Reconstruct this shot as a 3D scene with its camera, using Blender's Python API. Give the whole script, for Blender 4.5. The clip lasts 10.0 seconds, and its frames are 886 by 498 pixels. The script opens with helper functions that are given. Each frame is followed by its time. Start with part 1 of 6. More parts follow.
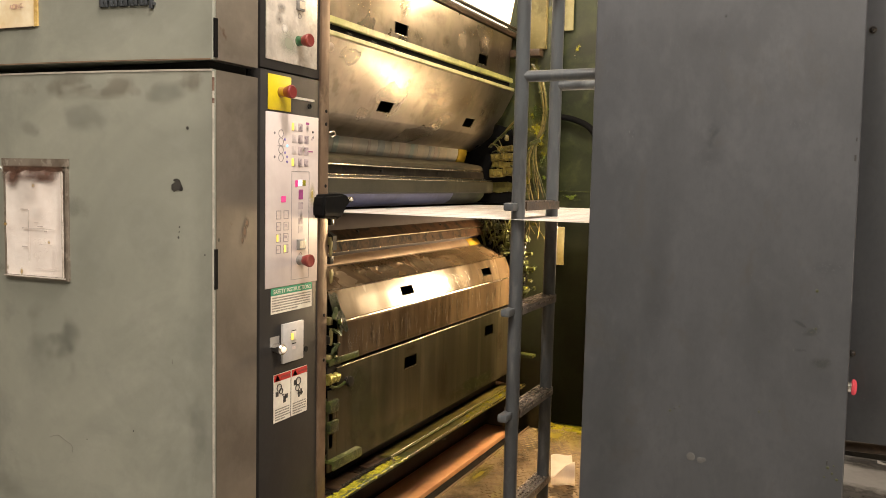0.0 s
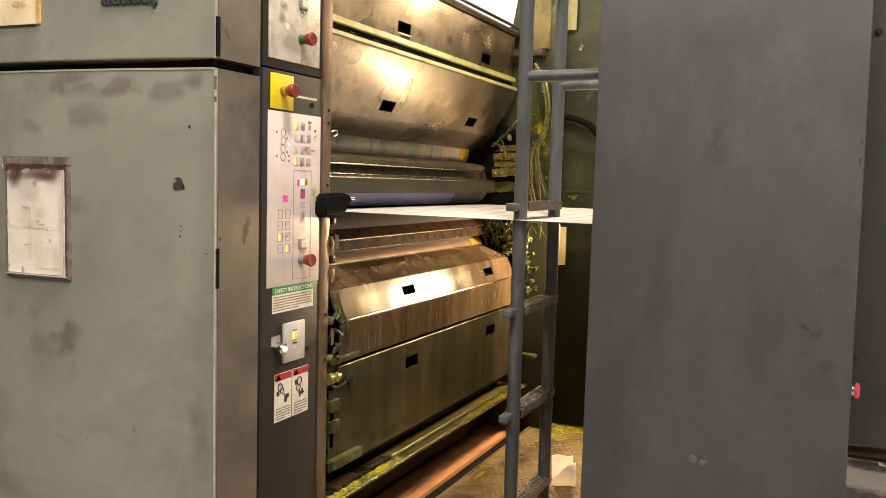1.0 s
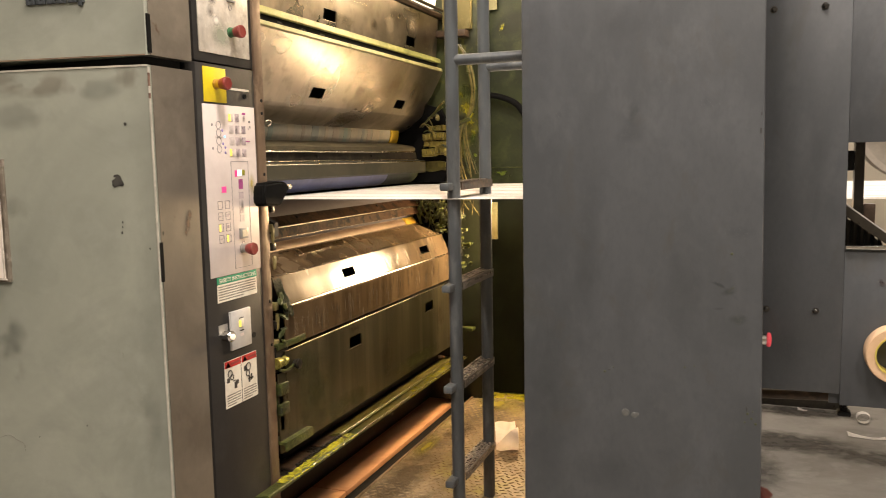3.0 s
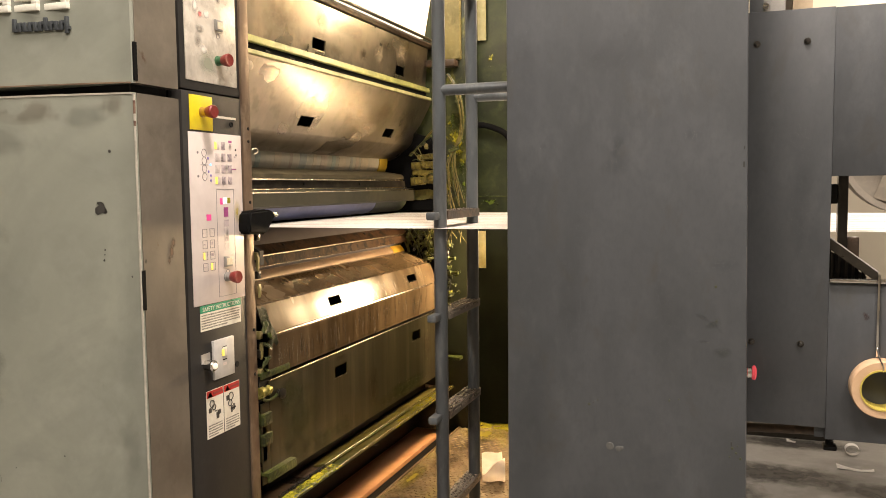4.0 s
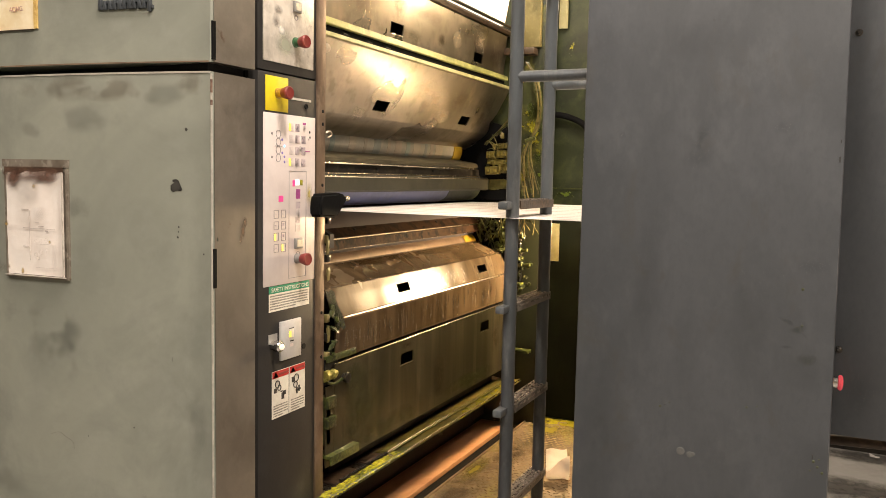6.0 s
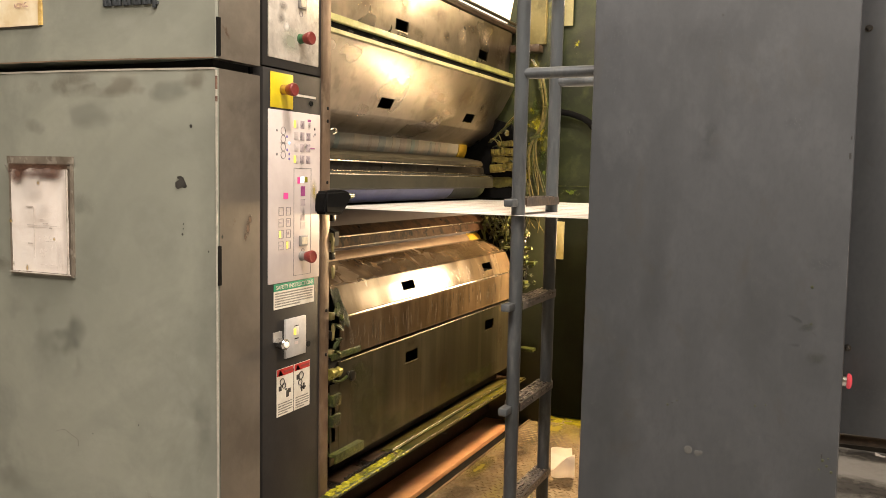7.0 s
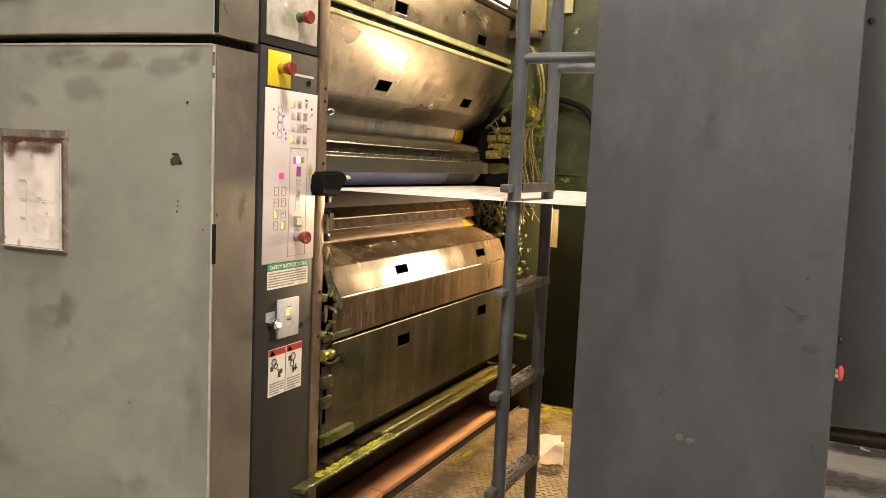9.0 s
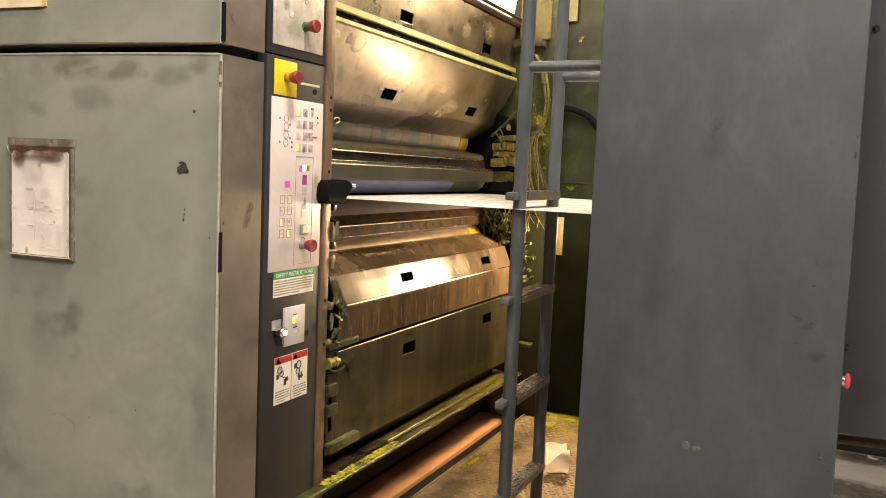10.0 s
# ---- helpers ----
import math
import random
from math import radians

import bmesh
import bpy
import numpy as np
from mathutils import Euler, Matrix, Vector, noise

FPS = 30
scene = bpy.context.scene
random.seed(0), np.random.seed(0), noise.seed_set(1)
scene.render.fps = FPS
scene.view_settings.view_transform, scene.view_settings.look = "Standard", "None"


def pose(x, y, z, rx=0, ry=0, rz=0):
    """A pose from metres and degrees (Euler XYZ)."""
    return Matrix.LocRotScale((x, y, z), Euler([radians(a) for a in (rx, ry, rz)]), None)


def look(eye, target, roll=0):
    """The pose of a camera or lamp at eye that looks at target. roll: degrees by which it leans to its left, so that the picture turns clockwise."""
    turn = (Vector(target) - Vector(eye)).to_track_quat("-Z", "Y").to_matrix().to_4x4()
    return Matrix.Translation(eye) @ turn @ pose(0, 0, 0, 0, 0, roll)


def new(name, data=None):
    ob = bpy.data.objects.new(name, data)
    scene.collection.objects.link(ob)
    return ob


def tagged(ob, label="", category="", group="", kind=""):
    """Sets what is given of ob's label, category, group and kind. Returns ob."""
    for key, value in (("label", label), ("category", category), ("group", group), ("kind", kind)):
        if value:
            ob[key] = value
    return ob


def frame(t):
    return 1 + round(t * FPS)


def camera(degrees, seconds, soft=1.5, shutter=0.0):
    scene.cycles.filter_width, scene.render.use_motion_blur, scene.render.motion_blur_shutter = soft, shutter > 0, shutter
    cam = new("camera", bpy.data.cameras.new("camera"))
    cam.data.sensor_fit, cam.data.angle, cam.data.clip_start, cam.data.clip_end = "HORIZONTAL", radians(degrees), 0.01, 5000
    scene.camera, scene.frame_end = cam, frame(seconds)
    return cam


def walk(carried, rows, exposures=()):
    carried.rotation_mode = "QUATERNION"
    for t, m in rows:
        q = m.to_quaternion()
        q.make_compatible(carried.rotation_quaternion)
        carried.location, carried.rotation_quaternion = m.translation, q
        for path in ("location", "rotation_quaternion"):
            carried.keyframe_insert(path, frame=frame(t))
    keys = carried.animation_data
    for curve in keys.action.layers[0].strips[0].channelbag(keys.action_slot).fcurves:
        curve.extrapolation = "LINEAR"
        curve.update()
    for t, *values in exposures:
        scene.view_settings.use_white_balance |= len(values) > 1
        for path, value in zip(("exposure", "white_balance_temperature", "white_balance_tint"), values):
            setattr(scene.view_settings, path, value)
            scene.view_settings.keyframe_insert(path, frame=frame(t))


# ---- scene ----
cam = camera(57.5, 10.0, 0.75, 0.4)
PATH = [
    (0, (-0.336, 0.544, 1.527), (-1.2, 2.34, 1.363), 1.3),
    (0.5, (-0.344, 0.545, 1.528), (-1.213, 2.339, 1.362), 1.6),
    (1, (-0.34, 0.549, 1.531), (-1.207, 2.343, 1.363), 1.6),
    (1.5, (-0.341, 0.553, 1.53), (-1.201, 2.35, 1.361), 1.1),
    (2, (-0.34, 0.551, 1.538), (-1.183, 2.356, 1.366), 0.1),
    (2.5, (-0.325, 0.514, 1.543), (-1.111, 2.342, 1.342), -1.0),
    (3, (-0.322, 0.465, 1.543), (-1.032, 2.322, 1.322), -1.1),
    (3.2, (-0.322, 0.47, 1.543), (-1.011, 2.336, 1.33), -0.9),
    (4.3, (-0.309, 0.485, 1.551), (-1.004, 2.355, 1.41), -0.6),
    (4.5, (-0.325, 0.495, 1.547), (-1.073, 2.344, 1.405), -0.3),
    (5, (-0.325, 0.515, 1.55), (-1.178, 2.316, 1.383), 0.7),
    (5.5, (-0.319, 0.518, 1.543), (-1.175, 2.318, 1.366), 1.2),
    (7, (-0.328, 0.524, 1.536), (-1.192, 2.319, 1.355), 1.2),
    (7.5, (-0.339, 0.529, 1.527), (-1.194, 2.326, 1.33), 2.0),
    (8, (-0.337, 0.525, 1.528), (-1.175, 2.33, 1.332), 2.7),
    (8.5, (-0.342, 0.527, 1.524), (-1.181, 2.331, 1.317), 2.8),
    (9, (-0.338, 0.525, 1.527), (-1.181, 2.326, 1.315), 2.6),
    (9.5, (-0.337, 0.522, 1.528), (-1.184, 2.323, 1.324), 2.5),
    (10, (-0.339, 0.521, 1.527), (-1.194, 2.319, 1.334), 2.5),
]
walk(cam, [(t, look(eye, target, roll)) for t, eye, target, roll in PATH], [(0, 0.08), (3, 0.15), (5, 0.17), (10, 0.20)])

# ---- world and large lights ----
world = bpy.data.worlds.new("hall_air")
scene.world = world
world.use_nodes = True
world.node_tree.nodes["Background"].inputs[0].default_value = (0.9, 0.85, 0.75, 1)
world.node_tree.nodes["Background"].inputs[1].default_value = 0.004


def area_lamp(name, m, sx, sy, watts, colour):
    d = bpy.data.lights.new(name, "AREA")
    d.shape, d.size, d.size_y, d.energy, d.color = "RECTANGLE", sx, sy, watts, colour
    ob = new(name, d)
    ob.matrix_world = m
    return ob


HALL = (1.0, 0.865, 0.75)
WARM = (1.0, 0.70, 0.38)
# all out of view; the last is added to brighten the floor behind the guard
HALL_LAMPS = [(-1.9, -0.6), (0.9, -0.6), (2.3, 0.7), (-1.3, 9.1), (1.2, 9.1), (-0.5, 1.5), (1.5, 4.9)]
HALL_WATTS = [86, 104, 44, 90, 90, 132, 72]
HALL_LONG = [1.3, 1.3, 1.3, 0.8, 0.8, 0.6, 1.0]
for (lx, ly), w, long in zip(HALL_LAMPS, HALL_WATTS, HALL_LONG):
    area_lamp("hall_lamp_light", pose(lx, ly, 4.33), 0.22, long, w, HALL)
# the work lamp in the aisle, on the rear wall behind the grey cabinet
d = bpy.data.lights.new("work_lamp_light", "SPOT")
d.energy, d.color, d.shadow_soft_size, d.spot_size, d.spot_blend = 86.0, WARM, 0.055, radians(152), 0.35
new("work_lamp_light", d).matrix_world = look((-1.16, 4.00, 1.366), (-1.48, 3.2, 1.03))
area_lamp("upper_work_lamp_light", look((-1.14, 4.02, 2.36), (-1.66, 2.9, 2.10)), 0.12, 0.18, 9.0, WARM)
# added light for the glowing panel over the covers
area_lamp("strip_lamp_light", look((-1.52, 3.25, 2.44), (-1.35, 3.1, 0.5)), 0.10, 1.0, 3.0, WARM)


# ---- materials ----
def mat(name, colour, rough=0.5, metal=0.0, dark=None, light=None, scale=3.0, amount=0.5, grain=60.0, grain_amount=0.12,
        bump=0.15, streak=1.0, rough_var=0.04, emit=None, strength=0.0, spots=None, spot_scale=6.0, spot_low=0.62, spot_soft=0.08,
        island=0.0, wob=0.6, coat=0.0, spec=0.5, cloud=0.0, dist=0.4, detail=6.0):
    m = bpy.data.materials.new(name)
    m.use_nodes = True
    nt = m.node_tree
    nd, ln = nt.nodes, nt.links
    b = nd["Principled BSDF"]
    tc = nd.new("ShaderNodeTexCoord")
    mp = nd.new("ShaderNodeMapping")
    mp.inputs["Scale"].default_value = (1, 1, streak)
    ln.new(tc.outputs["Object"], mp.inputs["Vector"])

    def tex(sc, detail=6.0, rgh=0.6, dist=0.0):
        n = nd.new("ShaderNodeTexNoise")
        n.inputs["Scale"].default_value, n.inputs["Detail"].default_value = sc, detail
        n.inputs["Roughness"].default_value, n.inputs["Distortion"].default_value = rgh, dist
        ln.new(mp.outputs[0], n.inputs["Vector"])
        return n

    def ramp(src, lo, hi):
        r = nd.new("ShaderNodeMapRange")
        r.inputs["From Min"].default_value, r.inputs["From Max"].default_value = lo, hi
        ln.new(src, r.inputs["Value"])
        return r.outputs["Result"]

    def mix(a, bcol, fac):
        x = nd.new("ShaderNodeMix")
        x.data_type = "RGBA"
        if isinstance(fac, float):
            x.inputs[0].default_value = fac
        else:
            ln.new(fac, x.inputs[0])
        for sock, v in ((x.inputs[6], a), (x.inputs[7], bcol)):
            if isinstance(v, tuple):
                sock.default_value = (*v[:3], 1)
            else:
                ln.new(v, sock)
        return x.outputs[2]

    def times(src, k):
        x = nd.new("ShaderNodeMath")
        x.operation = "MULTIPLY"
        ln.new(src, x.inputs[0])
        x.inputs[1].default_value = k
        return x.outputs[0]

    dark = dark or tuple(c * 0.55 for c in colour)
    light = light or tuple(min(1, c * 1.3) for c in colour)
    big = tex(scale, detail - 1, 0.6, dist)
    mid = tex(scale * 4.3, detail, 0.62, wob / 3)
    fine = tex(grain, 3, 0.6)
    col = mix(colour, dark, times(ramp(big.outputs["Fac"], 0.44, 0.64), amount))
    col = mix(col, light, times(ramp(mid.outputs["Fac"], 0.5, 0.70), amount * 0.7))
    col = mix(col, dark, times(ramp(fine.outputs["Fac"], 0.45, 0.75), grain_amount))
    if cloud:
        wide = tex(scale * 0.45, 4, 0.55, dist * 1.5)
        col = mix(col, dark, times(ramp(wide.outputs["Fac"], 0.46, 0.66), cloud))
    if spots:
        sp = tex(spot_scale, detail + 1, 0.65, wob)
        col = mix(col, spots, ramp(sp.outputs["Fac"], spot_low, spot_low + spot_soft))
    if island:
        g = nd.new("ShaderNodeObjectInfo")
        h = nd.new("ShaderNodeHueSaturation")
        v = nd.new("ShaderNodeMapRange")
        v.inputs["To Min"].default_value, v.inputs["To Max"].default_value = 1 - island, 1 + island
        ln.new(g.outputs["Random"], v.inputs["Value"])
        ln.new(v.outputs["Result"], h.inputs["Value"])
        ln.new(col, h.inputs["Color"])
        col = h.outputs["Color"]
    ln.new(col, b.inputs["Base Color"])
    rr = nd.new("ShaderNodeMapRange")
    rr.inputs["From Min"].default_value, rr.inputs["From Max"].default_value = 0.3, 0.7
    rr.inputs["To Min"].default_value = max(0.03, rough - rough_var)
    rr.inputs["To Max"].default_value = min(1, rough + rough_var)
    ln.new(mid.outputs["Fac"], rr.inputs["Value"])
    ln.new(rr.outputs["Result"], b.inputs["Roughness"])
    b.inputs["Metallic"].default_value = metal
    b.inputs["Coat Weight"].default_value = coat
    b.inputs["Specular IOR Level"].default_value = spec
    if bump:
        bp = nd.new("ShaderNodeBump")
        bp.inputs["Strength"].default_value, bp.inputs["Distance"].default_value = bump, 0.004
        ln.new(fine.outputs["Fac"], bp.inputs["Height"])
        bp2 = nd.new("ShaderNodeBump")
        bp2.inputs["Strength"].default_value, bp2.inputs["Distance"].default_value = bump * 0.7, 0.02
        ln.new(mid.outputs["Fac"], bp2.inputs["Height"])
        ln.new(bp.outputs["Normal"], bp2.inputs["Normal"])
        ln.new(bp2.outputs["Normal"], b.inputs["Normal"])
    if emit:
        b.inputs["Emission Color"].default_value = (*emit, 1)
        b.inputs["Emission Strength"].default_value = strength
    return m


def film_steel(name, colour, smear, dark, rough, coat, coat_rough, streak=1.0, scale=2.0, contrast=0.5, metal=0.85, spec=0.5):
    """Sheet steel under a film of oil and dust: broad soft smears in the metal, a glossier film on top."""
    m = bpy.data.materials.new(name)
    m.use_nodes = True
    nd, ln = m.node_tree.nodes, m.node_tree.links
    b = nd["Principled BSDF"]
    tc = nd.new("ShaderNodeTexCoord")
    mp = nd.new("ShaderNodeMapping")
    mp.inputs["Scale"].default_value = (1, 1, streak)
    ln.new(tc.outputs["Object"], mp.inputs["Vector"])

    def soft(sc, detail, lo, hi, k, src=mp):
        t = nd.new("ShaderNodeTexNoise")
        t.inputs["Scale"].default_value, t.inputs["Detail"].default_value, t.inputs["Roughness"].default_value = sc, detail, 0.5
        ln.new(src.outputs[0 if src is mp else "Object"], t.inputs["Vector"])
        r = nd.new("ShaderNodeMapRange")
        r.interpolation_type = "SMOOTHSTEP"
        for key, v in (("From Min", lo), ("From Max", hi), ("To Min", 0.0), ("To Max", k)):
            r.inputs[key].default_value = v
        ln.new(t.outputs["Fac"], r.inputs["Value"])
        return r.outputs["Result"]

    def blend(a, other, fac):
        x = nd.new("ShaderNodeMix")
        x.data_type = "RGBA"
        ln.new(fac, x.inputs[0])
        if isinstance(a, tuple):
            x.inputs[6].default_value = (*a, 1)
        else:
            ln.new(a, x.inputs[6])
        x.inputs[7].default_value = (*other, 1)
        return x.outputs[2]

    col = blend(colour, dark, soft(scale, 2.5, 0.40, 0.68, contrast))
    col = blend(col, smear, soft(scale * 3.7, 3.0, 0.48, 0.74, contrast * 0.8))
    col = blend(col, dark, soft(scale * 9.0, 4.0, 0.50, 0.72, contrast * 0.6))
    col = blend(col, dark, soft(90.0, 3.0, 0.50, 0.80, 0.15, tc))
    ln.new(col, b.inputs["Base Color"])
    rr = nd.new("ShaderNodeMath")
    rr.operation = "ADD"
    rr.inputs[1].default_value = rough - 0.05
    ln.new(soft(scale * 2.3, 3.0, 0.35, 0.68, 0.14), rr.inputs[0])
    ln.new(rr.outputs[0], b.inputs["Roughness"])
    b.inputs["Metallic"].default_value, b.inputs["Specular IOR Level"].default_value = metal, spec
    b.inputs["Coat Weight"].default_value, b.inputs["Coat Roughness"].default_value = coat, coat_rough
    return m


PAINT_GREEN_GREY = mat("grey_green_paint", (0.298, 0.310, 0.258), 0.42, 0.0, dark=(0.18, 0.192, 0.164), light=(0.355, 0.362, 0.312), scale=3.4, amount=0.50,
                       grain=45, grain_amount=0.1, bump=0.03, spots=(0.13, 0.13, 0.11), spot_scale=15, spot_low=0.735, spot_soft=0.03, cloud=0.42, dist=0.9)
PAINT_SIDE = mat("scuffed_side_paint", (0.205, 0.182, 0.148), 0.36, 0.3, dark=(0.10, 0.085, 0.068), light=(0.265, 0.235, 0.192), scale=3.0, amount=0.6, streak=0.9,
                 bump=0.05, spots=(0.10, 0.06, 0.035), spot_scale=7, spot_low=0.67, spot_soft=0.05, cloud=0.35, dist=0.7)
PAINT_DARK = mat("dark_grey_paint", (0.081, 0.087, 0.096), 0.46, 0.0, dark=(0.052, 0.057, 0.062), light=(0.110, 0.117, 0.127), scale=4.2, amount=0.55,
                 grain=95, grain_amount=0.30, bump=0.05, streak=0.55, spots=(0.068, 0.068, 0.066), spot_scale=11.0, spot_low=0.58, spot_soft=0.16, cloud=0.30, dist=0.8)
PAINT_COLUMN = mat("charcoal_column_paint", (0.029, 0.0275, 0.026), 0.48, 0.0, dark=(0.024, 0.022, 0.021), light=(0.050, 0.047, 0.044), scale=4, amount=0.5, bump=0.06, grain=130, spec=0.35)
BARE_EDGE = mat("rubbed_bare_metal_edge", (0.24, 0.165, 0.108), 0.45, 0.4, dark=(0.085, 0.056, 0.038), light=(0.38, 0.285, 0.20), scale=5, amount=0.75, bump=0.08, streak=0.5, spots=(0.06, 0.042, 0.03), spot_scale=16, spot_low=0.64, spot_soft=0.08)
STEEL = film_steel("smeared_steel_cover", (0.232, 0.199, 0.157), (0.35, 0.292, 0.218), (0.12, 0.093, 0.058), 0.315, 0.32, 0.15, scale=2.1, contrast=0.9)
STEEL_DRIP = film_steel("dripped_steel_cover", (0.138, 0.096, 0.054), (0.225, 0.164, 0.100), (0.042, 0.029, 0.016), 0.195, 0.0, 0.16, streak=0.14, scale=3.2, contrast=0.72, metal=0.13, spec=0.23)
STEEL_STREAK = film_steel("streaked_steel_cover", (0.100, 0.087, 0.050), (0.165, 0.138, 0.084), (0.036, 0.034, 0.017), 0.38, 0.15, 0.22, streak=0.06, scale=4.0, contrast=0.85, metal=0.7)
STEEL_EDGE = mat("bright_folded_edge", (0.66, 0.59, 0.49), 0.25, 1.0, scale=20, amount=0.7, bump=0.1)
DARK_STEEL = mat("oily_dark_steel", (0.030, 0.026, 0.020), 0.30, 0.3, dark=(0.012, 0.010, 0.008), light=(0.07, 0.058, 0.04), scale=9, amount=0.6, bump=0.03)
BROWN_STEEL = mat("rust_brown_steel", (0.075, 0.05, 0.033), 0.45, 0.2, dark=(0.025, 0.017, 0.012), light=(0.20, 0.13, 0.08), scale=8, amount=0.9, bump=0.15, spots=(0.05, 0.04, 0.03), spot_scale=24, spot_low=0.62)
GREEN_GRIME = mat("ink_stained_green_paint", (0.052, 0.066, 0.016), 0.32, 0.0, dark=(0.014, 0.018, 0.007), light=(0.17, 0.19, 0.035), scale=14, amount=0.9, bump=0.3, grain=120,
                  spots=(0.46, 0.42, 0.05), spot_scale=34, spot_low=0.64, spot_soft=0.08, coat=0.4)
GREEN_DARK = mat("dark_green_machine_paint", (0.044, 0.055, 0.020), 0.36, 0.0, dark=(0.016, 0.021, 0.009), light=(0.072, 0.088, 0.028), scale=3.5, amount=0.9, bump=0.1,
                 spots=(0.085, 0.095, 0.025), spot_scale=6, spot_low=0.62, spot_soft=0.15)
FAR_FRAME = mat("ink_splashed_frame_paint", (0.045, 0.055, 0.018), 0.38, 0.0, dark=(0.016, 0.02, 0.008), light=(0.12, 0.13, 0.03), scale=5, amount=0.8, bump=0.1,
                spots=(0.22, 0.21, 0.025), spot_scale=7, spot_low=0.56, spot_soft=0.2)
YELLOW_GRIME = mat("yellow_ink_crust", (0.40, 0.38, 0.030), 0.24, 0.0, dark=(0.08, 0.10, 0.02), light=(0.78, 0.66, 0.05), scale=16, amount=0.9, bump=0.6, grain=70,
                   spots=(0.10, 0.07, 0.04), spot_scale=20, spot_low=0.56, spot_soft=0.12)
STAINED_BLOCK = mat("yellow_stained_block", (0.18, 0.145, 0.030), 0.4, 0.0, dark=(0.05, 0.04, 0.012), light=(0.36, 0.29, 0.06), scale=12, amount=0.9, bump=0.2, spots=(0.06, 0.05, 0.02), spot_scale=16, spot_low=0.62)
BLACK = mat("matte_black", (0.010, 0.010, 0.010), 0.6, 0.0, bump=0.05, scale=8, spec=0.2)
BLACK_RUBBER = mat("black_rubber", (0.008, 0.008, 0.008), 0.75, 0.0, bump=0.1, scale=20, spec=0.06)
BLUE_BLANKET = mat("blue_rubber_blanket", (0.10, 0.115, 0.24), 0.38, 0.0, dark=(0.05, 0.055, 0.12), light=(0.16, 0.18, 0.34), scale=5, amount=0.5, bump=0.03)
GREY_BLANKET = mat("grey_cylinder_face", (0.088, 0.079, 0.086), 0.65, 0.0, dark=(0.05, 0.044, 0.047), light=(0.115, 0.102, 0.108), scale=4, amount=0.4, bump=0.03, spec=0.12)
PLATE_INK = mat("inked_printing_plate", (0.215, 0.200, 0.168), 0.42, 0.15, dark=(0.13, 0.135, 0.118), light=(0.27, 0.235, 0.185), scale=7, amount=0.7, bump=0.03)
COPPER = mat("copper_tinted_roller", (0.24, 0.165, 0.115), 0.42, 0.3, dark=(0.13, 0.09, 0.065), light=(0.34, 0.25, 0.18), scale=6, amount=0.6, bump=0.03)
YELLOW = mat("yellow_plastic", (0.46, 0.30, 0.02), 0.45, 0.0, dark=(0.24, 0.16, 0.02), scale=9, amount=0.5, bump=0.05)
YELLOW_PLATE = mat("yellow_backing_plate", (0.85, 0.68, 0.02), 0.4, 0.0, dark=(0.65, 0.48, 0.03), scale=12, amount=0.4, bump=0.03)
RED = mat("red_button_plastic", (0.20, 0.026, 0.022), 0.35, 0.0, dark=(0.22, 0.03, 0.025), light=(0.36, 0.07, 0.06), scale=40, amount=0.6, bump=0.03)
RED_BRIGHT = mat("red_translucent_button", (0.75, 0.08, 0.10), 0.25, 0.0, scale=40, amount=0.3, bump=0.0, emit=(1.0, 0.12, 0.14), strength=0.25)
COLLAR = mat("brass_collar", (0.55, 0.36, 0.10), 0.35, 0.8, scale=30, amount=0.5, bump=0.05)
POST_TAN = mat("stained_tan_post", (0.24, 0.20, 0.08), 0.45, 0.0, dark=(0.11, 0.09, 0.03), light=(0.36, 0.31, 0.14), scale=6, amount=0.8, bump=0.06)
COLLAR_DULL = mat("dull_tan_knob", (0.50, 0.42, 0.31), 0.4, 0.5, scale=30, amount=0.5, bump=0.05)
GREEN_COLLAR = mat("green_collar", (0.05, 0.16, 0.07), 0.4, 0.1, scale=30, amount=0.5, bump=0.05)
CHROME = mat("chrome", (0.75, 0.73, 0.70), 0.18, 1.0, scale=30, amount=0.3, bump=0.03)
PANEL_FOIL = mat("pinkish_white_panel_foil", (0.76, 0.675, 0.64), 0.4, 0.0, dark=(0.55, 0.47, 0.44), light=(0.78, 0.71, 0.67), scale=6, amount=0.4, bump=0.02,
                 spots=(0.42, 0.36, 0.34), spot_scale=22, spot_low=0.72, spot_soft=0.05)
PANEL_SMEARED = mat("smeared_white_panel_foil", (0.72, 0.66, 0.57), 0.30, 0.0, dark=(0.42, 0.38, 0.32), light=(0.84, 0.80, 0.72), scale=11, amount=0.9, bump=0.03,
                    spots=(0.25, 0.22, 0.20), spot_scale=19, spot_low=0.63, spot_soft=0.12)
FOIL_LINE = mat("printed_grey_line", (0.28, 0.25, 0.25), 0.45, 0.0, bump=0.0, scale=40, amount=0.3)
KEY = mat("membrane_key", (0.68, 0.60, 0.57), 0.45, 0.0, dark=(0.48, 0.42, 0.42), scale=60, amount=0.8, bump=0.0)
KEY_WORN = mat("worn_smudged_key", (0.57, 0.485, 0.49), 0.45, 0.0, dark=(0.20, 0.17, 0.19), light=(0.66, 0.46, 0.50), scale=70, amount=1.0, bump=0.0)
KEY_LIT = mat("lit_yellow_key", (0.85, 0.65, 0.12), 0.4, 0.0, bump=0.0, scale=40, amount=0.2, emit=(1.0, 0.72, 0.12), strength=0.7)
LED_BLUE = mat("blue_indicator", (0.2, 0.5, 0.95), 0.3, 0.0, bump=0.0, emit=(0.25, 0.6, 1.0), strength=1.6, scale=50, amount=0.1)
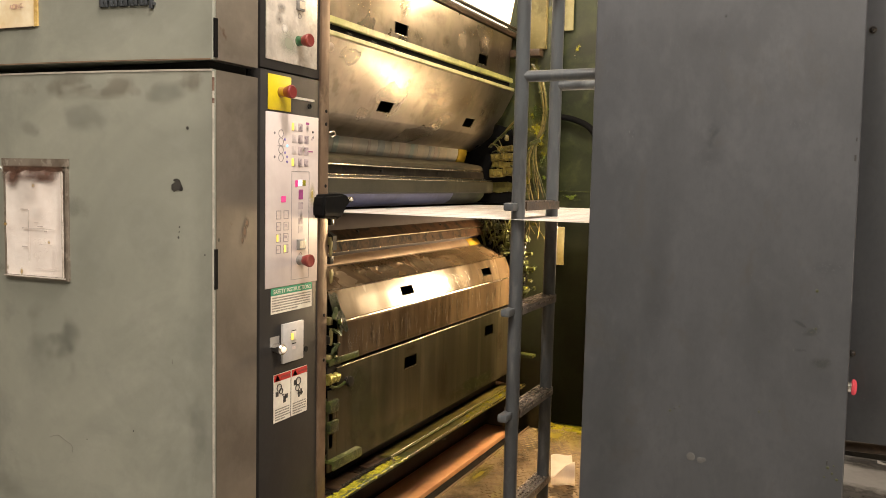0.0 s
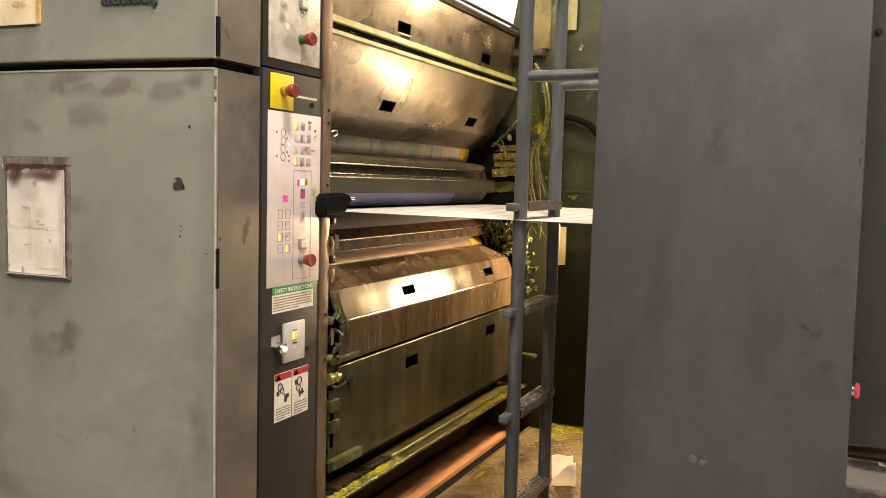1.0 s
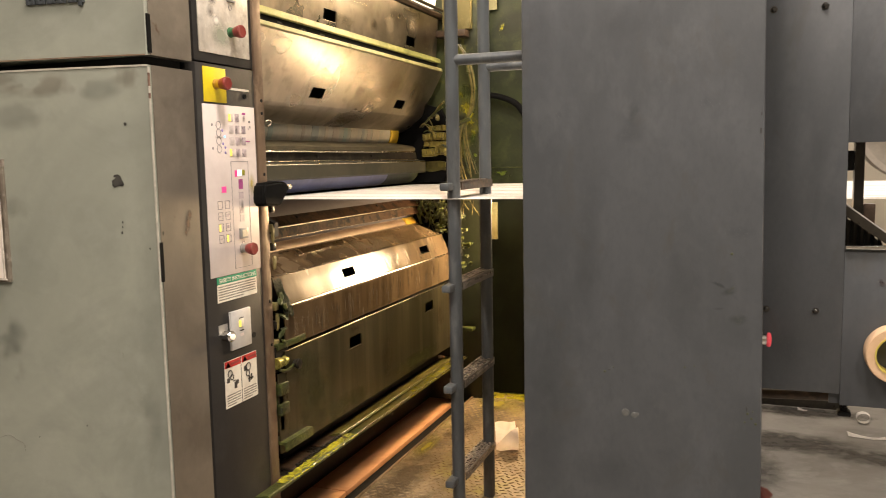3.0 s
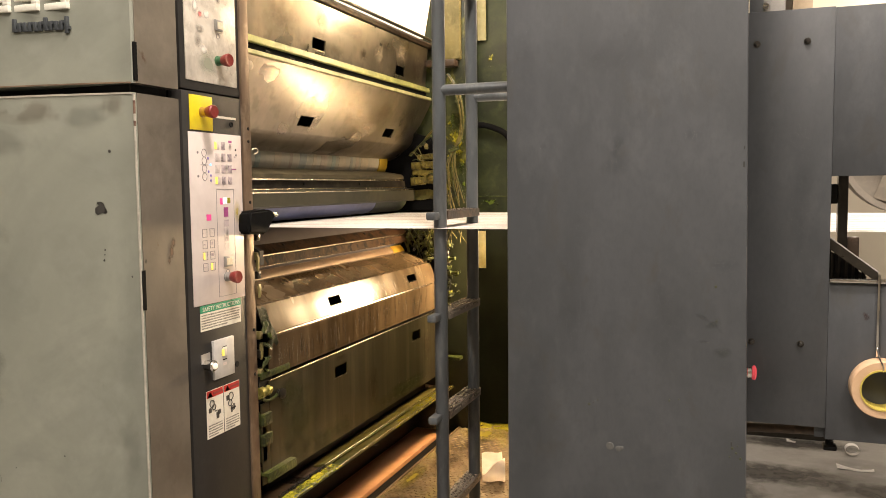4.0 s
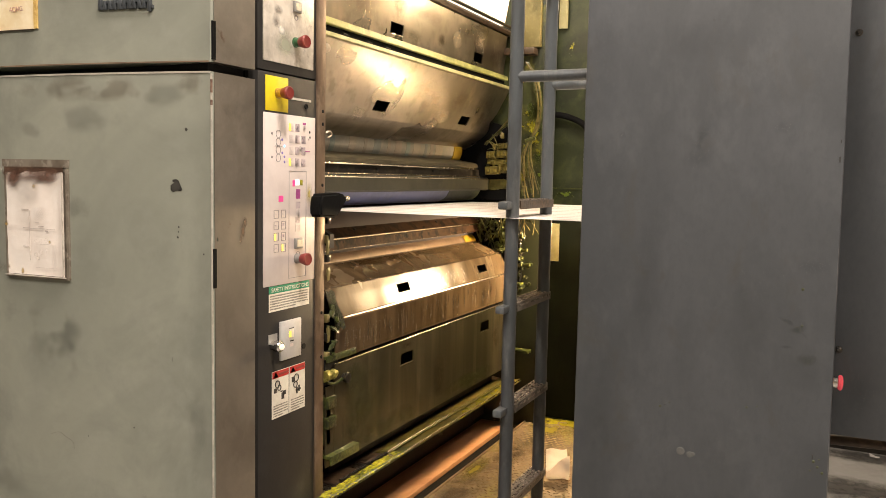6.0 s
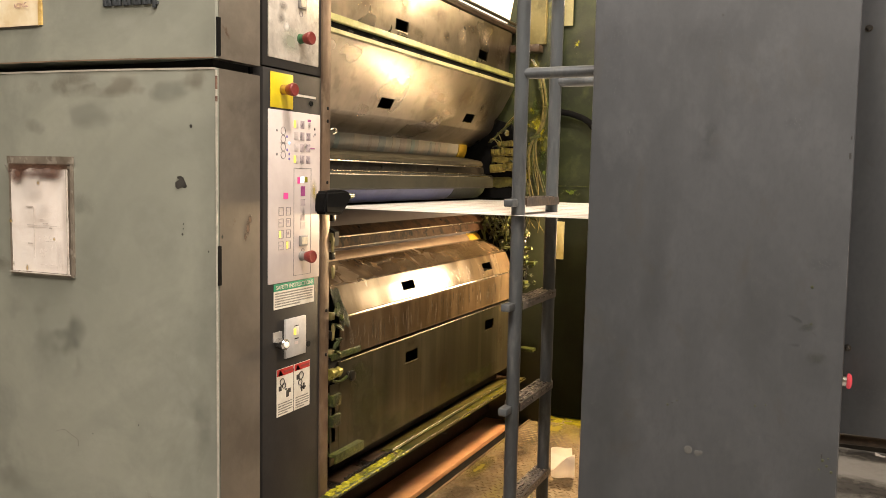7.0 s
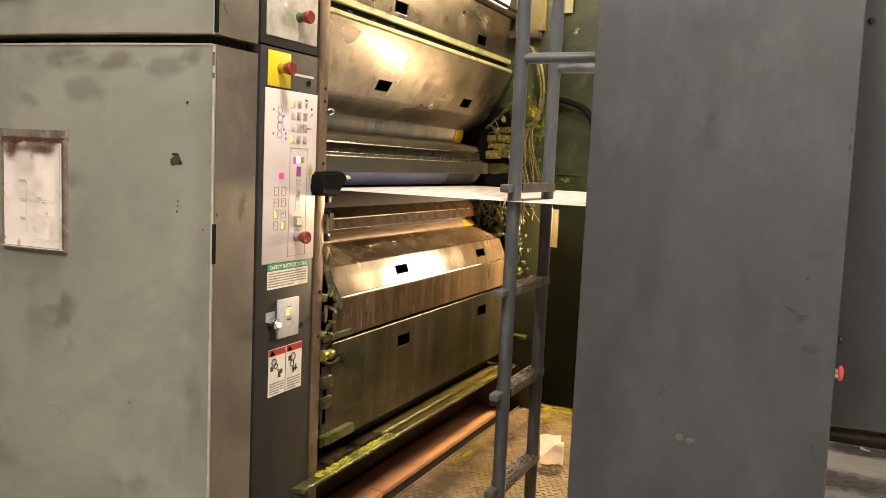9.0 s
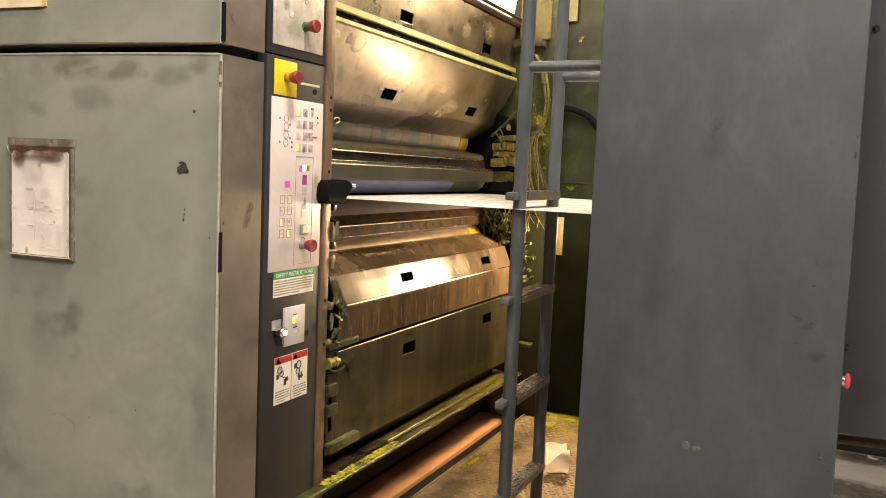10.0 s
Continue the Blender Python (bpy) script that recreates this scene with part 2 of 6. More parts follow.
LED_WHITE = mat("white_indicator", (0.9, 0.9, 0.95), 0.3, 0.0, bump=0.0, emit=(1.0, 0.95, 0.95), strength=1.1, scale=50, amount=0.1)
LED_PINK = mat("pink_indicator", (0.85, 0.08, 0.35), 0.35, 0.0, bump=0.0, emit=(1.0, 0.08, 0.30), strength=0.15, scale=90, amount=0.3)
LED_VIOLET = mat("violet_mark", (0.25, 0.20, 0.55), 0.4, 0.0, bump=0.0, scale=50, amount=0.3)
DISPLAY_LIT = mat("small_lit_display", (0.75, 0.68, 0.52), 0.3, 0.0, bump=0.0, scale=60, amount=0.5)
MAGENTA_SMEAR = mat("magenta_ink_smear", (0.42, 0.08, 0.28), 0.45, 0.0, bump=0.0, scale=60, amount=0.7)
SIGN_WHITE = mat("sign_white", (0.80, 0.77, 0.69), 0.45, 0.0, dark=(0.50, 0.46, 0.38), scale=18, amount=0.4, bump=0.02)
SIGN_GREEN = mat("sign_green", (0.02, 0.28, 0.14), 0.45, 0.0, scale=30, amount=0.4, bump=0.02)
SIGN_RED = mat("sign_red", (0.55, 0.035, 0.03), 0.45, 0.0, scale=30, amount=0.4, bump=0.02)
SIGN_INK = mat("sign_ink", (0.06, 0.055, 0.05), 0.5, 0.0, scale=60, amount=0.4, bump=0.0)
SIGN_TEXT_GREY = mat("faded_print", (0.25, 0.235, 0.21), 0.5, 0.0, scale=60, amount=0.6, bump=0.0)
PAPER = mat("stained_paper", (0.95, 0.89, 0.83), 0.42, 0.0, dark=(0.72, 0.62, 0.55), light=(0.95, 0.91, 0.87), scale=8, amount=0.45, bump=0.08,
            spots=(0.55, 0.38, 0.16), spot_scale=16, spot_low=0.70, spot_soft=0.08, grain=25, grain_amount=0.05)
WEB_PAPER = mat("white_paper_web", (0.82, 0.79, 0.74), 0.5, 0.0, dark=(0.74, 0.70, 0.65), light=(0.88, 0.86, 0.82), scale=2, amount=0.3, bump=0.01)
WEB_BAND = mat("lightly_printed_web_band", (0.66, 0.57, 0.53), 0.5, 0.0, dark=(0.56, 0.46, 0.42), scale=2, amount=0.4, bump=0.01)
POUCH = mat("yellowed_clear_plastic", (0.235, 0.205, 0.165), 0.26, 0.0, dark=(0.10, 0.08, 0.06), light=(0.36, 0.32, 0.265), scale=9, amount=0.8, bump=0.05, coat=0.5)
GRIME_BROWN = mat("brown_grime", (0.075, 0.045, 0.03), 0.4, 0.0, dark=(0.025, 0.016, 0.01), light=(0.18, 0.115, 0.07), scale=20, amount=0.9, bump=0.2)
CHIP = mat("bare_dark_patch", (0.075, 0.072, 0.065), 0.4, 0.3, scale=20, amount=0.5, bump=0.05)
PALE_EDGE = mat("pale_bare_edge", (0.58, 0.55, 0.48), 0.35, 0.3, scale=25, amount=0.5, bump=0.05)
LETTER_WHITE = mat("cream_raised_lettering", (0.82, 0.80, 0.70), 0.4, 0.0, scale=20, amount=0.3, bump=0.03)
LETTER_DARK = mat("slate_raised_lettering", (0.06, 0.068, 0.075), 0.4, 0.0, scale=20, amount=0.4, bump=0.03)
LADDER = mat("blue_grey_ladder_paint", (0.100, 0.113, 0.122), 0.38, 0.1, dark=(0.05, 0.05, 0.052), light=(0.20, 0.205, 0.20), scale=7, amount=0.7, streak=0.3, bump=0.08,
             spots=(0.10, 0.075, 0.05), spot_scale=20, spot_low=0.70)
TREAD = mat("worn_tread_plate", (0.23, 0.20, 0.175), 0.36, 0.4, dark=(0.03, 0.026, 0.022), light=(0.26, 0.22, 0.18), scale=14, amount=0.8, bump=0.1)
FLOOR_PLATE = mat("rusty_diamond_plate", (0.27, 0.195, 0.112), 0.42, 0.1, dark=(0.07, 0.045, 0.022), light=(0.42, 0.33, 0.22), scale=4, amount=0.85, bump=0.15,
                  spots=(0.26, 0.22, 0.04), spot_scale=3.2, spot_low=0.57, spot_soft=0.12)
TREAD_TOP = mat("rubbed_tread_tops", (0.37, 0.285, 0.18), 0.46, 0.15, dark=(0.13, 0.09, 0.045), light=(0.46, 0.37, 0.25), scale=5, amount=0.85, bump=0.05)
TREAD_WORN = mat("worn_rung_bars", (0.46, 0.41, 0.36), 0.28, 0.6, dark=(0.10, 0.08, 0.06), light=(0.60, 0.52, 0.44), scale=22, amount=0.9, bump=0.05)
BROWN_GREEN = mat("brown_green_stained_paint", (0.120, 0.108, 0.028), 0.34, 0.1, dark=(0.034, 0.032, 0.012), light=(0.24, 0.22, 0.05), scale=9, amount=0.9, bump=0.2, grain=120,
                  spots=(0.40, 0.29, 0.03), spot_scale=10, spot_low=0.63, spot_soft=0.08)
ORANGE_BOARD = mat("orange_brown_board", (0.76, 0.40, 0.20), 0.5, 0.0, dark=(0.56, 0.26, 0.12), light=(0.80, 0.47, 0.26), scale=5, amount=0.6, bump=0.08)
CONCRETE = mat("swept_concrete", (0.27, 0.255, 0.23), 0.5, 0.0, dark=(0.13, 0.12, 0.105), light=(0.36, 0.34, 0.31), scale=1.6, amount=0.8, grain=30, bump=0.1,
               spots=(0.2, 0.19, 0.17), spot_scale=9, spot_low=0.66)
WALL_CREAM = mat("cream_hall_wall", (0.66, 0.60, 0.48), 0.6, 0.0, scale=0.8, amount=0.3, bump=0.05, light=(0.72, 0.67, 0.56), dark=(0.55, 0.49, 0.38))
CEILING = mat("pale_hall_ceiling", (0.62, 0.60, 0.56), 0.7, 0.0, scale=0.7, amount=0.3, bump=0.05)
CREAM = mat("cream_painted_strip", (0.52, 0.47, 0.24), 0.45, 0.0, dark=(0.40, 0.33, 0.12), scale=12, amount=0.7, bump=0.06)
CABLE_TAN = mat("grimy_tan_cable", (0.21, 0.17, 0.05), 0.42, 0.0, dark=(0.06, 0.048, 0.016), light=(0.40, 0.33, 0.13), scale=20, amount=0.9, bump=0.1)
CABLE_GREEN = mat("ink_stained_hose", (0.085, 0.10, 0.025), 0.35, 0.0, dark=(0.02, 0.025, 0.01), light=(0.26, 0.25, 0.05), scale=20, amount=0.9, bump=0.1)
TAPE_TAN = mat("masking_tape", (0.66, 0.45, 0.28), 0.6, 0.0, dark=(0.55, 0.36, 0.2), light=(0.75, 0.55, 0.36), scale=20, amount=0.5, bump=0.1)
TAPE_CORE = mat("cardboard_core", (0.62, 0.50, 0.10), 0.5, 0.0, scale=20, amount=0.5, bump=0.05)
LAMP_GLASS = mat("lit_lamp_diffuser", (0.9, 0.85, 0.7), 0.4, 0.0, bump=0.0, emit=(1.0, 0.83, 0.55), strength=7.0, scale=3, amount=0.05)
GLOW_FACE = mat("glowing_panel_face", (0.9, 0.85, 0.7), 0.4, 0.0, bump=0.0, emit=(1.0, 0.86, 0.62), strength=1.6, scale=3, amount=0.05)
HALL_GLASS = mat("lit_hall_diffuser", (0.9, 0.88, 0.82), 0.4, 0.0, bump=0.0, emit=(1.0, 0.92, 0.8), strength=6.0, scale=3, amount=0.05)
GREY_METAL = mat("grey_enamel_metal", (0.36, 0.35, 0.33), 0.45, 0.3, scale=6, amount=0.4, bump=0.05)


# ---- building helpers ----
def mesh_of(bm, name, smooth=False):
    bmesh.ops.recalc_face_normals(bm, faces=bm.faces)
    me = bpy.data.meshes.new(name)
    bm.to_mesh(me)
    bm.free()
    if smooth:
        me.shade_smooth()
        me.set_sharp_from_angle(angle=radians(38))
    return me


def thing(name, bm, material, label, category, group="", kind="", smooth=True):
    ob = new(name, mesh_of(bm, name, smooth))
    ob.data.materials.append(material)
    return tagged(ob, label, category, group, kind)


def holder(name, at, label, category, group="", kind=""):
    ob = new(name)
    ob.location = at
    ob.empty_display_size = 0.05
    return tagged(ob, label, category, group, kind)


def part(name, bm, material, parent, label="", smooth=True):
    ob = new(name, mesh_of(bm, name, smooth))
    ob.data.materials.append(material)
    ob.parent = parent
    if parent.parent is None:
        ob.matrix_parent_inverse = parent.matrix_basis.inverted()
    return tagged(ob, label)


def add_box(bm, x0, x1, y0, y1, z0, z1, bevel=0.0, m=None):
    r = bmesh.ops.create_cube(bm, size=1.0)
    vs = r["verts"]
    for v in vs:
        v.co = Vector(((x0 + x1) / 2 + v.co.x * (x1 - x0), (y0 + y1) / 2 + v.co.y * (y1 - y0), (z0 + z1) / 2 + v.co.z * (z1 - z0)))
    if bevel:
        es = list({e for v in vs for e in v.link_edges})
        out = bmesh.ops.bevel(bm, geom=es, offset=bevel, segments=2, affect="EDGES", profile=0.5)
        vs = list({v for f in out["faces"] for v in f.verts} | {v for v in vs if v.is_valid})
    if m is not None:
        bmesh.ops.transform(bm, matrix=m, verts=[v for v in vs if v.is_valid])
    return bm


def box(x0, x1, y0, y1, z0, z1, bevel=0.0):
    return add_box(bmesh.new(), x0, x1, y0, y1, z0, z1, bevel)


def add_rod(bm, a, b, r, n=16, r2=None):
    a, b = Vector(a), Vector(b)
    d = b - a
    out = bmesh.ops.create_cone(bm, cap_ends=True, cap_tris=False, segments=n, radius1=r, radius2=r if r2 is None else r2, depth=d.length)
    m = Matrix.Translation((a + b) / 2) @ d.to_track_quat("Z", "Y").to_matrix().to_4x4()
    bmesh.ops.transform(bm, matrix=m, verts=out["verts"])
    return bm


def rod(a, b, r, n=16, r2=None):
    return add_rod(bmesh.new(), a, b, r, n, r2)


def turned(a, direction, rings, n=20):
    """A turned body: rings of (distance along the direction, radius), closed at both ends."""
    bm = bmesh.new()
    q = Vector(direction).to_track_quat("Z", "Y").to_matrix()
    loops = []
    for d, r in rings:
        loops.append([bm.verts.new(Vector(a) + q @ Vector((r * math.cos(2 * math.pi * k / n), r * math.sin(2 * math.pi * k / n), d))) for k in range(n)])
    for u, v in zip(loops, loops[1:]):
        for k in range(n):
            bm.faces.new((u[k], u[(k + 1) % n], v[(k + 1) % n], v[k]))
    bm.faces.new(loops[0][::-1])
    bm.faces.new(loops[-1])
    return bm


def prism(profile, y0, y1):
    """An x-z outline drawn out along y."""
    bm = bmesh.new()
    a = [bm.verts.new((x, y0, z)) for x, z in profile]
    b = [bm.verts.new((x, y1, z)) for x, z in profile]
    n = len(profile)
    for k in range(n):
        bm.faces.new((a[k], a[(k + 1) % n], b[(k + 1) % n], b[k]))
    bm.faces.new(a[::-1])
    bm.faces.new(b)
    return bm


def slab(outline, z0, z1):
    """An x-y outline drawn up along z."""
    bm = bmesh.new()
    a = [bm.verts.new((x, y, z0)) for x, y in outline]
    b = [bm.verts.new((x, y, z1)) for x, y in outline]
    n = len(outline)
    for k in range(n):
        bm.faces.new((a[k], a[(k + 1) % n], b[(k + 1) % n], b[k]))
    bm.faces.new(a[::-1])
    bm.faces.new(b)
    return bm


def sheet(profile, ys, holes, thick=0.004):
    """A folded sheet along y: an x-z profile, y stations, and the cells (profile step, y step) that are cut out."""
    bm = bmesh.new()
    g = [[bm.verts.new((x, y, z)) for y in ys] for x, z in profile]
    for i in range(len(profile) - 1):
        for j in range(len(ys) - 1):
            if (i, j) not in holes:
                bm.faces.new((g[i][j], g[i][j + 1], g[i + 1][j + 1], g[i + 1][j]))
    bmesh.ops.recalc_face_normals(bm, faces=bm.faces)
    bmesh.ops.solidify(bm, geom=bm.faces[:] + bm.edges[:] + bm.verts[:], thickness=thick)
    return bm


def tube(points, r, n=8, steps=6):
    """A round hose through the points."""
    pts = [Vector(p) for p in points]
    path = []
    for i in range(len(pts) - 1):
        p0, p1, p2, p3 = pts[max(i - 1, 0)], pts[i], pts[i + 1], pts[min(i + 2, len(pts) - 1)]
        for s in range(steps):
            t = s / steps
            path.append(0.5 * ((2 * p1) + (p2 - p0) * t + (2 * p0 - 5 * p1 + 4 * p2 - p3) * t * t + (3 * p1 - p0 - 3 * p2 + p3) * t ** 3))
    path.append(pts[-1])
    bm = bmesh.new()
    loops = []
    for i, p in enumerate(path):
        d = (path[min(i + 1, len(path) - 1)] - path[max(i - 1, 0)]).normalized()
        q = d.to_track_quat("Z", "Y").to_matrix()
        loops.append([bm.verts.new(p + q @ Vector((r * math.cos(2 * math.pi * k / n), r * math.sin(2 * math.pi * k / n), 0))) for k in range(n)])
    for u, v in zip(loops, loops[1:]):
        for k in range(n):
            bm.faces.new((u[k], u[(k + 1) % n], v[(k + 1) % n], v[k]))
    bm.faces.new(loops[0][::-1])
    bm.faces.new(loops[-1])
    return bm


def lump(at, size, seed, n=2):
    """A crusted, uneven lump: size is its half extent along x, y and z."""
    bm = bmesh.new()
    bmesh.ops.create_icosphere(bm, subdivisions=n, radius=1.0)
    turn = Euler((seed * 1.3, seed * 2.1, seed * 0.7)).to_matrix()
    for v in bm.verts:
        k = 1 + 0.8 * noise.noise(v.co * 1.9 + Vector((seed * 3.1, 0, 0))) + 0.6 * noise.noise(v.co * 4.6 + Vector((0, seed * 2.3, 0)))
        v.co = Vector(at) + turn @ Vector((v.co.x * size[0] * k, v.co.y * size[1] * k, v.co.z * size[2] * k))
    return bm


def lettering(text, size, depth=0.0004):
    """A bmesh of text in its own x-y plane, starting at the origin."""
    cu = bpy.data.curves.new("lettering", "FONT")
    cu.body, cu.size, cu.extrude = text, size, depth
    ob = new("lettering", cu)
    bpy.context.view_layer.update()
    me = bpy.data.meshes.new_from_object(ob.evaluated_get(bpy.context.evaluated_depsgraph_get()))
    bm = bmesh.new()
    bm.from_mesh(me)
    bpy.data.objects.remove(ob)
    bpy.data.curves.remove(cu)
    bpy.data.meshes.remove(me)
    return bm


def soft_stain(name, colour, strength, rough, metal=0.0, ragged=0.0, grain=18.0):
    """A thin film of dirt that fades out towards its rim; ragged: how far the rim is torn into flecks."""
    m = bpy.data.materials.new(name)
    m.use_nodes = True
    nd, ln = m.node_tree.nodes, m.node_tree.links
    b = nd["Principled BSDF"]
    b.inputs["Base Color"].default_value = (*colour, 1)
    b.inputs["Roughness"].default_value, b.inputs["Metallic"].default_value = rough, metal
    tc = nd.new("ShaderNodeTexCoord")
    mp = nd.new("ShaderNodeMapping")
    mp.inputs["Location"].default_value, mp.inputs["Scale"].default_value = (-1, -1, 0), (2, 2, 0)
    gr = nd.new("ShaderNodeTexGradient")
    gr.gradient_type = "SPHERICAL"
    nz = nd.new("ShaderNodeTexNoise")
    nz.inputs["Scale"].default_value, nz.inputs["Detail"].default_value = grain, 5
    mul = nd.new("ShaderNodeMath")
    mul.operation = "MULTIPLY"
    rg = nd.new("ShaderNodeMapRange")
    rg.inputs["From Min"].default_value, rg.inputs["From Max"].default_value, rg.inputs["To Max"].default_value = 0.09, 0.44, strength
    ln.new(tc.outputs["UV"], mp.inputs["Vector"])
    ln.new(mp.outputs[0], gr.inputs["Vector"])
    ln.new(tc.outputs["Object"], nz.inputs["Vector"])
    ln.new(gr.outputs["Fac"], mul.inputs[0])
    if ragged:
        torn = nd.new("ShaderNodeMapRange")
        torn.inputs["From Min"].default_value, torn.inputs["From Max"].default_value = 0.56 - 0.2 * (1 - ragged), 0.68
        ln.new(nz.outputs["Fac"], torn.inputs["Value"])
        ln.new(torn.outputs["Result"], mul.inputs[1])
    else:
        ln.new(nz.outputs["Fac"], mul.inputs[1])
    ln.new(mul.outputs[0], rg.inputs["Value"])
    ln.new(rg.outputs["Result"], b.inputs["Alpha"])
    return m


def stain_grid(at, n=4):
    """A film over a surface: at(u, v) gives its place, u and v from 0 to 1."""
    bm = bmesh.new()
    uv = bm.loops.layers.uv.new("UVMap")
    g = [[bm.verts.new(at(i / n, j / n)) for j in range(n + 1)] for i in range(n + 1)]
    for i in range(n):
        for j in range(n):
            f = bm.faces.new((g[i][j], g[i + 1][j], g[i + 1][j + 1], g[i][j + 1]))
            for lp, (a, b) in zip(f.loops, ((i, j), (i + 1, j), (i + 1, j + 1), (i, j + 1))):
                lp[uv].uv = (a / n, b / n)
    return bm


# ---- the hall ----
thing("floor", box(-12, 12, -8, 10.5, -0.2, 0.0), CONCRETE, "grey swept concrete hall floor", "floor", kind="structure", smooth=False)
thing("ceiling", box(-12, 12, -8, 10.5, 4.6, 4.8), CEILING, "pale painted hall ceiling", "ceiling", kind="structure", smooth=False)
thing("wall_north", box(-12, 12, 9.6, 9.8, 0, 4.6), WALL_CREAM, "cream painted hall wall", "wall", kind="structure", smooth=False)
thing("wall_south", box(-12, 12, -7.2, -7.0, 0, 4.6), WALL_CREAM, "cream painted hall wall", "wall", kind="structure", smooth=False)
thing("wall_west", box(-11.2, -11, -7, 9.6, 0, 4.6), WALL_CREAM, "cream painted hall wall", "wall", kind="structure", smooth=False)
thing("wall_east", box(11, 11.2, -7, 9.6, 0, 4.6), WALL_CREAM, "cream painted hall wall", "wall", kind="structure", smooth=False)
for (lx, ly), long in zip(HALL_LAMPS, HALL_LONG):
    h = holder("hall_lamp", (lx, ly, 4.6), "unseen long white ceiling lamp under the hall ceiling", "lamp", "hall ceiling lamps")
    part("housing", box(lx - 0.16, lx + 0.16, ly - long / 2 - 0.07, ly + long / 2 + 0.07, 4.40, 4.6, 0.01), GREY_METAL, h)
    part("diffuser", box(lx - 0.13, lx + 0.13, ly - long / 2 - 0.03, ly + long / 2 + 0.03, 4.36, 4.398, 0.01), HALL_GLASS, h, "lit white diffuser")


# ---- left press tower: the cabinet end ----
def front_y(x):
    u = -1.61 - x
    return 1.98 - 0.22 * u + 0.13 * u * u


def door_outline():
    r = 0.006
    out = []
    for k in range(25):
        x = -3.0 + k * (1.39 - r) / 24
        out.append((x, front_y(x)))
    for k in range(1, 6):
        a = radians(-90 + 18 * k)
        out.append((-1.61 - r + r * math.cos(a), 1.978 + r + r * math.sin(a)))
    out += [(-1.61, 1.986), (-3.0, 2.06)]
    return out


cab = holder("press_cabinet", (-2.3, 2.1, 0.0), "scuffed grey-green steel end cabinet of a printing press", "cabinet")
part("lower_door", slab(door_outline(), 0.08, 1.770), PAINT_GREEN_GREY, cab, "dented grey-green lower door with rubbed edge")
part("upper_door", slab(door_outline(), 1.792, 2.75), PAINT_GREEN_GREY, cab, "grey-green upper door")
part("door_gap", box(-2.98, -1.635, 1.995, 2.12, 1.75, 1.81), BLACK, cab)
part("lower_side", slab([(-1.70, 1.9865), (-1.6085, 1.9865), (-1.6085, 2.132), (-1.70, 2.132)], 0.08, 1.7695), PAINT_SIDE, cab, "brownish scuffed side sheet")
part("upper_side", slab([(-1.70, 1.9865), (-1.6085, 1.9865), (-1.6085, 2.132), (-1.70, 2.132)], 1.7925, 2.75), PAINT_SIDE, cab, "brownish scuffed side sheet")
part("back_body", box(-3.0, -1.64, 2.133, 2.145, 0.0, 2.75), BLACK, cab)
part("plinth", box(-2.95, -1.66, 2.03, 2.13, 0.0, 0.08), BLACK, cab)
for z0, z1 in ((1.269, 1.362), (1.797, 1.884)):
    part("latch_slot", box(-1.616, -1.6075, 1.9800, 1.9910, z0, z1), BLACK_RUBBER, cab, "narrow black finger slot")


BLOTCH = soft_stain("brown_rust_blotch", (0.13, 0.085, 0.06), 0.8, 0.36, 0.2)
TEAL_DRIP = soft_stain("small_teal_drip", (0.03, 0.055, 0.05), 0.9, 0.4)
for k, (y, z, w, h, m) in enumerate(((2.092, 1.420, 0.020, 0.034, BLOTCH), (2.084, 1.398, 0.020, 0.05, BLOTCH), (2.075, 1.378, 0.014, 0.03, BLOTCH), (1.992, 1.383, 0.010, 0.016, TEAL_DRIP))):
    part("rust_blotch", stain_grid(lambda u, v: (-1.6068 + 0.0002 * k, y + w * (u - 0.5), z + h * (v - 0.5))), m, cab, "brown rust blotch" if m == BLOTCH else "small teal drip", smooth=False)


def on_door(name, x0, x1, z0, z1, proud, material, parent, label="", thick=0.002, round_=0.0):
    """A thin piece that follows the door's bulge."""
    bm = bmesh.new()
    n = 24
    rows = []
    for k in range(n + 1):
        x = x0 + (x1 - x0) * k / n
        y = front_y(x) - proud
        rows.append([bm.verts.new((x, y, z0)), bm.verts.new((x, y, z1)), bm.verts.new((x, y + thick, z1)), bm.verts.new((x, y + thick, z0))])
    for a, b in zip(rows, rows[1:]):
        for i in range(4):
            bm.faces.new((a[i], a[(i + 1) % 4], b[(i + 1) % 4], b[i]))
    bm.faces.new(rows[0][::-1])
    bm.faces.new(rows[-1])
    return part(name, bm, material, parent, label)


# the maker's mark as plain shapes
for x in (-2.051, -1.976, -1.901, -1.826):
    bm = bmesh.new()
    for z0, z1, a, b in ((1.962, 1.978, 0.0, 0.069), (1.985, 1.999, 0.0, 0.069), (2.006, 2.022, 0.0, 0.069), (1.977, 1.986, 0.052, 0.069), (1.998, 2.007, 0.0, 0.017)):
        add_box(bm, x + a, x + b, front_y(x + 0.035) - 0.005, front_y(x + 0.035) + 0.012, z0, z1, 0.002)
    part("mark_block", bm, LETTER_WHITE, cab, "cream raised block of the maker's mark")
bm = bmesh.new()
for k in range(11):
    x = -1.903 + k * 0.0134
    h = 0.030 if k in (0, 6, 10) else 0.021
    add_box(bm, x, x + 0.0092, front_y(x) - 0.005, front_y(x) + 0.002, 1.916 - (0.008 if k == 10 else 0), 1.916 + h, 0.001)
    add_box(bm, x, x + 0.0142, front_y(x) - 0.004, front_y(x) + 0.002, 1.916 + (0.014 if k % 2 else 0.0), 1.923 + (0.014 if k % 2 else 0.0))
part("mark_script", bm, LETTER_DARK, cab, "dark slate raised mark")

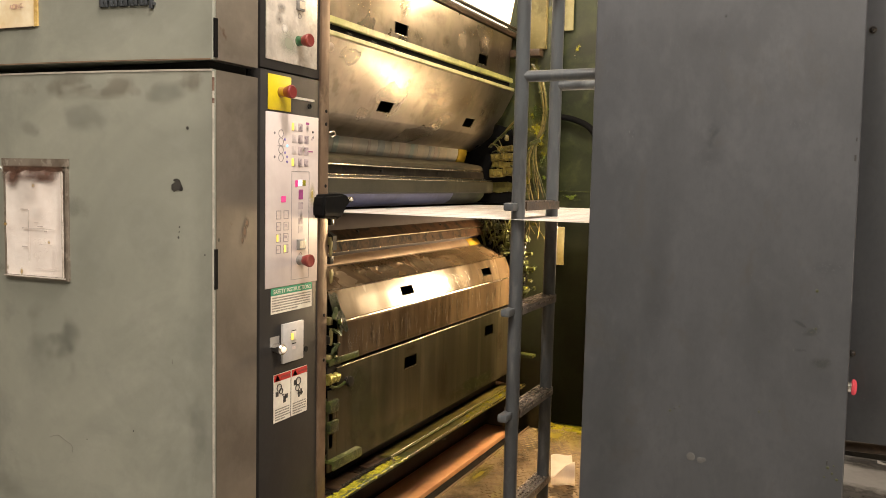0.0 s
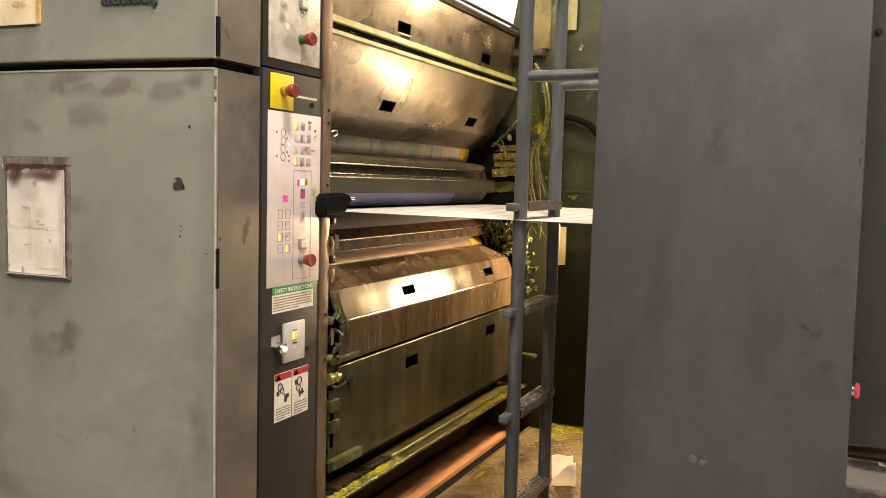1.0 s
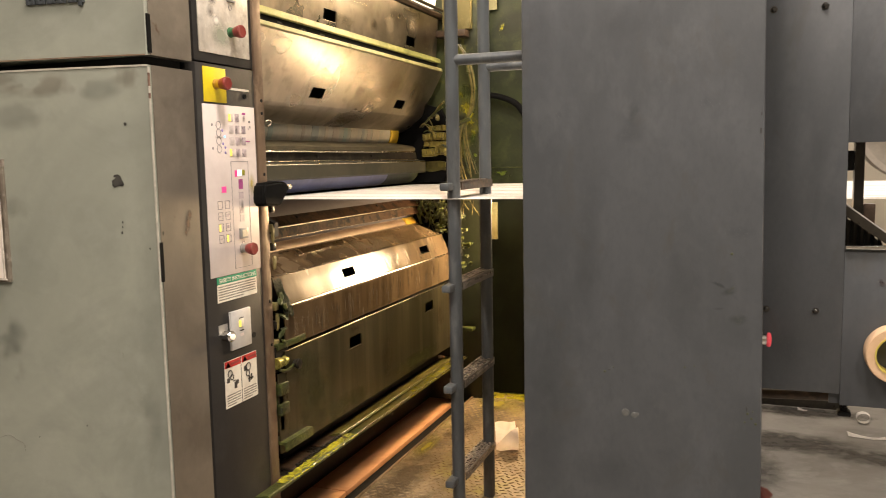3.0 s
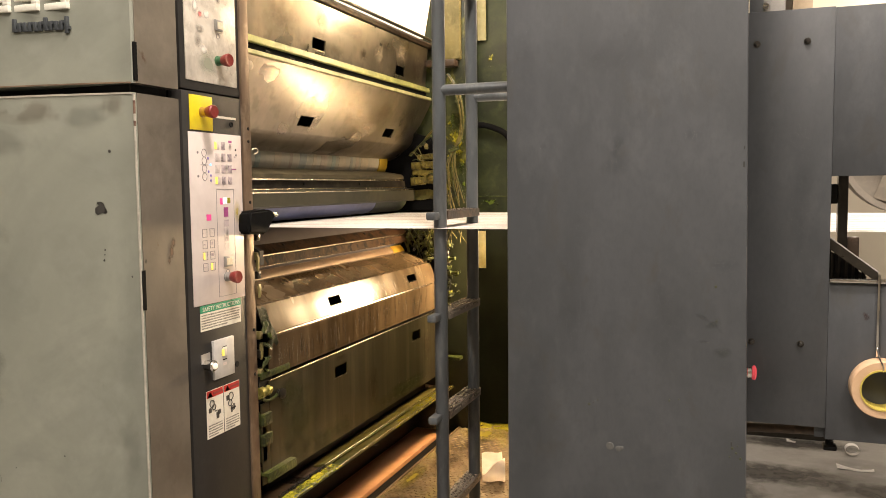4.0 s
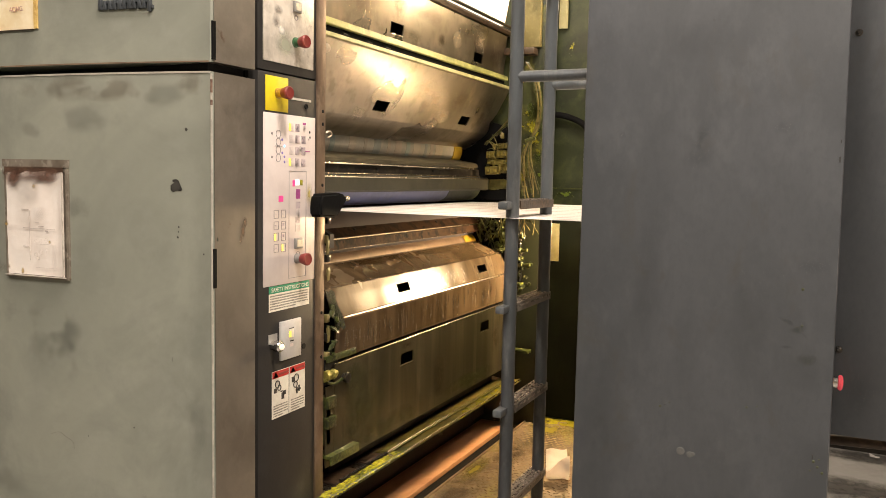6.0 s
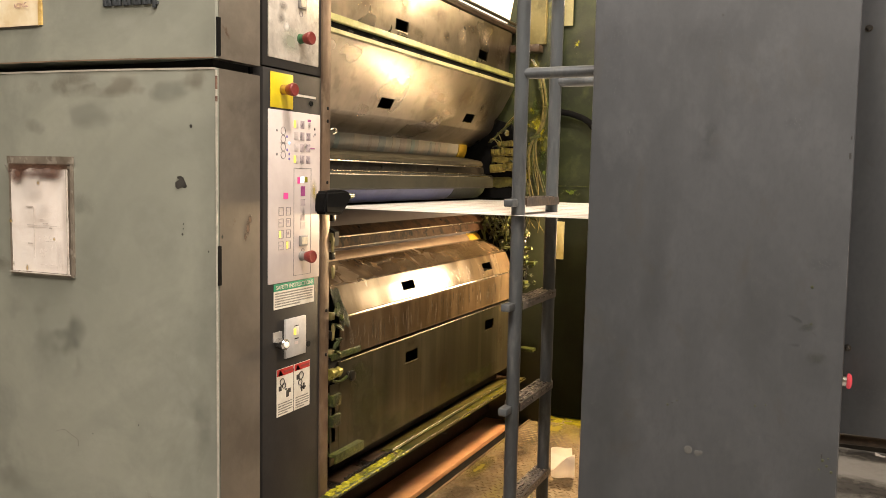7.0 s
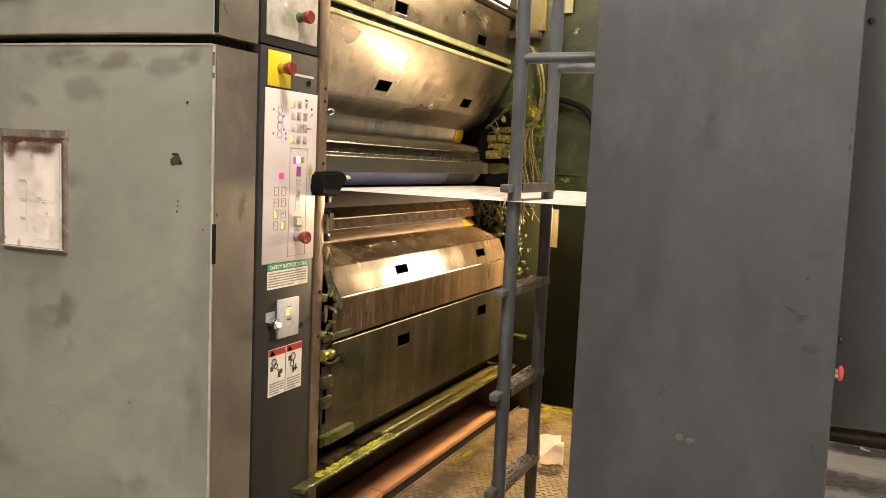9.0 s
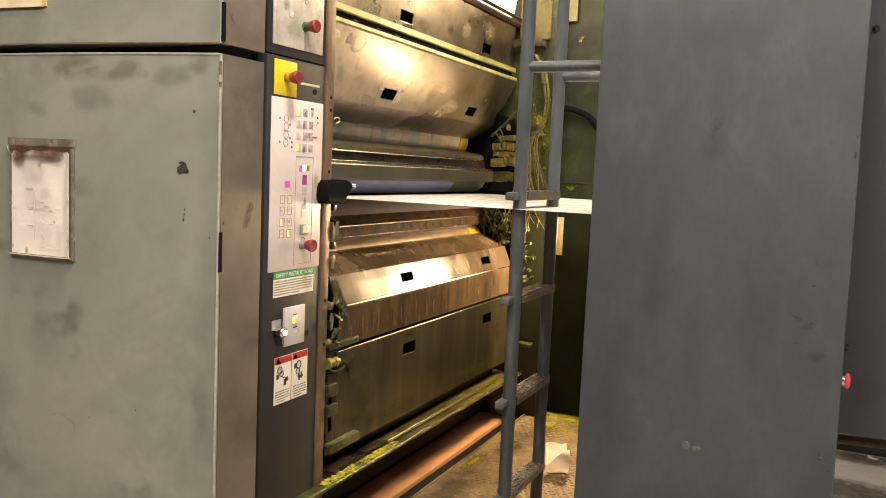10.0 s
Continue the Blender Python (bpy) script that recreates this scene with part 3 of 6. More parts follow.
# bare patches and small marks on the lower door
def door_patch(outline, material, label):
    bm = bmesh.new()
    bm.faces.new([bm.verts.new((x, front_y(x) - 0.0007, z)) for x, z in outline])
    bmesh.ops.solidify(bm, geom=bm.faces[:] + bm.edges[:] + bm.verts[:], thickness=0.0008)
    part("bare_patch", bm, material, cab, label, smooth=False)


door_patch([(-1.716, 1.497), (-1.7165, 1.508), (-1.709, 1.512), (-1.706, 1.515), (-1.712, 1.517), (-1.711, 1.521), (-1.702, 1.5225), (-1.695, 1.519), (-1.691, 1.509), (-1.686, 1.499), (-1.690, 1.494), (-1.698, 1.496), (-1.705, 1.494), (-1.710, 1.491)],
           CHIP, "dark patch where the paint has come off")
for cx, cz, r in ((-1.675, 1.638, 0.0040), (-1.696, 1.410, 0.0022), (-1.697, 1.399, 0.0018), (-1.699, 1.386, 0.0028), (-1.632, 1.348, 0.0022), (-1.823, 0.914, 0.0020), (-1.958, 0.877, 0.0016)):
    door_patch([(cx + r * (0.6 + 0.5 * random.random()) * math.cos(a), cz + r * (0.8 + 0.7 * random.random()) * math.sin(a)) for a in (0, 0.9, 1.8, 2.7, 3.6, 4.5, 5.4)], CHIP, "small dark chip in the paint")
FAINT = mat("faint_scratch", (0.19, 0.18, 0.155), 0.5, scale=40, amount=0.5, bump=0.0)
# hairline scratches
for x0, z0, pts in ((-2.075, 0.868, ((0.027, 0.008), (0.05, -0.003), (0.069, -0.012), (0.072, -0.03))), (-1.717, 1.098, ((0.001, -0.006), (0.0005, -0.012)))):
    part("scratch", tube([(x0, front_y(x0) - 0.0002, z0)] + [(x0 + a, front_y(x0 + a) - 0.0002, z0 + b) for a, b in pts], 0.0005, 5, 4), FAINT, cab, "hairline scratch")
on_door("rubbed_edge", -2.95, -1.614, 1.7665, 1.7708, 0.0016, PALE_EDGE, cab, "pale rubbed upper edge of the door", 0.004)
on_door("rubbed_edge", -2.95, -1.618, 1.7912, 1.7945, 0.0014, BARE_EDGE, cab, "brown rubbed lower edge of the door", 0.003)
RUST_EDGE = mat("rusty_chipped_edge", (0.20, 0.12, 0.085), 0.5, 0.1, dark=(0.10, 0.05, 0.04), light=(0.36, 0.28, 0.22), scale=60, amount=0.9, bump=0.1)
for z0, z1 in ((1.722, 1.752), (1.694, 1.706)):
    part("rust_mark", rod((-1.6118, 1.9798, z0), (-1.6118, 1.9798, z1), 0.0028, 8), RUST_EDGE, cab, "rusty chipped corner")
part("rubbed_edge", rod((-1.6120, 1.9800, 0.09), (-1.6120, 1.9800, 1.765), 0.0026, 8), PALE_EDGE, cab, "pale rubbed corner edge")

# document pouch on the door
pouch = holder("document_pouch", (-2.0969, front_y(-2.0969), 1.27), "yellowed plastic pouch with a stained printed sheet on a cabinet door", "pouch")
PX0, PX1, PZ0, PZ1 = -2.206, -2.001, 1.268, 1.560
on_door("backing", PX0, PX1, PZ0, PZ1, 0.003, POUCH, pouch, "yellowed brittle plastic backing", 0.003)
bm = bmesh.new()
g = []
for i in range(15):
    row = []
    for j in range(19):
        u, v = i / 14, j / 18
        x = PX0 + 0.006 + (PX1 - PX0 - 0.020) * u
        z = PZ0 + 0.006 + (PZ1 - PZ0 - 0.03) * v
        bulge = 0.004 * math.sin(math.pi * u) * v + 0.0022 * math.sin(9 * u + 5 * v) * v * v + 0.0016 * noise.noise(Vector((u * 5, v * 6, 1.0)))
        row.append(bm.verts.new((x, front_y(x) - 0.005 - max(0, bulge), z)))
    g.append(row)
for i in range(14):
    for j in range(18):
        bm.faces.new((g[i][j], g[i + 1][j], g[i + 1][j + 1], g[i][j + 1]))
part("sheet_of_paper", bm, PAPER, pouch, "stained curled paper with faint print")
on_door("flap", PX0 - 0.004, PX1 + 0.003, PZ1 - 0.016, PZ1 + 0.003, 0.007, POUCH, pouch, "grimy folded top flap", 0.005)
bm = bmesh.new()
ztop = PZ1 - 0.016
low = [(PX0 + 0.008, -0.016), (PX0 + 0.03, -0.013), (PX0 + 0.05, -0.02), (PX0 + 0.08, -0.010), (PX0 + 0.11, -0.013), (PX0 + 0.14, -0.009), (PX0 + 0.165, -0.014), (PX1 - 0.008, -0.011)]
top = [bm.verts.new((x, front_y(x) - 0.0118, ztop)) for x, _ in low]
bot = [bm.verts.new((x, front_y(x) - 0.0112, ztop + d)) for x, d in low]
for k in range(len(low) - 1):
    bm.faces.new((top[k], top[k + 1], bot[k + 1], bot[k]))
part("grime_band", bm, GRIME_BROWN, pouch, "brown grime under the flap")
on_door("edge_strip", PX1 - 0.0065, PX1, PZ0, PZ1 - 0.016, 0.006, POUCH, pouch, "", 0.003)
on_door("edge_strip", PX0, PX0 + 0.004, PZ0, PZ1 - 0.016, 0.006, POUCH, pouch, "", 0.003)
on_door("edge_strip", PX0, PX1, PZ0 - 0.002, PZ0 + 0.004, 0.006, POUCH, pouch, "", 0.003)
part("wire_clip", tube([(PX0 - 0.002, front_y(PX0) - 0.012, PZ1 - 0.018), (PX0 + 0.006, front_y(PX0) - 0.014, PZ1 - 0.03), (PX0 + 0.016, front_y(PX0) - 0.014, PZ1 - 0.038), (PX0 + 0.022, front_y(PX0) - 0.012, PZ1 - 0.03)], 0.0016, 6, 5), CHROME, pouch)
PRINT = mat("faint_sheet_print", (0.60, 0.53, 0.48), 0.5, 0.0, scale=60, amount=0.5, bump=0.0)
for u0, u1, v0, v1 in ((0.44, 0.447, 0.14, 0.62), (0.44, 0.90, 0.445, 0.449), (0.55, 0.94, 0.075, 0.078), (0.30, 0.43, 0.62, 0.632), (0.32, 0.44, 0.445, 0.455), (0.32, 0.42, 0.27, 0.28),
                       (0.72, 0.77, 0.42, 0.435), (0.60, 0.70, 0.465, 0.475), (0.62, 0.85, 0.30, 0.303), (0.55, 0.62, 0.50, 0.508)):
    x0, x1 = (PX0 + 0.008 + 0.178 * u for u in (u0, u1))
    on_door("print_line", x0, x1, PZ0 + 0.006 + 0.262 * v0, PZ0 + 0.006 + 0.262 * v1, 0.0105, PRINT, pouch, "", 0.0006)
for u, v in ((0.55, 0.33), (0.64, 0.33), (0.74, 0.34), (0.56, 0.20), (0.65, 0.22), (0.75, 0.25), (0.60, 0.17)):
    bm = bmesh.new()
    cx, cz = PX0 + 0.008 + 0.178 * u, PZ0 + 0.006 + 0.262 * v
    for k in range(12):
        a = 2 * math.pi * k / 12
        add_box(bm, cx + 0.005 * math.cos(a) - 0.0005, cx + 0.005 * math.cos(a) + 0.0005, front_y(cx) - 0.0105, front_y(cx) - 0.0098, cz + 0.005 * math.sin(a) - 0.0005, cz + 0.005 * math.sin(a) + 0.0005)
    part("print_ring", bm, PRINT, pouch)

POUCH_BROWN = soft_stain("brown_sheet_stain", (0.16, 0.085, 0.06), 0.7, 0.35)
POUCH_OCHRE = soft_stain("ochre_sheet_spot", (0.45, 0.30, 0.08), 0.75, 0.35)
SHEET_SHADE = soft_stain("grey_sheet_shade", (0.42, 0.37, 0.34), 0.22, 0.35)
# brown and ochre are stains; the grey films paint the sheet's soft shadow
for k, (x, z, w, h, m) in enumerate(((-2.11, 1.518, 0.20, 0.030, POUCH_BROWN), (-2.175, 1.508, 0.05, 0.05, POUCH_BROWN), (-2.060, 1.515, 0.08, 0.03, POUCH_BROWN), (-2.098, 1.497, 0.018, 0.020, POUCH_OCHRE), (-2.14, 1.284, 0.016, 0.028, POUCH_OCHRE),
                                     (-2.185, 1.292, 0.012, 0.02, POUCH_OCHRE), (-2.05, 1.36, 0.014, 0.014, POUCH_OCHRE), (-2.12, 1.47, 0.10, 0.06, SHEET_SHADE), (-2.035, 1.32, 0.03, 0.10, SHEET_SHADE), (-2.19, 1.40, 0.02, 0.014, POUCH_OCHRE), (-2.08, 1.43, 0.08, 0.05, SHEET_SHADE))):
    part("sheet_stain", stain_grid(lambda u, v: (x + w * (u - 0.5), front_y(x + w * (u - 0.5)) - 0.0140 - 0.0002 * k, z + h * (v - 0.5)), 6), m, pouch, smooth=False)
# pale strips draw the white highlight lines along the clear plastic rim
RIM = mat("plastic_rim_highlight", (0.66, 0.61, 0.54), 0.18, 0.0, dark=(0.35, 0.30, 0.25), scale=30, amount=0.7, bump=0.05, coat=0.4)
on_door("clear_rim", PX1 - 0.013, PX1 - 0.0105, PZ0 + 0.006, PZ1 - 0.03, 0.0125, RIM, pouch, "pale highlight line on the clear plastic rim", 0.004)
on_door("clear_rim", PX0 + 0.004, PX1 - 0.006, PZ0 + 0.003, PZ0 + 0.0055, 0.0125, RIM, pouch, "pale highlight line on the clear plastic rim", 0.004)

# label at the top of the door, part of it out of sight
LABEL_SHEET = mat("yellowed_label_sheet", (0.90, 0.79, 0.56), 0.4, 0.0, dark=(0.70, 0.52, 0.25), light=(0.95, 0.88, 0.72), scale=9, amount=0.6, bump=0.05, spots=(0.50, 0.32, 0.10), spot_scale=14, spot_low=0.66, spot_soft=0.1)
FADED_RED = mat("faded_red_lettering", (0.55, 0.34, 0.27), 0.5, bump=0.0, scale=60, amount=0.6)
lab = holder("door_label", (-2.13, front_y(-2.13), 1.876), "cream warning label with brown curled edge on the upper door", "label")
on_door("label_sheet", -2.32, -2.097, 1.880, 2.02, 0.003, LABEL_SHEET, lab, "yellowed cream sheet", 0.003)
on_door("yellow_edge", -2.0968, -2.086, 1.881, 2.02, 0.0045, mat("yellowed_plastic_edge", (0.72, 0.50, 0.16), 0.3, 0.0, dark=(0.35, 0.20, 0.06), light=(0.85, 0.68, 0.35), scale=30, amount=0.9, bump=0.1), lab, "yellowed plastic edge", 0.004)
on_door("curled_edge", -2.32, -2.10, 1.8785, 1.8805, 0.005, GRIME_BROWN, lab, "", 0.004)
for k in range(2):
    on_door("text_bar", -2.30, -2.135 - 0.012 * (k % 3), 1.955 + 0.026 * k, 1.964 + 0.026 * k, 0.0038, FADED_RED, lab, "", 0.0006)
bm = lettering("ACING.", 0.017)
bmesh.ops.transform(bm, matrix=Matrix.Translation((-2.178, front_y(-2.15) - 0.0045, 1.924)) @ Matrix.Rotation(radians(90), 4, "X") @ Matrix.Rotation(radians(-4), 4, "Y"), verts=bm.verts)
part("lettering", bm, FADED_RED, lab, smooth=False)

# ---- control column ----
CX = -1.611
col = holder("control_column", (-1.9, 2.3, 0.0), "charcoal steel control column at the end of a press tower", "control column")
part("body", box(-2.6, CX, 2.146, 2.398, 0.0, 1.795, 0.002), PAINT_COLUMN, col)
part("upper_body", box(-2.6, CX - 0.001, 2.146, 2.398, 1.799, 2.75, 0.002), PAINT_COLUMN, col)
part("edge_strip", box(-2.6, CX + 0.004, 2.400, 2.440, 0.0, 2.75, 0.003), BARE_EDGE, col, "brown metal edge with the paint rubbed off")
for z in (1.715, 1.68, 1.51, 1.148, 1.02):
    part("edge_bolt", turned((CX + 0.003, 2.425, z), (1, 0, 0), [(0, 0.005), (0.002, 0.005), (0.003, 0.003)], 10), BLACK, col)
upper_panel = part("upper_panel", box(CX - 0.003, CX + 0.002, 2.166, 2.382, 1.822, 2.14, 0.0015), PANEL_SMEARED, col, "smeared pale membrane panel")
panel = part("control_panel", box(CX - 0.003, CX + 0.002, 2.166, 2.392, 1.249, 1.694, 0.0015), PANEL_FOIL, col, "pinkish white membrane panel with keys and lamps")


def on_panel(name, y0, y1, z0, z1, material, parent, label="", proud=0.0028, bevel=0.0):
    return part(name, box(CX + 0.0005, CX + proud, y0, y1, z0, z1, bevel), material, parent, label)


def frame_on(name, y0, y1, z0, z1, w, material, parent, label=""):
    bm = bmesh.new()
    for a in ((y0, y1, z0, z0 + w), (y0, y1, z1 - w, z1), (y0, y0 + w, z0 + w, z1 - w), (y1 - w, y1, z0 + w, z1 - w)):
        add_box(bm, CX + 0.0005, CX + 0.0027, *a)
    return part(name, bm, material, parent, label, smooth=False)


def ring_on(name, y, z, r, w, material, parent):
    bm = bmesh.new()
    for k in range(20):
        a = 2 * math.pi * k / 20
        add_box(bm, -0.0011, 0.0011, -r * 0.17, r * 0.17, -w / 2, w / 2, m=Matrix.Translation((CX + 0.0018, y + r * math.cos(a), z + r * math.sin(a))) @ Matrix.Rotation(a + math.pi / 2, 4, "X"))
    return part(name, bm, material, parent, smooth=False)


# a chain of four circles, small lamps and three columns of keys
for k in range(4):
    ring_on("diagram_ring", 2.226, 1.642 - 0.0205 * k, 0.0095, 0.0010, FOIL_LINE, panel)
on_panel("diagram_line", 2.212, 2.242, 1.6105, 1.6115, FOIL_LINE, panel)
for y, z, m in ((2.200, 1.642, FOIL_LINE), (2.200, 1.582, FOIL_LINE), (2.242, 1.628, LED_VIOLET), (2.252, 1.612, LED_BLUE), (2.243, 1.594, LED_VIOLET), (2.252, 1.584, LED_VIOLET), (2.252, 1.571, LED_VIOLET),
                (2.365, 1.654, SIGN_INK), (2.367, 1.64, FOIL_LINE)):
    part("indicator", turned((CX + 0.001, y, z), (1, 0, 0), [(0, 0.0035), (0.0015, 0.0035), (0.0025, 0.002)], 12), m, panel)
for i in range(4):
    for j in range(3):
        if (i, j) == (0, 2):
            continue
        y, z = 2.272 + 0.0275 * j, 1.652 - 0.0305 * i
        key = part("key", box(CX + 0.001, CX + 0.003, y, y + 0.018, z, z + 0.021, 0.0006), KEY if j == 0 else KEY_WORN, panel)
        if j == 0 and i in (0, 3):
            part("key_lamp", box(CX + 0.001, CX + 0.0034, y - 0.001, y + 0.007, z + 0.001, z + 0.02), KEY_LIT, key)
for y, z, w, h in ((2.333, 1.672, 0.014, 0.006), (2.337, 1.662, 0.008, 0.008), (2.303, 1.590, 0.010, 0.012), (2.357, 1.632, 0.006, 0.005), (2.345, 1.60, 0.02, 0.003)):
    on_panel("ink_smudge", y, y + w, z, z + h, MAGENTA_SMEAR if w > 0.012 else KEY_WORN, panel)
frame_on("printed_frame", 2.272, 2.350, 1.262, 1.548, 0.001, FOIL_LINE, panel)
on_panel("indicator", 2.300, 2.318, 1.510, 1.525, LED_WHITE, panel)
on_panel("indicator", 2.320, 2.333, 1.510, 1.525, YELLOW_GRIME, panel)
on_panel("ink_smudge", 2.288, 2.299, 1.507, 1.524, LED_PINK, panel)
for z, h, m in ((1.474, 0.026, MAGENTA_SMEAR), (1.448, 0.018, KEY_WORN), (1.428, 0.016, KEY), (1.408, 0.017, KEY_WORN), (1.386, 0.018, KEY)):
    on_panel("key", 2.303, 2.322, z, z + h, m, panel)
disp = part("display", box(CX + 0.001, CX + 0.008, 2.296, 2.330, 1.340, 1.368, 0.001), GREY_METAL, panel, "small key switch box with metal rim")
part("display_face", box(CX + 0.004, CX + 0.009, 2.302, 2.325, 1.345, 1.363), DISPLAY_LIT, disp)
ring_on("diagram_ring", 2.313, 1.326, 0.0065, 0.0014, FOIL_LINE, panel)
on_panel("indicator", 2.228, 2.247, 1.467, 1.483, LED_PINK, panel)
for i in range(4):
    for j in range(2):
        y, z = 2.208 + 0.031 * j, 1.428 - 0.0295 * i
        frame_on("key", y, y + 0.020, z - 0.004, z + 0.018, 0.0016, FOIL_LINE, panel)
        if (i, j) in ((2, 0), (3, 1)):
            on_panel("key_lamp", y + 0.001, y + 0.009, z - 0.002, z + 0.016, KEY_LIT, panel)
        else:
            on_panel("key_print", y + 0.004, y + 0.013, z + 0.005, z + 0.009 + 0.004 * j, KEY if i == 0 else KEY_WORN, panel)

# dirt, switch and frames on the upper panel
RED_PRINT = soft_stain("faded_red_print", (0.62, 0.16, 0.16), 0.9, 0.4)
WIPED = soft_stain("wiped_white_patch", (0.85, 0.82, 0.76), 0.8, 0.35)
GREY_SMEAR = soft_stain("grey_finger_smear", (0.20, 0.18, 0.16), 0.6, 0.4)
# the panel's greenish reflection, painted as a pale film
GREEN_REFLECTION = soft_stain("pale_green_reflection", (0.42, 0.46, 0.34), 0.5, 0.35)
for k, (y, z, w, h, m) in enumerate(((2.226, 1.992, 0.026, 0.026, RED_PRINT), (2.252, 1.996, 0.035, 0.03, WIPED), (2.206, 2.01, 0.03, 0.05, WIPED), (2.212, 1.925, 0.05, 0.05, GREY_SMEAR), (2.235, 1.905, 0.04, 0.035, WIPED),
                                     (2.215, 2.045, 0.04, 0.05, GREY_SMEAR), (2.30, 2.04, 0.03, 0.03, GREY_SMEAR), (2.25, 1.87, 0.12, 0.09, GREEN_REFLECTION), (2.22, 1.955, 0.05, 0.03, GREY_SMEAR))):
    part("panel_smudge", stain_grid(lambda u, v: (CX + 0.0038 + 0.0002 * k, y + w * (u - 0.5), z + h * (v - 0.5))), m, upper_panel, smooth=False)
for k, (y, z, w, h) in enumerate(((2.300, 1.63, 0.02, 0.035), (2.318, 1.605, 0.02, 0.03), (2.335, 1.66, 0.02, 0.025), (2.300, 1.565, 0.018, 0.03), (2.31, 1.43, 0.02, 0.05))):
    part("panel_smudge", stain_grid(lambda u, v: (CX + 0.0052 + 0.0002 * k, y + w * (u - 0.5), z + h * (v - 0.5))), GREY_SMEAR, panel, smooth=False)
disp = part("display", box(CX + 0.001, CX + 0.008, 2.287, 2.319, 1.962, 1.990, 0.001), GREY_METAL, upper_panel, "small key switch box with metal rim")
part("display_face", box(CX + 0.004, CX + 0.009, 2.293, 2.314, 1.967, 1.985), DISPLAY_LIT, disp)
ring_on("diagram_ring", 2.301, 1.948, 0.0065, 0.0014, FOIL_LINE, upper_panel)

part("yellow_plate", box(CX, CX + 0.002, 2.174, 2.268, 1.699, 1.787, 0.0008), YELLOW_PLATE, col, "bright yellow square backing plate")
part("label_strip", box(CX, CX + 0.0015, 2.275, 2.372, 1.735, 1.741), SIGN_WHITE, col, "thin white label strip")
part("key_hole", turned((CX - 0.001, 2.350, 1.722), (1, 0, 0), [(0, 0.0075), (0.004, 0.0075), (0.004, 0.005), (0.001, 0.004)], 14), BLACK, col)


def stop_button(y, z, collar, label):
    h = part("stop_button", turned((CX, y, z), (1, 0, 0), [(0, 0.0135), (0.005, 0.0135), (0.006, 0.0115), (0.022, 0.0125)], 20), collar, col, label)
    part("button_head", turned((CX + 0.019, y, z), (1, -0.1, 0), [(0, 0.0125), (0.004, 0.0140), (0.017, 0.0172), (0.021, 0.0168), (0.0232, 0.0145), (0.0225, 0.011), (0.0225, 0.004)], 24), RED, h, "worn red mushroom head")


stop_button(2.224, 1.745, COLLAR, "red mushroom stop button on a brass collar")
stop_button(2.297, 1.884, GREEN_COLLAR, "red mushroom stop button on a green collar")
stop_button(2.308, 1.313, GREY_METAL, "red mushroom stop button on a grey collar")

def word_lines(name, parent, y0, y1, tops, h, proud, seed, material):
    """Lines of unreadable small print: each line one mesh of word-long bars."""
    rng = random.Random(seed)
    for n, z in enumerate(tops):
        bm = bmesh.new()
        y = y0
        end = y1 - (0.35 * (y1 - y0) if n == len(tops) - 1 else 0.05 * (y1 - y0) * rng.random())
        while y < end:
            w = min(end - y, 0.003 + 0.010 * rng.random())
            add_box(bm, CX, CX + proud, y, y + w, z - h * (0.8 + 0.3 * rng.random()), z)
            y += w + 0.0016
        part(name, bm, material, parent, smooth=False)


sign = holder("safety_sign", (CX, 2.28, 1.182), "white safety sign with a green header on the control column", "sign")
part("sign_sheet", box(CX, CX + 0.0012, 2.190, 2.368, 1.181, 1.228), SIGN_WHITE, sign)
part("sign_header", box(CX, CX + 0.0013, 2.190, 2.368, 1.2285, 1.2475), SIGN_GREEN, sign, "green header band")
bm = lettering("SAFETY INSTRUCTIONS", 0.0155)
bmesh.ops.transform(bm, matrix=Matrix.Translation((CX + 0.0015, 2.199, 1.2325)) @ Matrix(((0, 0, 1, 0), (1, 0, 0, 0), (0, 1, 0, 0), (0, 0, 0, 1))), verts=bm.verts)
part("lettering", bm, SIGN_WHITE, sign, "white capital lettering", smooth=False)
word_lines("text_line", sign, 2.194, 2.364, [1.2235 - 0.0068 * k for k in range(6)], 0.0034, 0.0016, 3, SIGN_TEXT_GREY)

plate = holder("switch_plate", (CX, 2.278, 1.05), "pale switch plate with a small lit rocker on the column", "switch")
part("plate", box(CX, CX + 0.008, 2.233, 2.323, 1.046, 1.150, 0.0015), GREY_METAL, plate)
plate.children[0].data.materials[0] = mat("pale_switch_plate", (0.56, 0.55, 0.54), 0.4, 0.0, scale=20, amount=0.3, bump=0.03)
part("rocker", box(CX + 0.007, CX + 0.011, 2.268, 2.286, 1.103, 1.126, 0.001), SIGN_WHITE, plate)
part("rocker_lamp", box(CX + 0.007, CX + 0.0115, 2.266, 2.273, 1.105, 1.122), KEY_LIT, plate, "glowing amber strip")
part("slot", box(CX + 0.007, CX + 0.0085, 2.270, 2.288, 1.092, 1.095), BLACK, plate)
part("slot", box(CX + 0.007, CX + 0.0085, 2.268, 2.288, 1.127, 1.129), BLACK, plate)
part("marking", box(CX + 0.007, CX + 0.0085, 2.270, 2.286, 1.078, 1.086), KEY, plate)
part("small_hole", turned((CX - 0.001, 2.344, 1.066), (1, 0, 0), [(0, 0.008), (0.003, 0.008)], 12), BLACK, col)

lock = holder("key_switch", (CX, 2.206, 1.09), "chrome round key switch on a small steel plate", "switch")
part("base_plate", box(CX, CX + 0.002, 2.187, 2.224, 1.097, 1.122), GREY_METAL, lock)
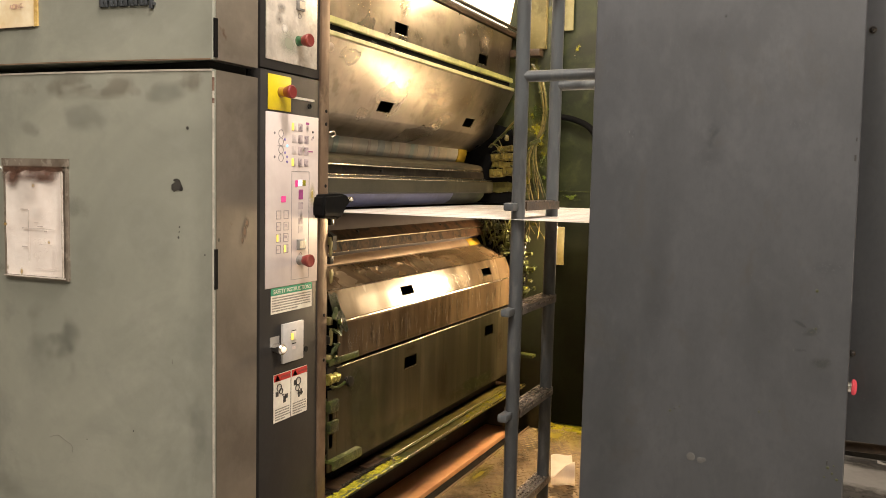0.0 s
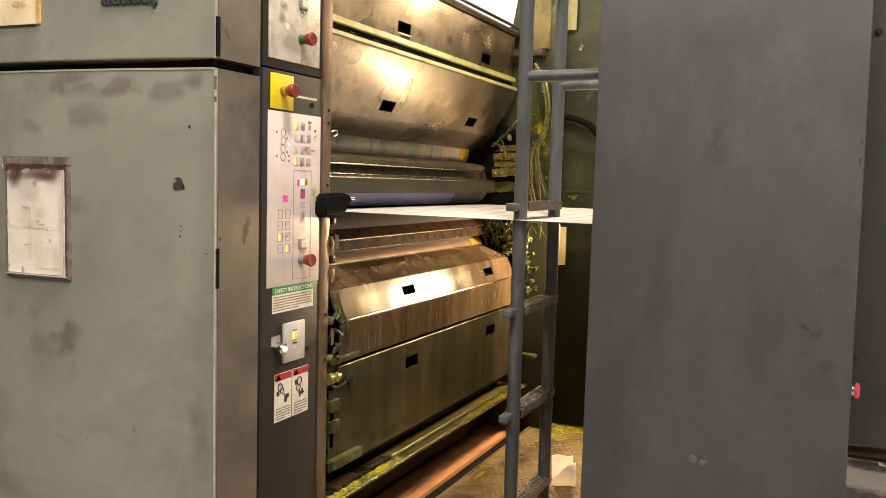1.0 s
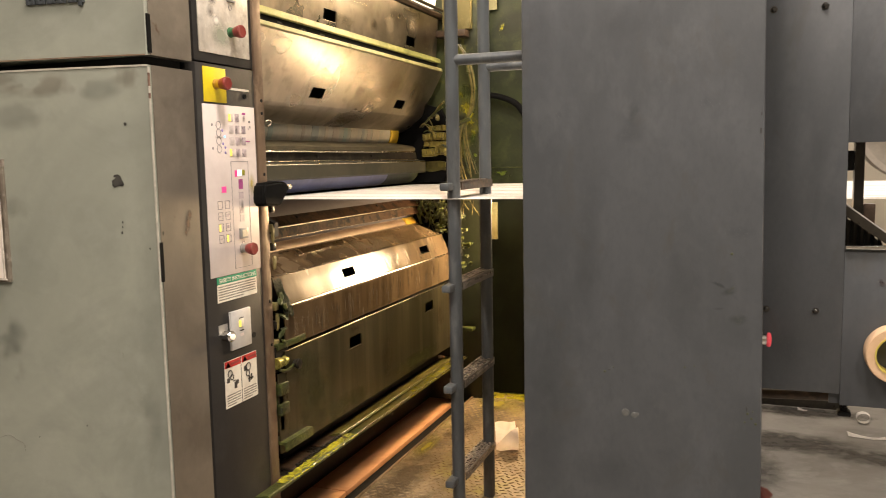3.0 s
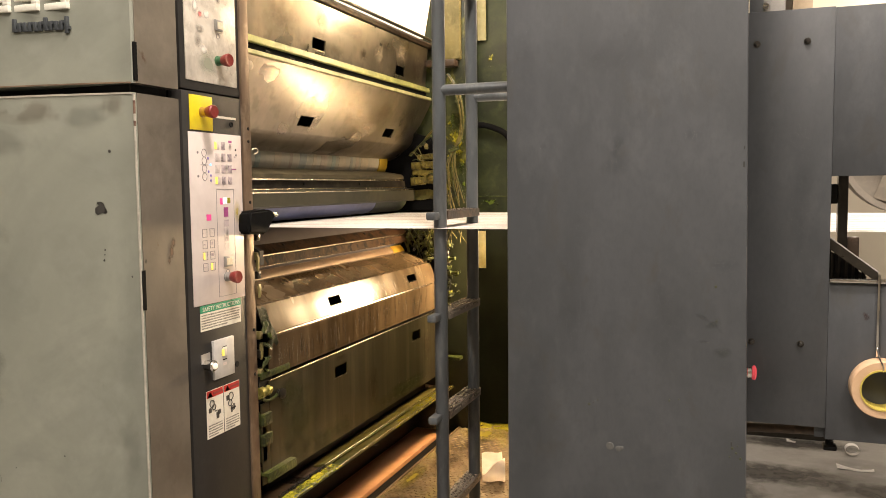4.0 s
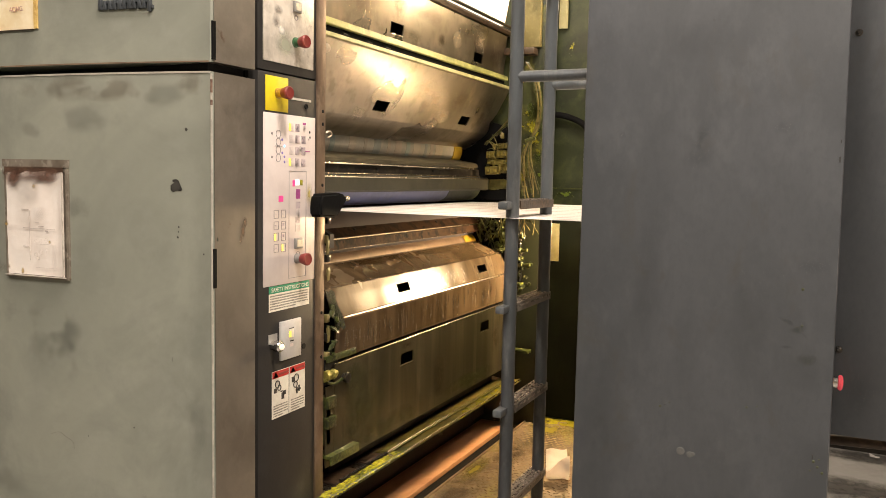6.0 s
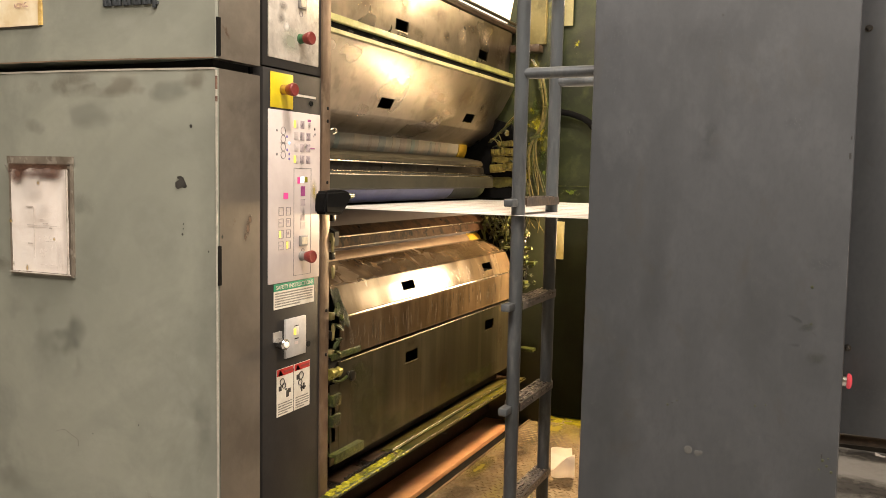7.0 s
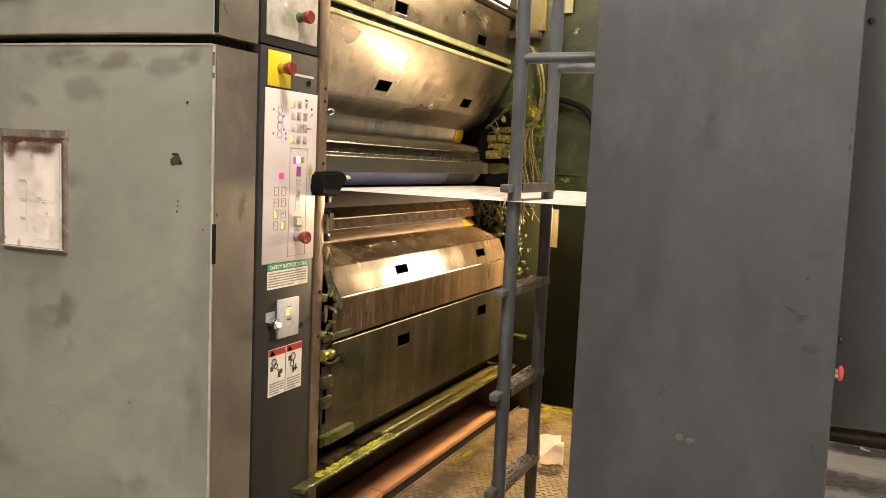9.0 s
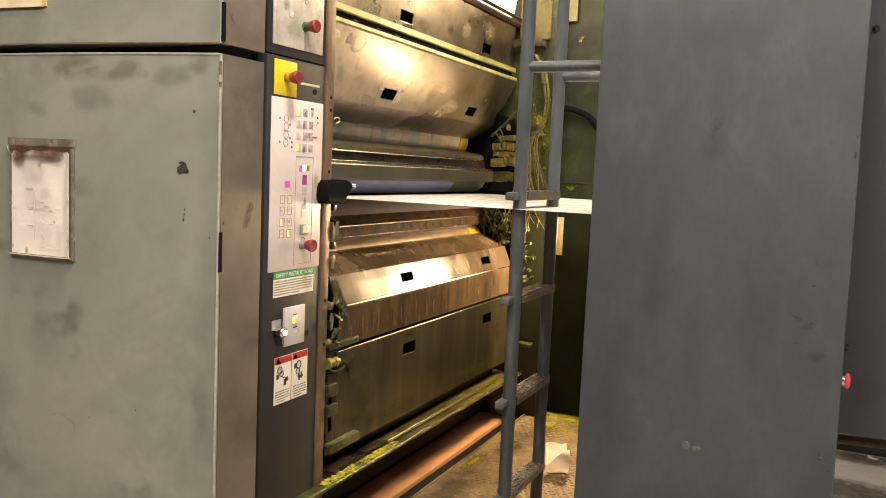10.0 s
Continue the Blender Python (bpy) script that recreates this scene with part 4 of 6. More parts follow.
part("barrel", turned((CX, 2.206, 1.093), (1, -0.15, 0), [(0, 0.013), (0.012, 0.013), (0.014, 0.0145), (0.03, 0.0145), (0.034, 0.011)], 24), CHROME, lock)
part("lamp_lens", turned((CX + 0.0335, 2.201, 1.093), (1, -0.15, 0), [(0, 0.0085), (0.003, 0.0075), (0.0045, 0.004)], 18), mat("lit_warm_lens", (0.9, 0.8, 0.65), 0.3, bump=0.0, emit=(1.0, 0.78, 0.55), strength=0.6, amount=0.1), lock, "glowing warm lens")

warn = holder("warning_sign", (CX, 2.277, 0.893), "white pinch point warning sign with two red headers", "sign")
for k, (y0, y1) in enumerate(((2.203, 2.275), (2.279, 2.350))):
    s = part("sign_sheet", box(CX, CX + 0.0013, y0, y1, 0.894, 1.021), SIGN_WHITE, warn)
    part("sign_header", box(CX, CX + 0.0016, y0 + 0.001, y1 - 0.001, 1.002, 1.020), SIGN_RED, s, "red header band")
    bm = bmesh.new()
    va = [bm.verts.new((CX + 0.002, y0 + a, b)) for a, b in ((0.004, 1.0035), (0.026, 1.0035), (0.015, 1.018))]
    bm.faces.new(va)
    bmesh.ops.solidify(bm, geom=bm.faces[:] + bm.edges[:] + bm.verts[:], thickness=0.0006)
    part("header_triangle", bm, SIGN_INK, s, "dark triangle mark", smooth=False)
    part("header_bar", box(CX, CX + 0.002, y0 + 0.029, y1 - 0.004, 1.008, 1.014), mat("dull_red_print", (0.30, 0.05, 0.045), bump=0.0), s)
    word_lines("text_line", s, y0 + 0.006, y1 - 0.004, [0.929 - 0.0068 * j for j in range(5)], 0.0032, 0.0018, 11 + k, SIGN_TEXT_GREY)
    for cy, cz, r in (((0.022, 0.985, 0.009), (0.030, 0.974, 0.007)), ((0.030, 0.985, 0.010), (0.026, 0.967, 0.008)))[k]:
        ring_on("pictogram_ring", y0 + cy, cz, r, 0.002, SIGN_INK, s)
    for a in (((0.008, 0.020, 0.962, 0.975), (0.040, 0.052, 0.940, 0.958), (0.047, 0.060, 0.950, 0.962), (0.036, 0.045, 0.960, 0.964)), ((0.010, 0.024, 0.976, 0.990), (0.030, 0.037, 0.940, 0.958), (0.040, 0.047, 0.944, 0.962), (0.028, 0.052, 0.948, 0.953)))[k]:
        part("pictogram_shape", box(CX, CX + 0.0019, y0 + a[0], y0 + a[1], a[2], a[3], 0.0004), SIGN_INK, s)

# black bearing arm that reaches past the column's edge
arm = holder("bearing_arm", (-1.62, 2.47, 1.42), "black rubber-covered bearing arm with a chrome pin", "bearing arm")
bm = bmesh.new()
outline = [(2.372, 1.424), (2.368, 1.455), (2.378, 1.486), (2.465, 1.490), (2.502, 1.482), (2.504, 1.464), (2.456, 1.418)]
a = [bm.verts.new((-1.70, y, z)) for y, z in outline]
b = [bm.verts.new((-1.574, y, z)) for y, z in outline]
for k in range(7):
    bm.faces.new((a[k], a[(k + 1) % 7], b[(k + 1) % 7], b[k]))
bm.faces.new(a[::-1])
bm.faces.new(b)
bmesh.ops.bevel(bm, geom=bm.edges[:], offset=0.007, segments=3, affect="EDGES")
part("arm_block", bm, BLACK_RUBBER, arm)
part("pin", rod((-1.600, 2.49, 1.472), (-1.600, 2.548, 1.472), 0.0075, 14), CHROME, arm, "chrome pin")
part("pin_collar", rod((-1.600, 2.49, 1.472), (-1.600, 2.512, 1.472), 0.013, 14), BLACK, arm)

# ---- left press tower: covers, cylinders and frames ----
Y0, Y1 = 2.47, 3.94
W1, W2 = (2.902, 2.992), (3.597, 3.687)
STATIONS = [Y0, W1[0], W1[1], W2[0], W2[1], Y1]
STATIONS_LOW = [2.492, W1[0], W1[1], W2[0], W2[1], 3.90]


def cover(name, profile, row, material, label, stations, edges=()):
    """A folded cover with two sight holes in the given step of its profile."""
    h = holder(name, (profile[0][0], stations[0], profile[0][1]), label, "press cover", "press covers")
    part("cover_sheet", sheet(profile, stations, {(row, 1), (row, 3)}), material, h, smooth=False)
    for (x, z), r in edges:
        part("folded_edge", rod((x, stations[0] + 0.003, z), (x, stations[-1] - 0.003, z), r, 8), STEEL_EDGE, h, "bright worn folded edge")
    for w in (W1, W2):
        (xa, za), (xb, zb) = profile[row], profile[row + 1]
        x, z = (xa, za) if za < zb else (xb, zb)
        part("hole_rim", rod((x - 0.001, w[0], z), (x - 0.001, w[1], z), 0.0014, 6), STEEL_EDGE, h)
    return h


def at_z(x0, z0, s, z):
    return (x0 + s * (z - z0), z)


c1 = lambda z: at_z(-1.663, 2.034, 0.08, z)
c2 = lambda z: at_z(-1.722, 1.777, 0.56, z)
c3 = lambda z: at_z(-1.623, 1.161, -0.38, z)
cover("upper_cover", [(-1.700, 1.995), c1(1.995), c1(2.014), c1(2.052), c1(2.168), (-1.70, 2.172)], 2, STEEL, "smeared steel press cover lit from above with two sight holes", STATIONS)
cover("ink_cover", [(-1.70, 1.934), c2(1.932), c2(1.794), c2(1.761), c2(1.737), (-1.7475, 1.7335), (-1.757, 1.7245), (-1.770, 1.7135), (-1.786, 1.7015), (-1.804, 1.6895), (-1.824, 1.678), (-1.845, 1.668)], 2, STEEL,
      "smeared sloping steel press cover with a curved lower lip", STATIONS)
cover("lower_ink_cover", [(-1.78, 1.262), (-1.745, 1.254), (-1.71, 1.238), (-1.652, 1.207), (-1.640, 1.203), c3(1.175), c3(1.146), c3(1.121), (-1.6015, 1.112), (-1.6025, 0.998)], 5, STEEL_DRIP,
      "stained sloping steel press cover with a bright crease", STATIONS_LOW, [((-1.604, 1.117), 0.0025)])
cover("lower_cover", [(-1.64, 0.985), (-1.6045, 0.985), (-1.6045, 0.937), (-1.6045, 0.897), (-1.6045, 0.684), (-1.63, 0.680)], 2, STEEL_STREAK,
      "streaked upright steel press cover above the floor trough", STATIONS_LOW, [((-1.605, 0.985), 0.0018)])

LIME = mat("ink_yellowed_green_paint", (0.36, 0.37, 0.12), 0.38, 0.0, dark=(0.14, 0.16, 0.05), light=(0.58, 0.55, 0.22), scale=7, amount=0.8, bump=0.05, grain=120)
LEDGE_CREAM = mat("green_stained_cream_ledge", (0.46, 0.43, 0.20), 0.42, 0.0, dark=(0.20, 0.22, 0.07), light=(0.64, 0.58, 0.32), scale=6, amount=0.8, bump=0.05)
# ledges between the upper covers
rail = holder("cover_rail", (-1.66, 2.5, 1.94), "green-edged steel ledge between two press covers", "rail")
part("upper_ledge", prism([(-1.70, 1.9740), (-1.651, 1.9740), (-1.649, 1.9765), (-1.651, 1.994), (-1.70, 1.994)], Y0, Y1 + 0.01), LIME, rail)
part("lower_ledge", prism([(-1.70, 1.936), (-1.642, 1.936), (-1.640, 1.939), (-1.642, 1.9505), (-1.70, 1.9515)], Y0, Y1 + 0.01), LEDGE_CREAM, rail, "yellow-edged lower ledge")
part("shadow_gap", prism([(-1.72, 1.952), (-1.6625, 1.952), (-1.6625, 1.9735), (-1.72, 1.9735)], Y0, Y1), BLACK_RUBBER, rail)
for y, r in ((2.60, 0.004), (2.74, 0.0025), (2.86, 0.002)):
    part("hinge_pin", rod((-1.656, y, 1.960), (-1.656, y + 0.03, 1.958), r, 8), DARK_STEEL, rail)
part("cover_knob", turned((-1.66, 2.50, 1.902), (1, -0.3, 0), [(0, 0.008), (0.012, 0.008), (0.014, 0.014), (0.020, 0.0135), (0.022, 0.008)], 18), COLLAR_DULL, rail)

# dark inner body behind the sight holes
inner = holder("tower_core", (-2.2, 3.2, 0.3), "dark inner body of the press tower", "machine body", kind="structure")
part("back_plate", box(-2.45, -2.40, 2.441, 3.98, 0.3, 2.75), BLACK, inner)
part("upper_core", box(-2.40, -1.78, 2.60, 3.93, 1.76, 2.2), BLACK, inner)
part("lower_core", box(-2.40, -1.67, 2.56, 3.90, 0.62, 1.12), BLACK, inner)
part("middle_core", box(-2.40, -2.05, 2.441, 3.93, 1.13, 1.75), BLACK, inner)

# cylinders and bars, from the top down
def cylinder(name, x, z, r, y0, y1, material, label, cat="roller"):
    h = holder(name, (x, y0, z), label, cat, "press cylinders")
    part("cylinder_face", turned((x, y0, z), (0, 1, 0), [(0, r * 0.9), (0.004, r), (y1 - y0 - 0.004, r), (y1 - y0, r * 0.9)], 48), material, h)
    part("shaft", rod((x, y0 - 0.06, z), (x, y1 + 0.09, z), r * 0.3, 14), DARK_STEEL, h)
    return h


pc = cylinder("plate_cylinder", -1.915, 1.665, 0.085, 2.50, 3.785, PLATE_INK, "inked printing plate cylinder with faint colour bands")
part("bearer_ring", rod((-1.915, 3.787, 1.665), (-1.915, 3.87, 1.665), 0.086, 40), YELLOW, pc, "yellow end ring")
BANDS = [mat("pale_copper_band", (0.26, 0.222, 0.172), 0.42, 0.15, scale=9, amount=0.6, bump=0.02), mat("pale_teal_band", (0.145, 0.180, 0.165), 0.42, 0.15, scale=9, amount=0.6, bump=0.02),
         mat("rosy_band", (0.24, 0.195, 0.165), 0.42, 0.15, scale=9, amount=0.6, bump=0.02), mat("bluish_band", (0.165, 0.175, 0.172), 0.42, 0.15, scale=9, amount=0.6, bump=0.02)]
for y, w, k in ((2.58, 0.05, 1), (2.70, 0.07, 3), (2.80, 0.03, 1), (2.92, 0.045, 0), (3.02, 0.02, 2), (3.09, 0.05, 3), (3.19, 0.025, 0), (3.25, 0.05, 2), (3.34, 0.03, 1), (3.40, 0.06, 0), (3.50, 0.022, 3), (3.55, 0.03, 2), (3.60, 0.07, 0)):
    part("colour_band", rod((-1.915, y, 1.665), (-1.915, y + w, 1.665), 0.0856, 40), BANDS[k], pc)
BAR_STEEL = mat("dull_oily_bar", (0.030, 0.025, 0.019), 0.55, 0.0, dark=(0.010, 0.008, 0.007), light=(0.075, 0.062, 0.042), scale=6, amount=0.9, bump=0.04, spec=0.12, spots=(0.035, 0.045, 0.016), spot_scale=5, spot_low=0.60, spot_soft=0.15)
bars = holder("guard_bars", (-1.75, 2.5, 1.48), "oily steel guard bars across the web entry", "guard bar")
part("ink_tray", prism([(-1.86, 1.622), (-1.757, 1.604), (-1.747, 1.596), (-1.745, 1.583), (-1.86, 1.58)], 2.46, 3.86), mat("olive_oily_tray", (0.050, 0.042, 0.023), 0.55, 0.0, dark=(0.017, 0.014, 0.009), light=(0.105, 0.085, 0.045), scale=5, amount=0.9, bump=0.03, spec=0.25, spots=(0.05, 0.075, 0.02), spot_scale=6, spot_low=0.60, spot_soft=0.12), bars, "olive oily tray")
# thin bright rods draw the highlight lines along the dark bars
part("tray_edge", rod((-1.7445, 2.46, 1.578), (-1.7445, 3.84, 1.578), 0.0032, 8), STEEL_EDGE, bars, "bright rod drawn as the edge's highlight line")
part("spacer_bar", prism([(-1.84, 1.576), (-1.76, 1.576), (-1.755, 1.548), (-1.84, 1.545)], 2.46, 3.90), BAR_STEEL, bars)
part("thin_edge", rod((-1.748, 2.46, 1.545), (-1.748, 3.90, 1.545), 0.0025, 8), STEEL_EDGE, bars)
part("guard_bar", prism([(-1.80, 1.541), (-1.738, 1.541), (-1.728, 1.532), (-1.728, 1.490), (-1.738, 1.484), (-1.80, 1.484)], 2.46, 3.98), mat("dull_green_guard_bar", (0.046, 0.043, 0.028), 0.50, 0.05, dark=(0.020, 0.020, 0.012), scale=4, amount=0.7, bump=0.03, spec=0.3, spots=(0.068, 0.062, 0.034), spot_scale=5, spot_low=0.58, spot_soft=0.14), bars, "flat dull green guard bar")
part("guard_edge", rod((-1.730, 2.46, 1.535), (-1.730, 3.98, 1.535), 0.0026, 8), STEEL_EDGE, bars)
part("bar_end", prism([(-1.728, 1.489), (-1.70, 1.486), (-1.655, 1.494), (-1.635, 1.492), (-1.632, 1.530), (-1.66, 1.537), (-1.728, 1.533)], 3.945, 3.983), BROWN_GREEN, bars, "stained end bracket of the guard bar")
for y in (2.98, 3.42):
    part("bolt", turned((-1.753, y, 1.562), (1, 0, 0), [(0, 0.006), (0.004, 0.006), (0.005, 0.004)], 8), BLACK, bars)
upper_blanket = cylinder("upper_blanket_cylinder", -1.830, 1.506, 0.070, 2.50, 3.93, BLUE_BLANKET, "blue rubber blanket cylinder above the paper web")
# dark green sleeve: the shadow over the cylinder's far end, put into colour
part("stained_sleeve", rod((-1.830, 3.60, 1.506), (-1.830, 3.931, 1.506), 0.0706, 48), mat("dark_green_shade_sleeve", (0.020, 0.026, 0.014), 0.5, 0.0, dark=(0.008, 0.010, 0.007), light=(0.05, 0.06, 0.02), scale=12, amount=0.9, bump=0.05), upper_blanket, "dark green sleeve painted for the shaded end")
cylinder("lower_blanket_cylinder", -1.86, 1.325, 0.092, 2.50, 3.90, GREY_BLANKET, "dull grey blanket cylinder below the paper web")
BAR_BROWN = mat("dark_brown_oily_bar", (0.046, 0.024, 0.012), 0.68, 0.0, dark=(0.010, 0.007, 0.006), light=(0.085, 0.046, 0.025), scale=14, amount=0.95, bump=0.12, spec=0.06, spots=(0.009, 0.007, 0.006), spot_scale=26, spot_low=0.54, spot_soft=0.08)
lows = holder("lower_guard_bars", (-1.75, 2.5, 1.3), "rust-brown guard bars below the paper web", "guard bar")
part("bolted_bar", prism([(-1.83, 1.370), (-1.775, 1.366), (-1.742, 1.338), (-1.746, 1.330), (-1.83, 1.330)], 2.47, 3.96), BAR_BROWN, lows, "brown bar with bolts")
# highlight lines of the lower bars, again as bright rods
part("bar_edge", rod((-1.742, 2.47, 1.334), (-1.742, 3.90, 1.334), 0.0028, 8), STEEL_EDGE, lows, "bright rod drawn as the edge's highlight line")
part("drip_bar", prism([(-1.83, 1.330), (-1.748, 1.330), (-1.742, 1.300), (-1.83, 1.294)], 2.475, 3.94), BAR_BROWN, lows)
part("bar_edge", rod((-1.745, 2.49, 1.300), (-1.745, 3.88, 1.300), 0.002, 8), STEEL_EDGE, lows)
for y in (2.85, 3.48):
    part("bolt", turned((-1.765, y, 1.357), (0.65, 0, 0.75), [(0, 0.006), (0.004, 0.006), (0.005, 0.004)], 8), BLACK, lows)
lc = cylinder("lower_plate_cylinder", -1.805, 1.238, 0.052, 2.48, 3.765, COPPER, "pale copper-tinted roller above the lower cover")
part("bearer_ring", rod((-1.805, 3.767, 1.238), (-1.805, 3.88, 1.238), 0.053, 40), YELLOW, lc, "yellow end ring")

# the paper web, from the cylinders across the aisle to the next tower
web = thing("paper_web", box(-1.80, 2.2, 2.62, 3.93, 1.4295, 1.4305), WEB_PAPER, "white paper web running across the aisle between press towers", "paper web", smooth=False)
for y0, y1 in ((2.66, 2.675), (2.76, 2.785), (2.86, 2.868), (2.95, 2.98), (3.06, 3.07), (3.16, 3.20), (3.30, 3.315), (3.42, 3.47), (3.56, 3.575), (3.66, 3.71), (3.80, 3.815)):
    part("printed_band", box(-1.72, 2.1, y0, y1, 1.4306, 1.4309), WEB_BAND, web)

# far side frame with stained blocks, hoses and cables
GREEN_DEEP = mat("deep_dark_green_below_web", (0.022, 0.027, 0.012), 0.4, 0.0, scale=5, amount=0.9, bump=0.06, spots=(0.10, 0.10, 0.015), spot_scale=7, spot_low=0.64, spot_soft=0.1)
far = holder("far_side_frame", (-1.9, 4.0, 0.3), "ink-stained green side frame at the rear of the press tower", "machine frame")
part("frame_plate", box(-2.6, -1.482, 3.985, 4.04, 1.44, 2.75, 0.004), FAR_FRAME, far)
# the frame plate below web height is coloured darker than above
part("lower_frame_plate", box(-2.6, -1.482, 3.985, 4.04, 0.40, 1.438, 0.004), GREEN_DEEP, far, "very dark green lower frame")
part("frame_edge", box(-1.480, -1.472, 3.98, 4.05, 0.40, 2.75, 0.002), GREEN_DARK, far)
part("cream_post", box(-1.640, -1.505, 3.955, 3.984, 2.12, 2.75, 0.003), POST_TAN, far, "cream painted post")
part("brown_block", box(-1.66, -1.52, 3.92, 3.984, 2.085, 2.115, 0.004), BROWN_STEEL, far)
part("cable_clip", box(-1.60, -1.575, 3.945, 3.96, 1.965, 1.985, 0.002), YELLOW, far)
# two black plates, added only to make the dark behind blocks and hoses
part("gear_housing", prism([(-2.0, 1.44), (-1.64, 1.44), (-1.625, 1.50), (-1.628, 1.72), (-1.66, 1.775), (-1.75, 1.80), (-2.0, 1.80)], 3.952, 3.983), BLACK_RUBBER, far, "black plate added to darken the frame behind the blocks")
part("lower_housing", prism([(-2.0, 1.02), (-1.585, 1.02), (-1.565, 1.10), (-1.58, 1.36), (-1.62, 1.43), (-2.0, 1.43)], 3.955, 3.983), BLACK_RUBBER, far, "black plate added to darken the frame behind the hoses")
for k, (x, z, w, h) in enumerate(((-1.698, 1.574, 0.060, 0.036), (-1.642, 1.580, 0.052, 0.034), (-1.668, 1.612, 0.110, 0.030), (-1.702, 1.644, 0.044, 0.032), (-1.650, 1.647, 0.056, 0.036), (-1.664, 1.682, 0.070, 0.026))):
    bm = bmesh.new()
    add_box(bm, -w / 2, w / 2, -0.022, 0.022, -h / 2, h / 2, 0.003, m=Matrix.Translation((x, 3.918 + 0.006 * (k % 3), z)) @ Matrix.Rotation(radians((-4, 3, 5, -3, 4, -6)[k]), 4, "Y"))
    for j in range(2):
        add_box(bm, x - w * 0.3 + j * w * 0.5, x - w * 0.3 + j * w * 0.5 + 0.012, 3.884, 3.91, z - 0.008, z + 0.009, 0.002)
    part("terminal_block", bm, STAINED_BLOCK, far, "yellow-stained block", smooth=False)
for k in range(12):
    x, z = -1.735 + 0.12 * random.random(), 1.56 + 0.2 * random.random()
    part("stained_fitting", lump((x, 3.905 + 0.02 * random.random(), z), (0.003 + 0.005 * random.random(), 0.010, 0.008 + 0.012 * random.random()), k + 1.0), STAINED_BLOCK if k % 3 else GREEN_DARK, far, smooth=False)
for k in range(36):
    x, z = -1.60 + 0.085 * random.random() ** 1.4, 1.03 + 0.36 * random.random()
    part("stained_fitting", lump((x, 3.925 + 0.02 * random.random(), z), (0.006 + 0.006 * random.random(), 0.008, 0.010 + 0.018 * random.random()), k + 31.0), (GREEN_DARK, DARK_STEEL, GREEN_DARK, GREEN_GRIME)[k % 4], far, smooth=False)
for x, z, l in ((-1.575, 1.215, 0.055), (-1.565, 1.150, 0.06), (-1.59, 1.275, 0.045)):
    part("stained_fitting", turned((x, 3.925, z), (1, -0.2, 0.15), [(0, 0.010), (0.012, 0.010), (0.013, 0.014), (0.024, 0.014), (0.025, 0.008), (l, 0.008)], 10), GREEN_GRIME, far)
for k, (z, x1) in enumerate(((1.06, -1.545), (1.00, -1.55), (0.757, -1.50), (1.12, -1.56))):
    part("bracket", box(-1.64, x1, 3.90, 3.95, z, z + 0.014, 0.002), GREEN_GRIME, far)

cables = holder("cable_bundle", (-1.60, 3.92, 1.5), "bundle of grimy tan cables tied along the rear frame", "cables")
for k in range(9):
    o = lambda s: s * (random.random() - 0.5)
    a = 0.010 * (k - 4)
    part("cable", tube([(-1.552 + o(0.012), 3.93, 2.05), (-1.520 + 0.2 * a, 3.925 + o(0.01), 2.00), (-1.498 + 0.3 * a, 3.92 + o(0.02), 1.94), (-1.484 + 0.3 * a, 3.92 + o(0.02), 1.846), (-1.494 + 0.25 * a, 3.92 + o(0.01), 1.766),
                        (-1.522 + 0.2 * a, 3.92 + o(0.01), 1.712), (-1.538 + 0.55 * a + o(0.015), 3.91, 1.64), (-1.530 + 0.9 * a + o(0.02), 3.91, 1.55), (-1.512 + 1.1 * a + o(0.02), 3.91, 1.478 - 0.03 * random.random())], 0.0022 + 0.0014 * random.random(), 6, 5), CABLE_TAN if k % 4 else CABLE_GREEN, cables)
for k, (x0, z0, x1, z1, x2, z2) in enumerate(((-1.748, 1.690, -1.715, 1.705, -1.672, 1.664), (-1.735, 1.700, -1.70, 1.700, -1.655, 1.672), (-1.708, 1.735, -1.680, 1.700, -1.660, 1.655), (-1.730, 1.668, -1.70, 1.672, -1.66, 1.640), (-1.690, 1.730, -1.655, 1.770, -1.612, 1.800), (-1.740, 1.690, -1.68, 1.745, -1.62, 1.775))):
    part("loose_wire", tube([(x0, 3.93, z0), (x1, 3.90 + 0.004 * k, z1), (x2, 3.885, z2)], 0.0022 if k < 4 else 0.0045, 6, 6), CABLE_TAN if k % 2 == 0 else CABLE_GREEN, cables)
part("cable_tie", rod((-1.545, 3.915, 1.705), (-1.500, 3.915, 1.72), 0.009, 8), CABLE_GREEN, cables)
part("cable_tie", rod((-1.512, 3.915, 1.925), (-1.484, 3.915, 1.922), 0.006, 8), CABLE_GREEN, cables)
hoses = holder("hose_cluster", (-1.68, 3.9, 1.3), "tangle of ink-crusted green hoses and fittings below the web", "hoses")
CRUST_GREEN = mat("bright_green_ink_crust", (0.12, 0.15, 0.025), 0.30, 0.0, dark=(0.03, 0.04, 0.012), light=(0.34, 0.36, 0.06), scale=24, amount=0.95, bump=0.4, grain=120)
for k in range(12):
    x = -1.775 + 0.014 * k
    part("hose", tube([(x, 3.90 + 0.03 * random.random(), 1.385), (x + 0.04 * random.random() - 0.01, 3.88 + 0.03 * random.random(), 1.34 + 0.03 * random.random()), (x + 0.05 * random.random(), 3.87, 1.30 + 0.02 * random.random()),
                       (x + 0.07 * random.random() - 0.02, 3.92, 1.25 - 0.05 * random.random())], 0.002 + 0.002 * random.random(), 6, 4), CABLE_GREEN, hoses)
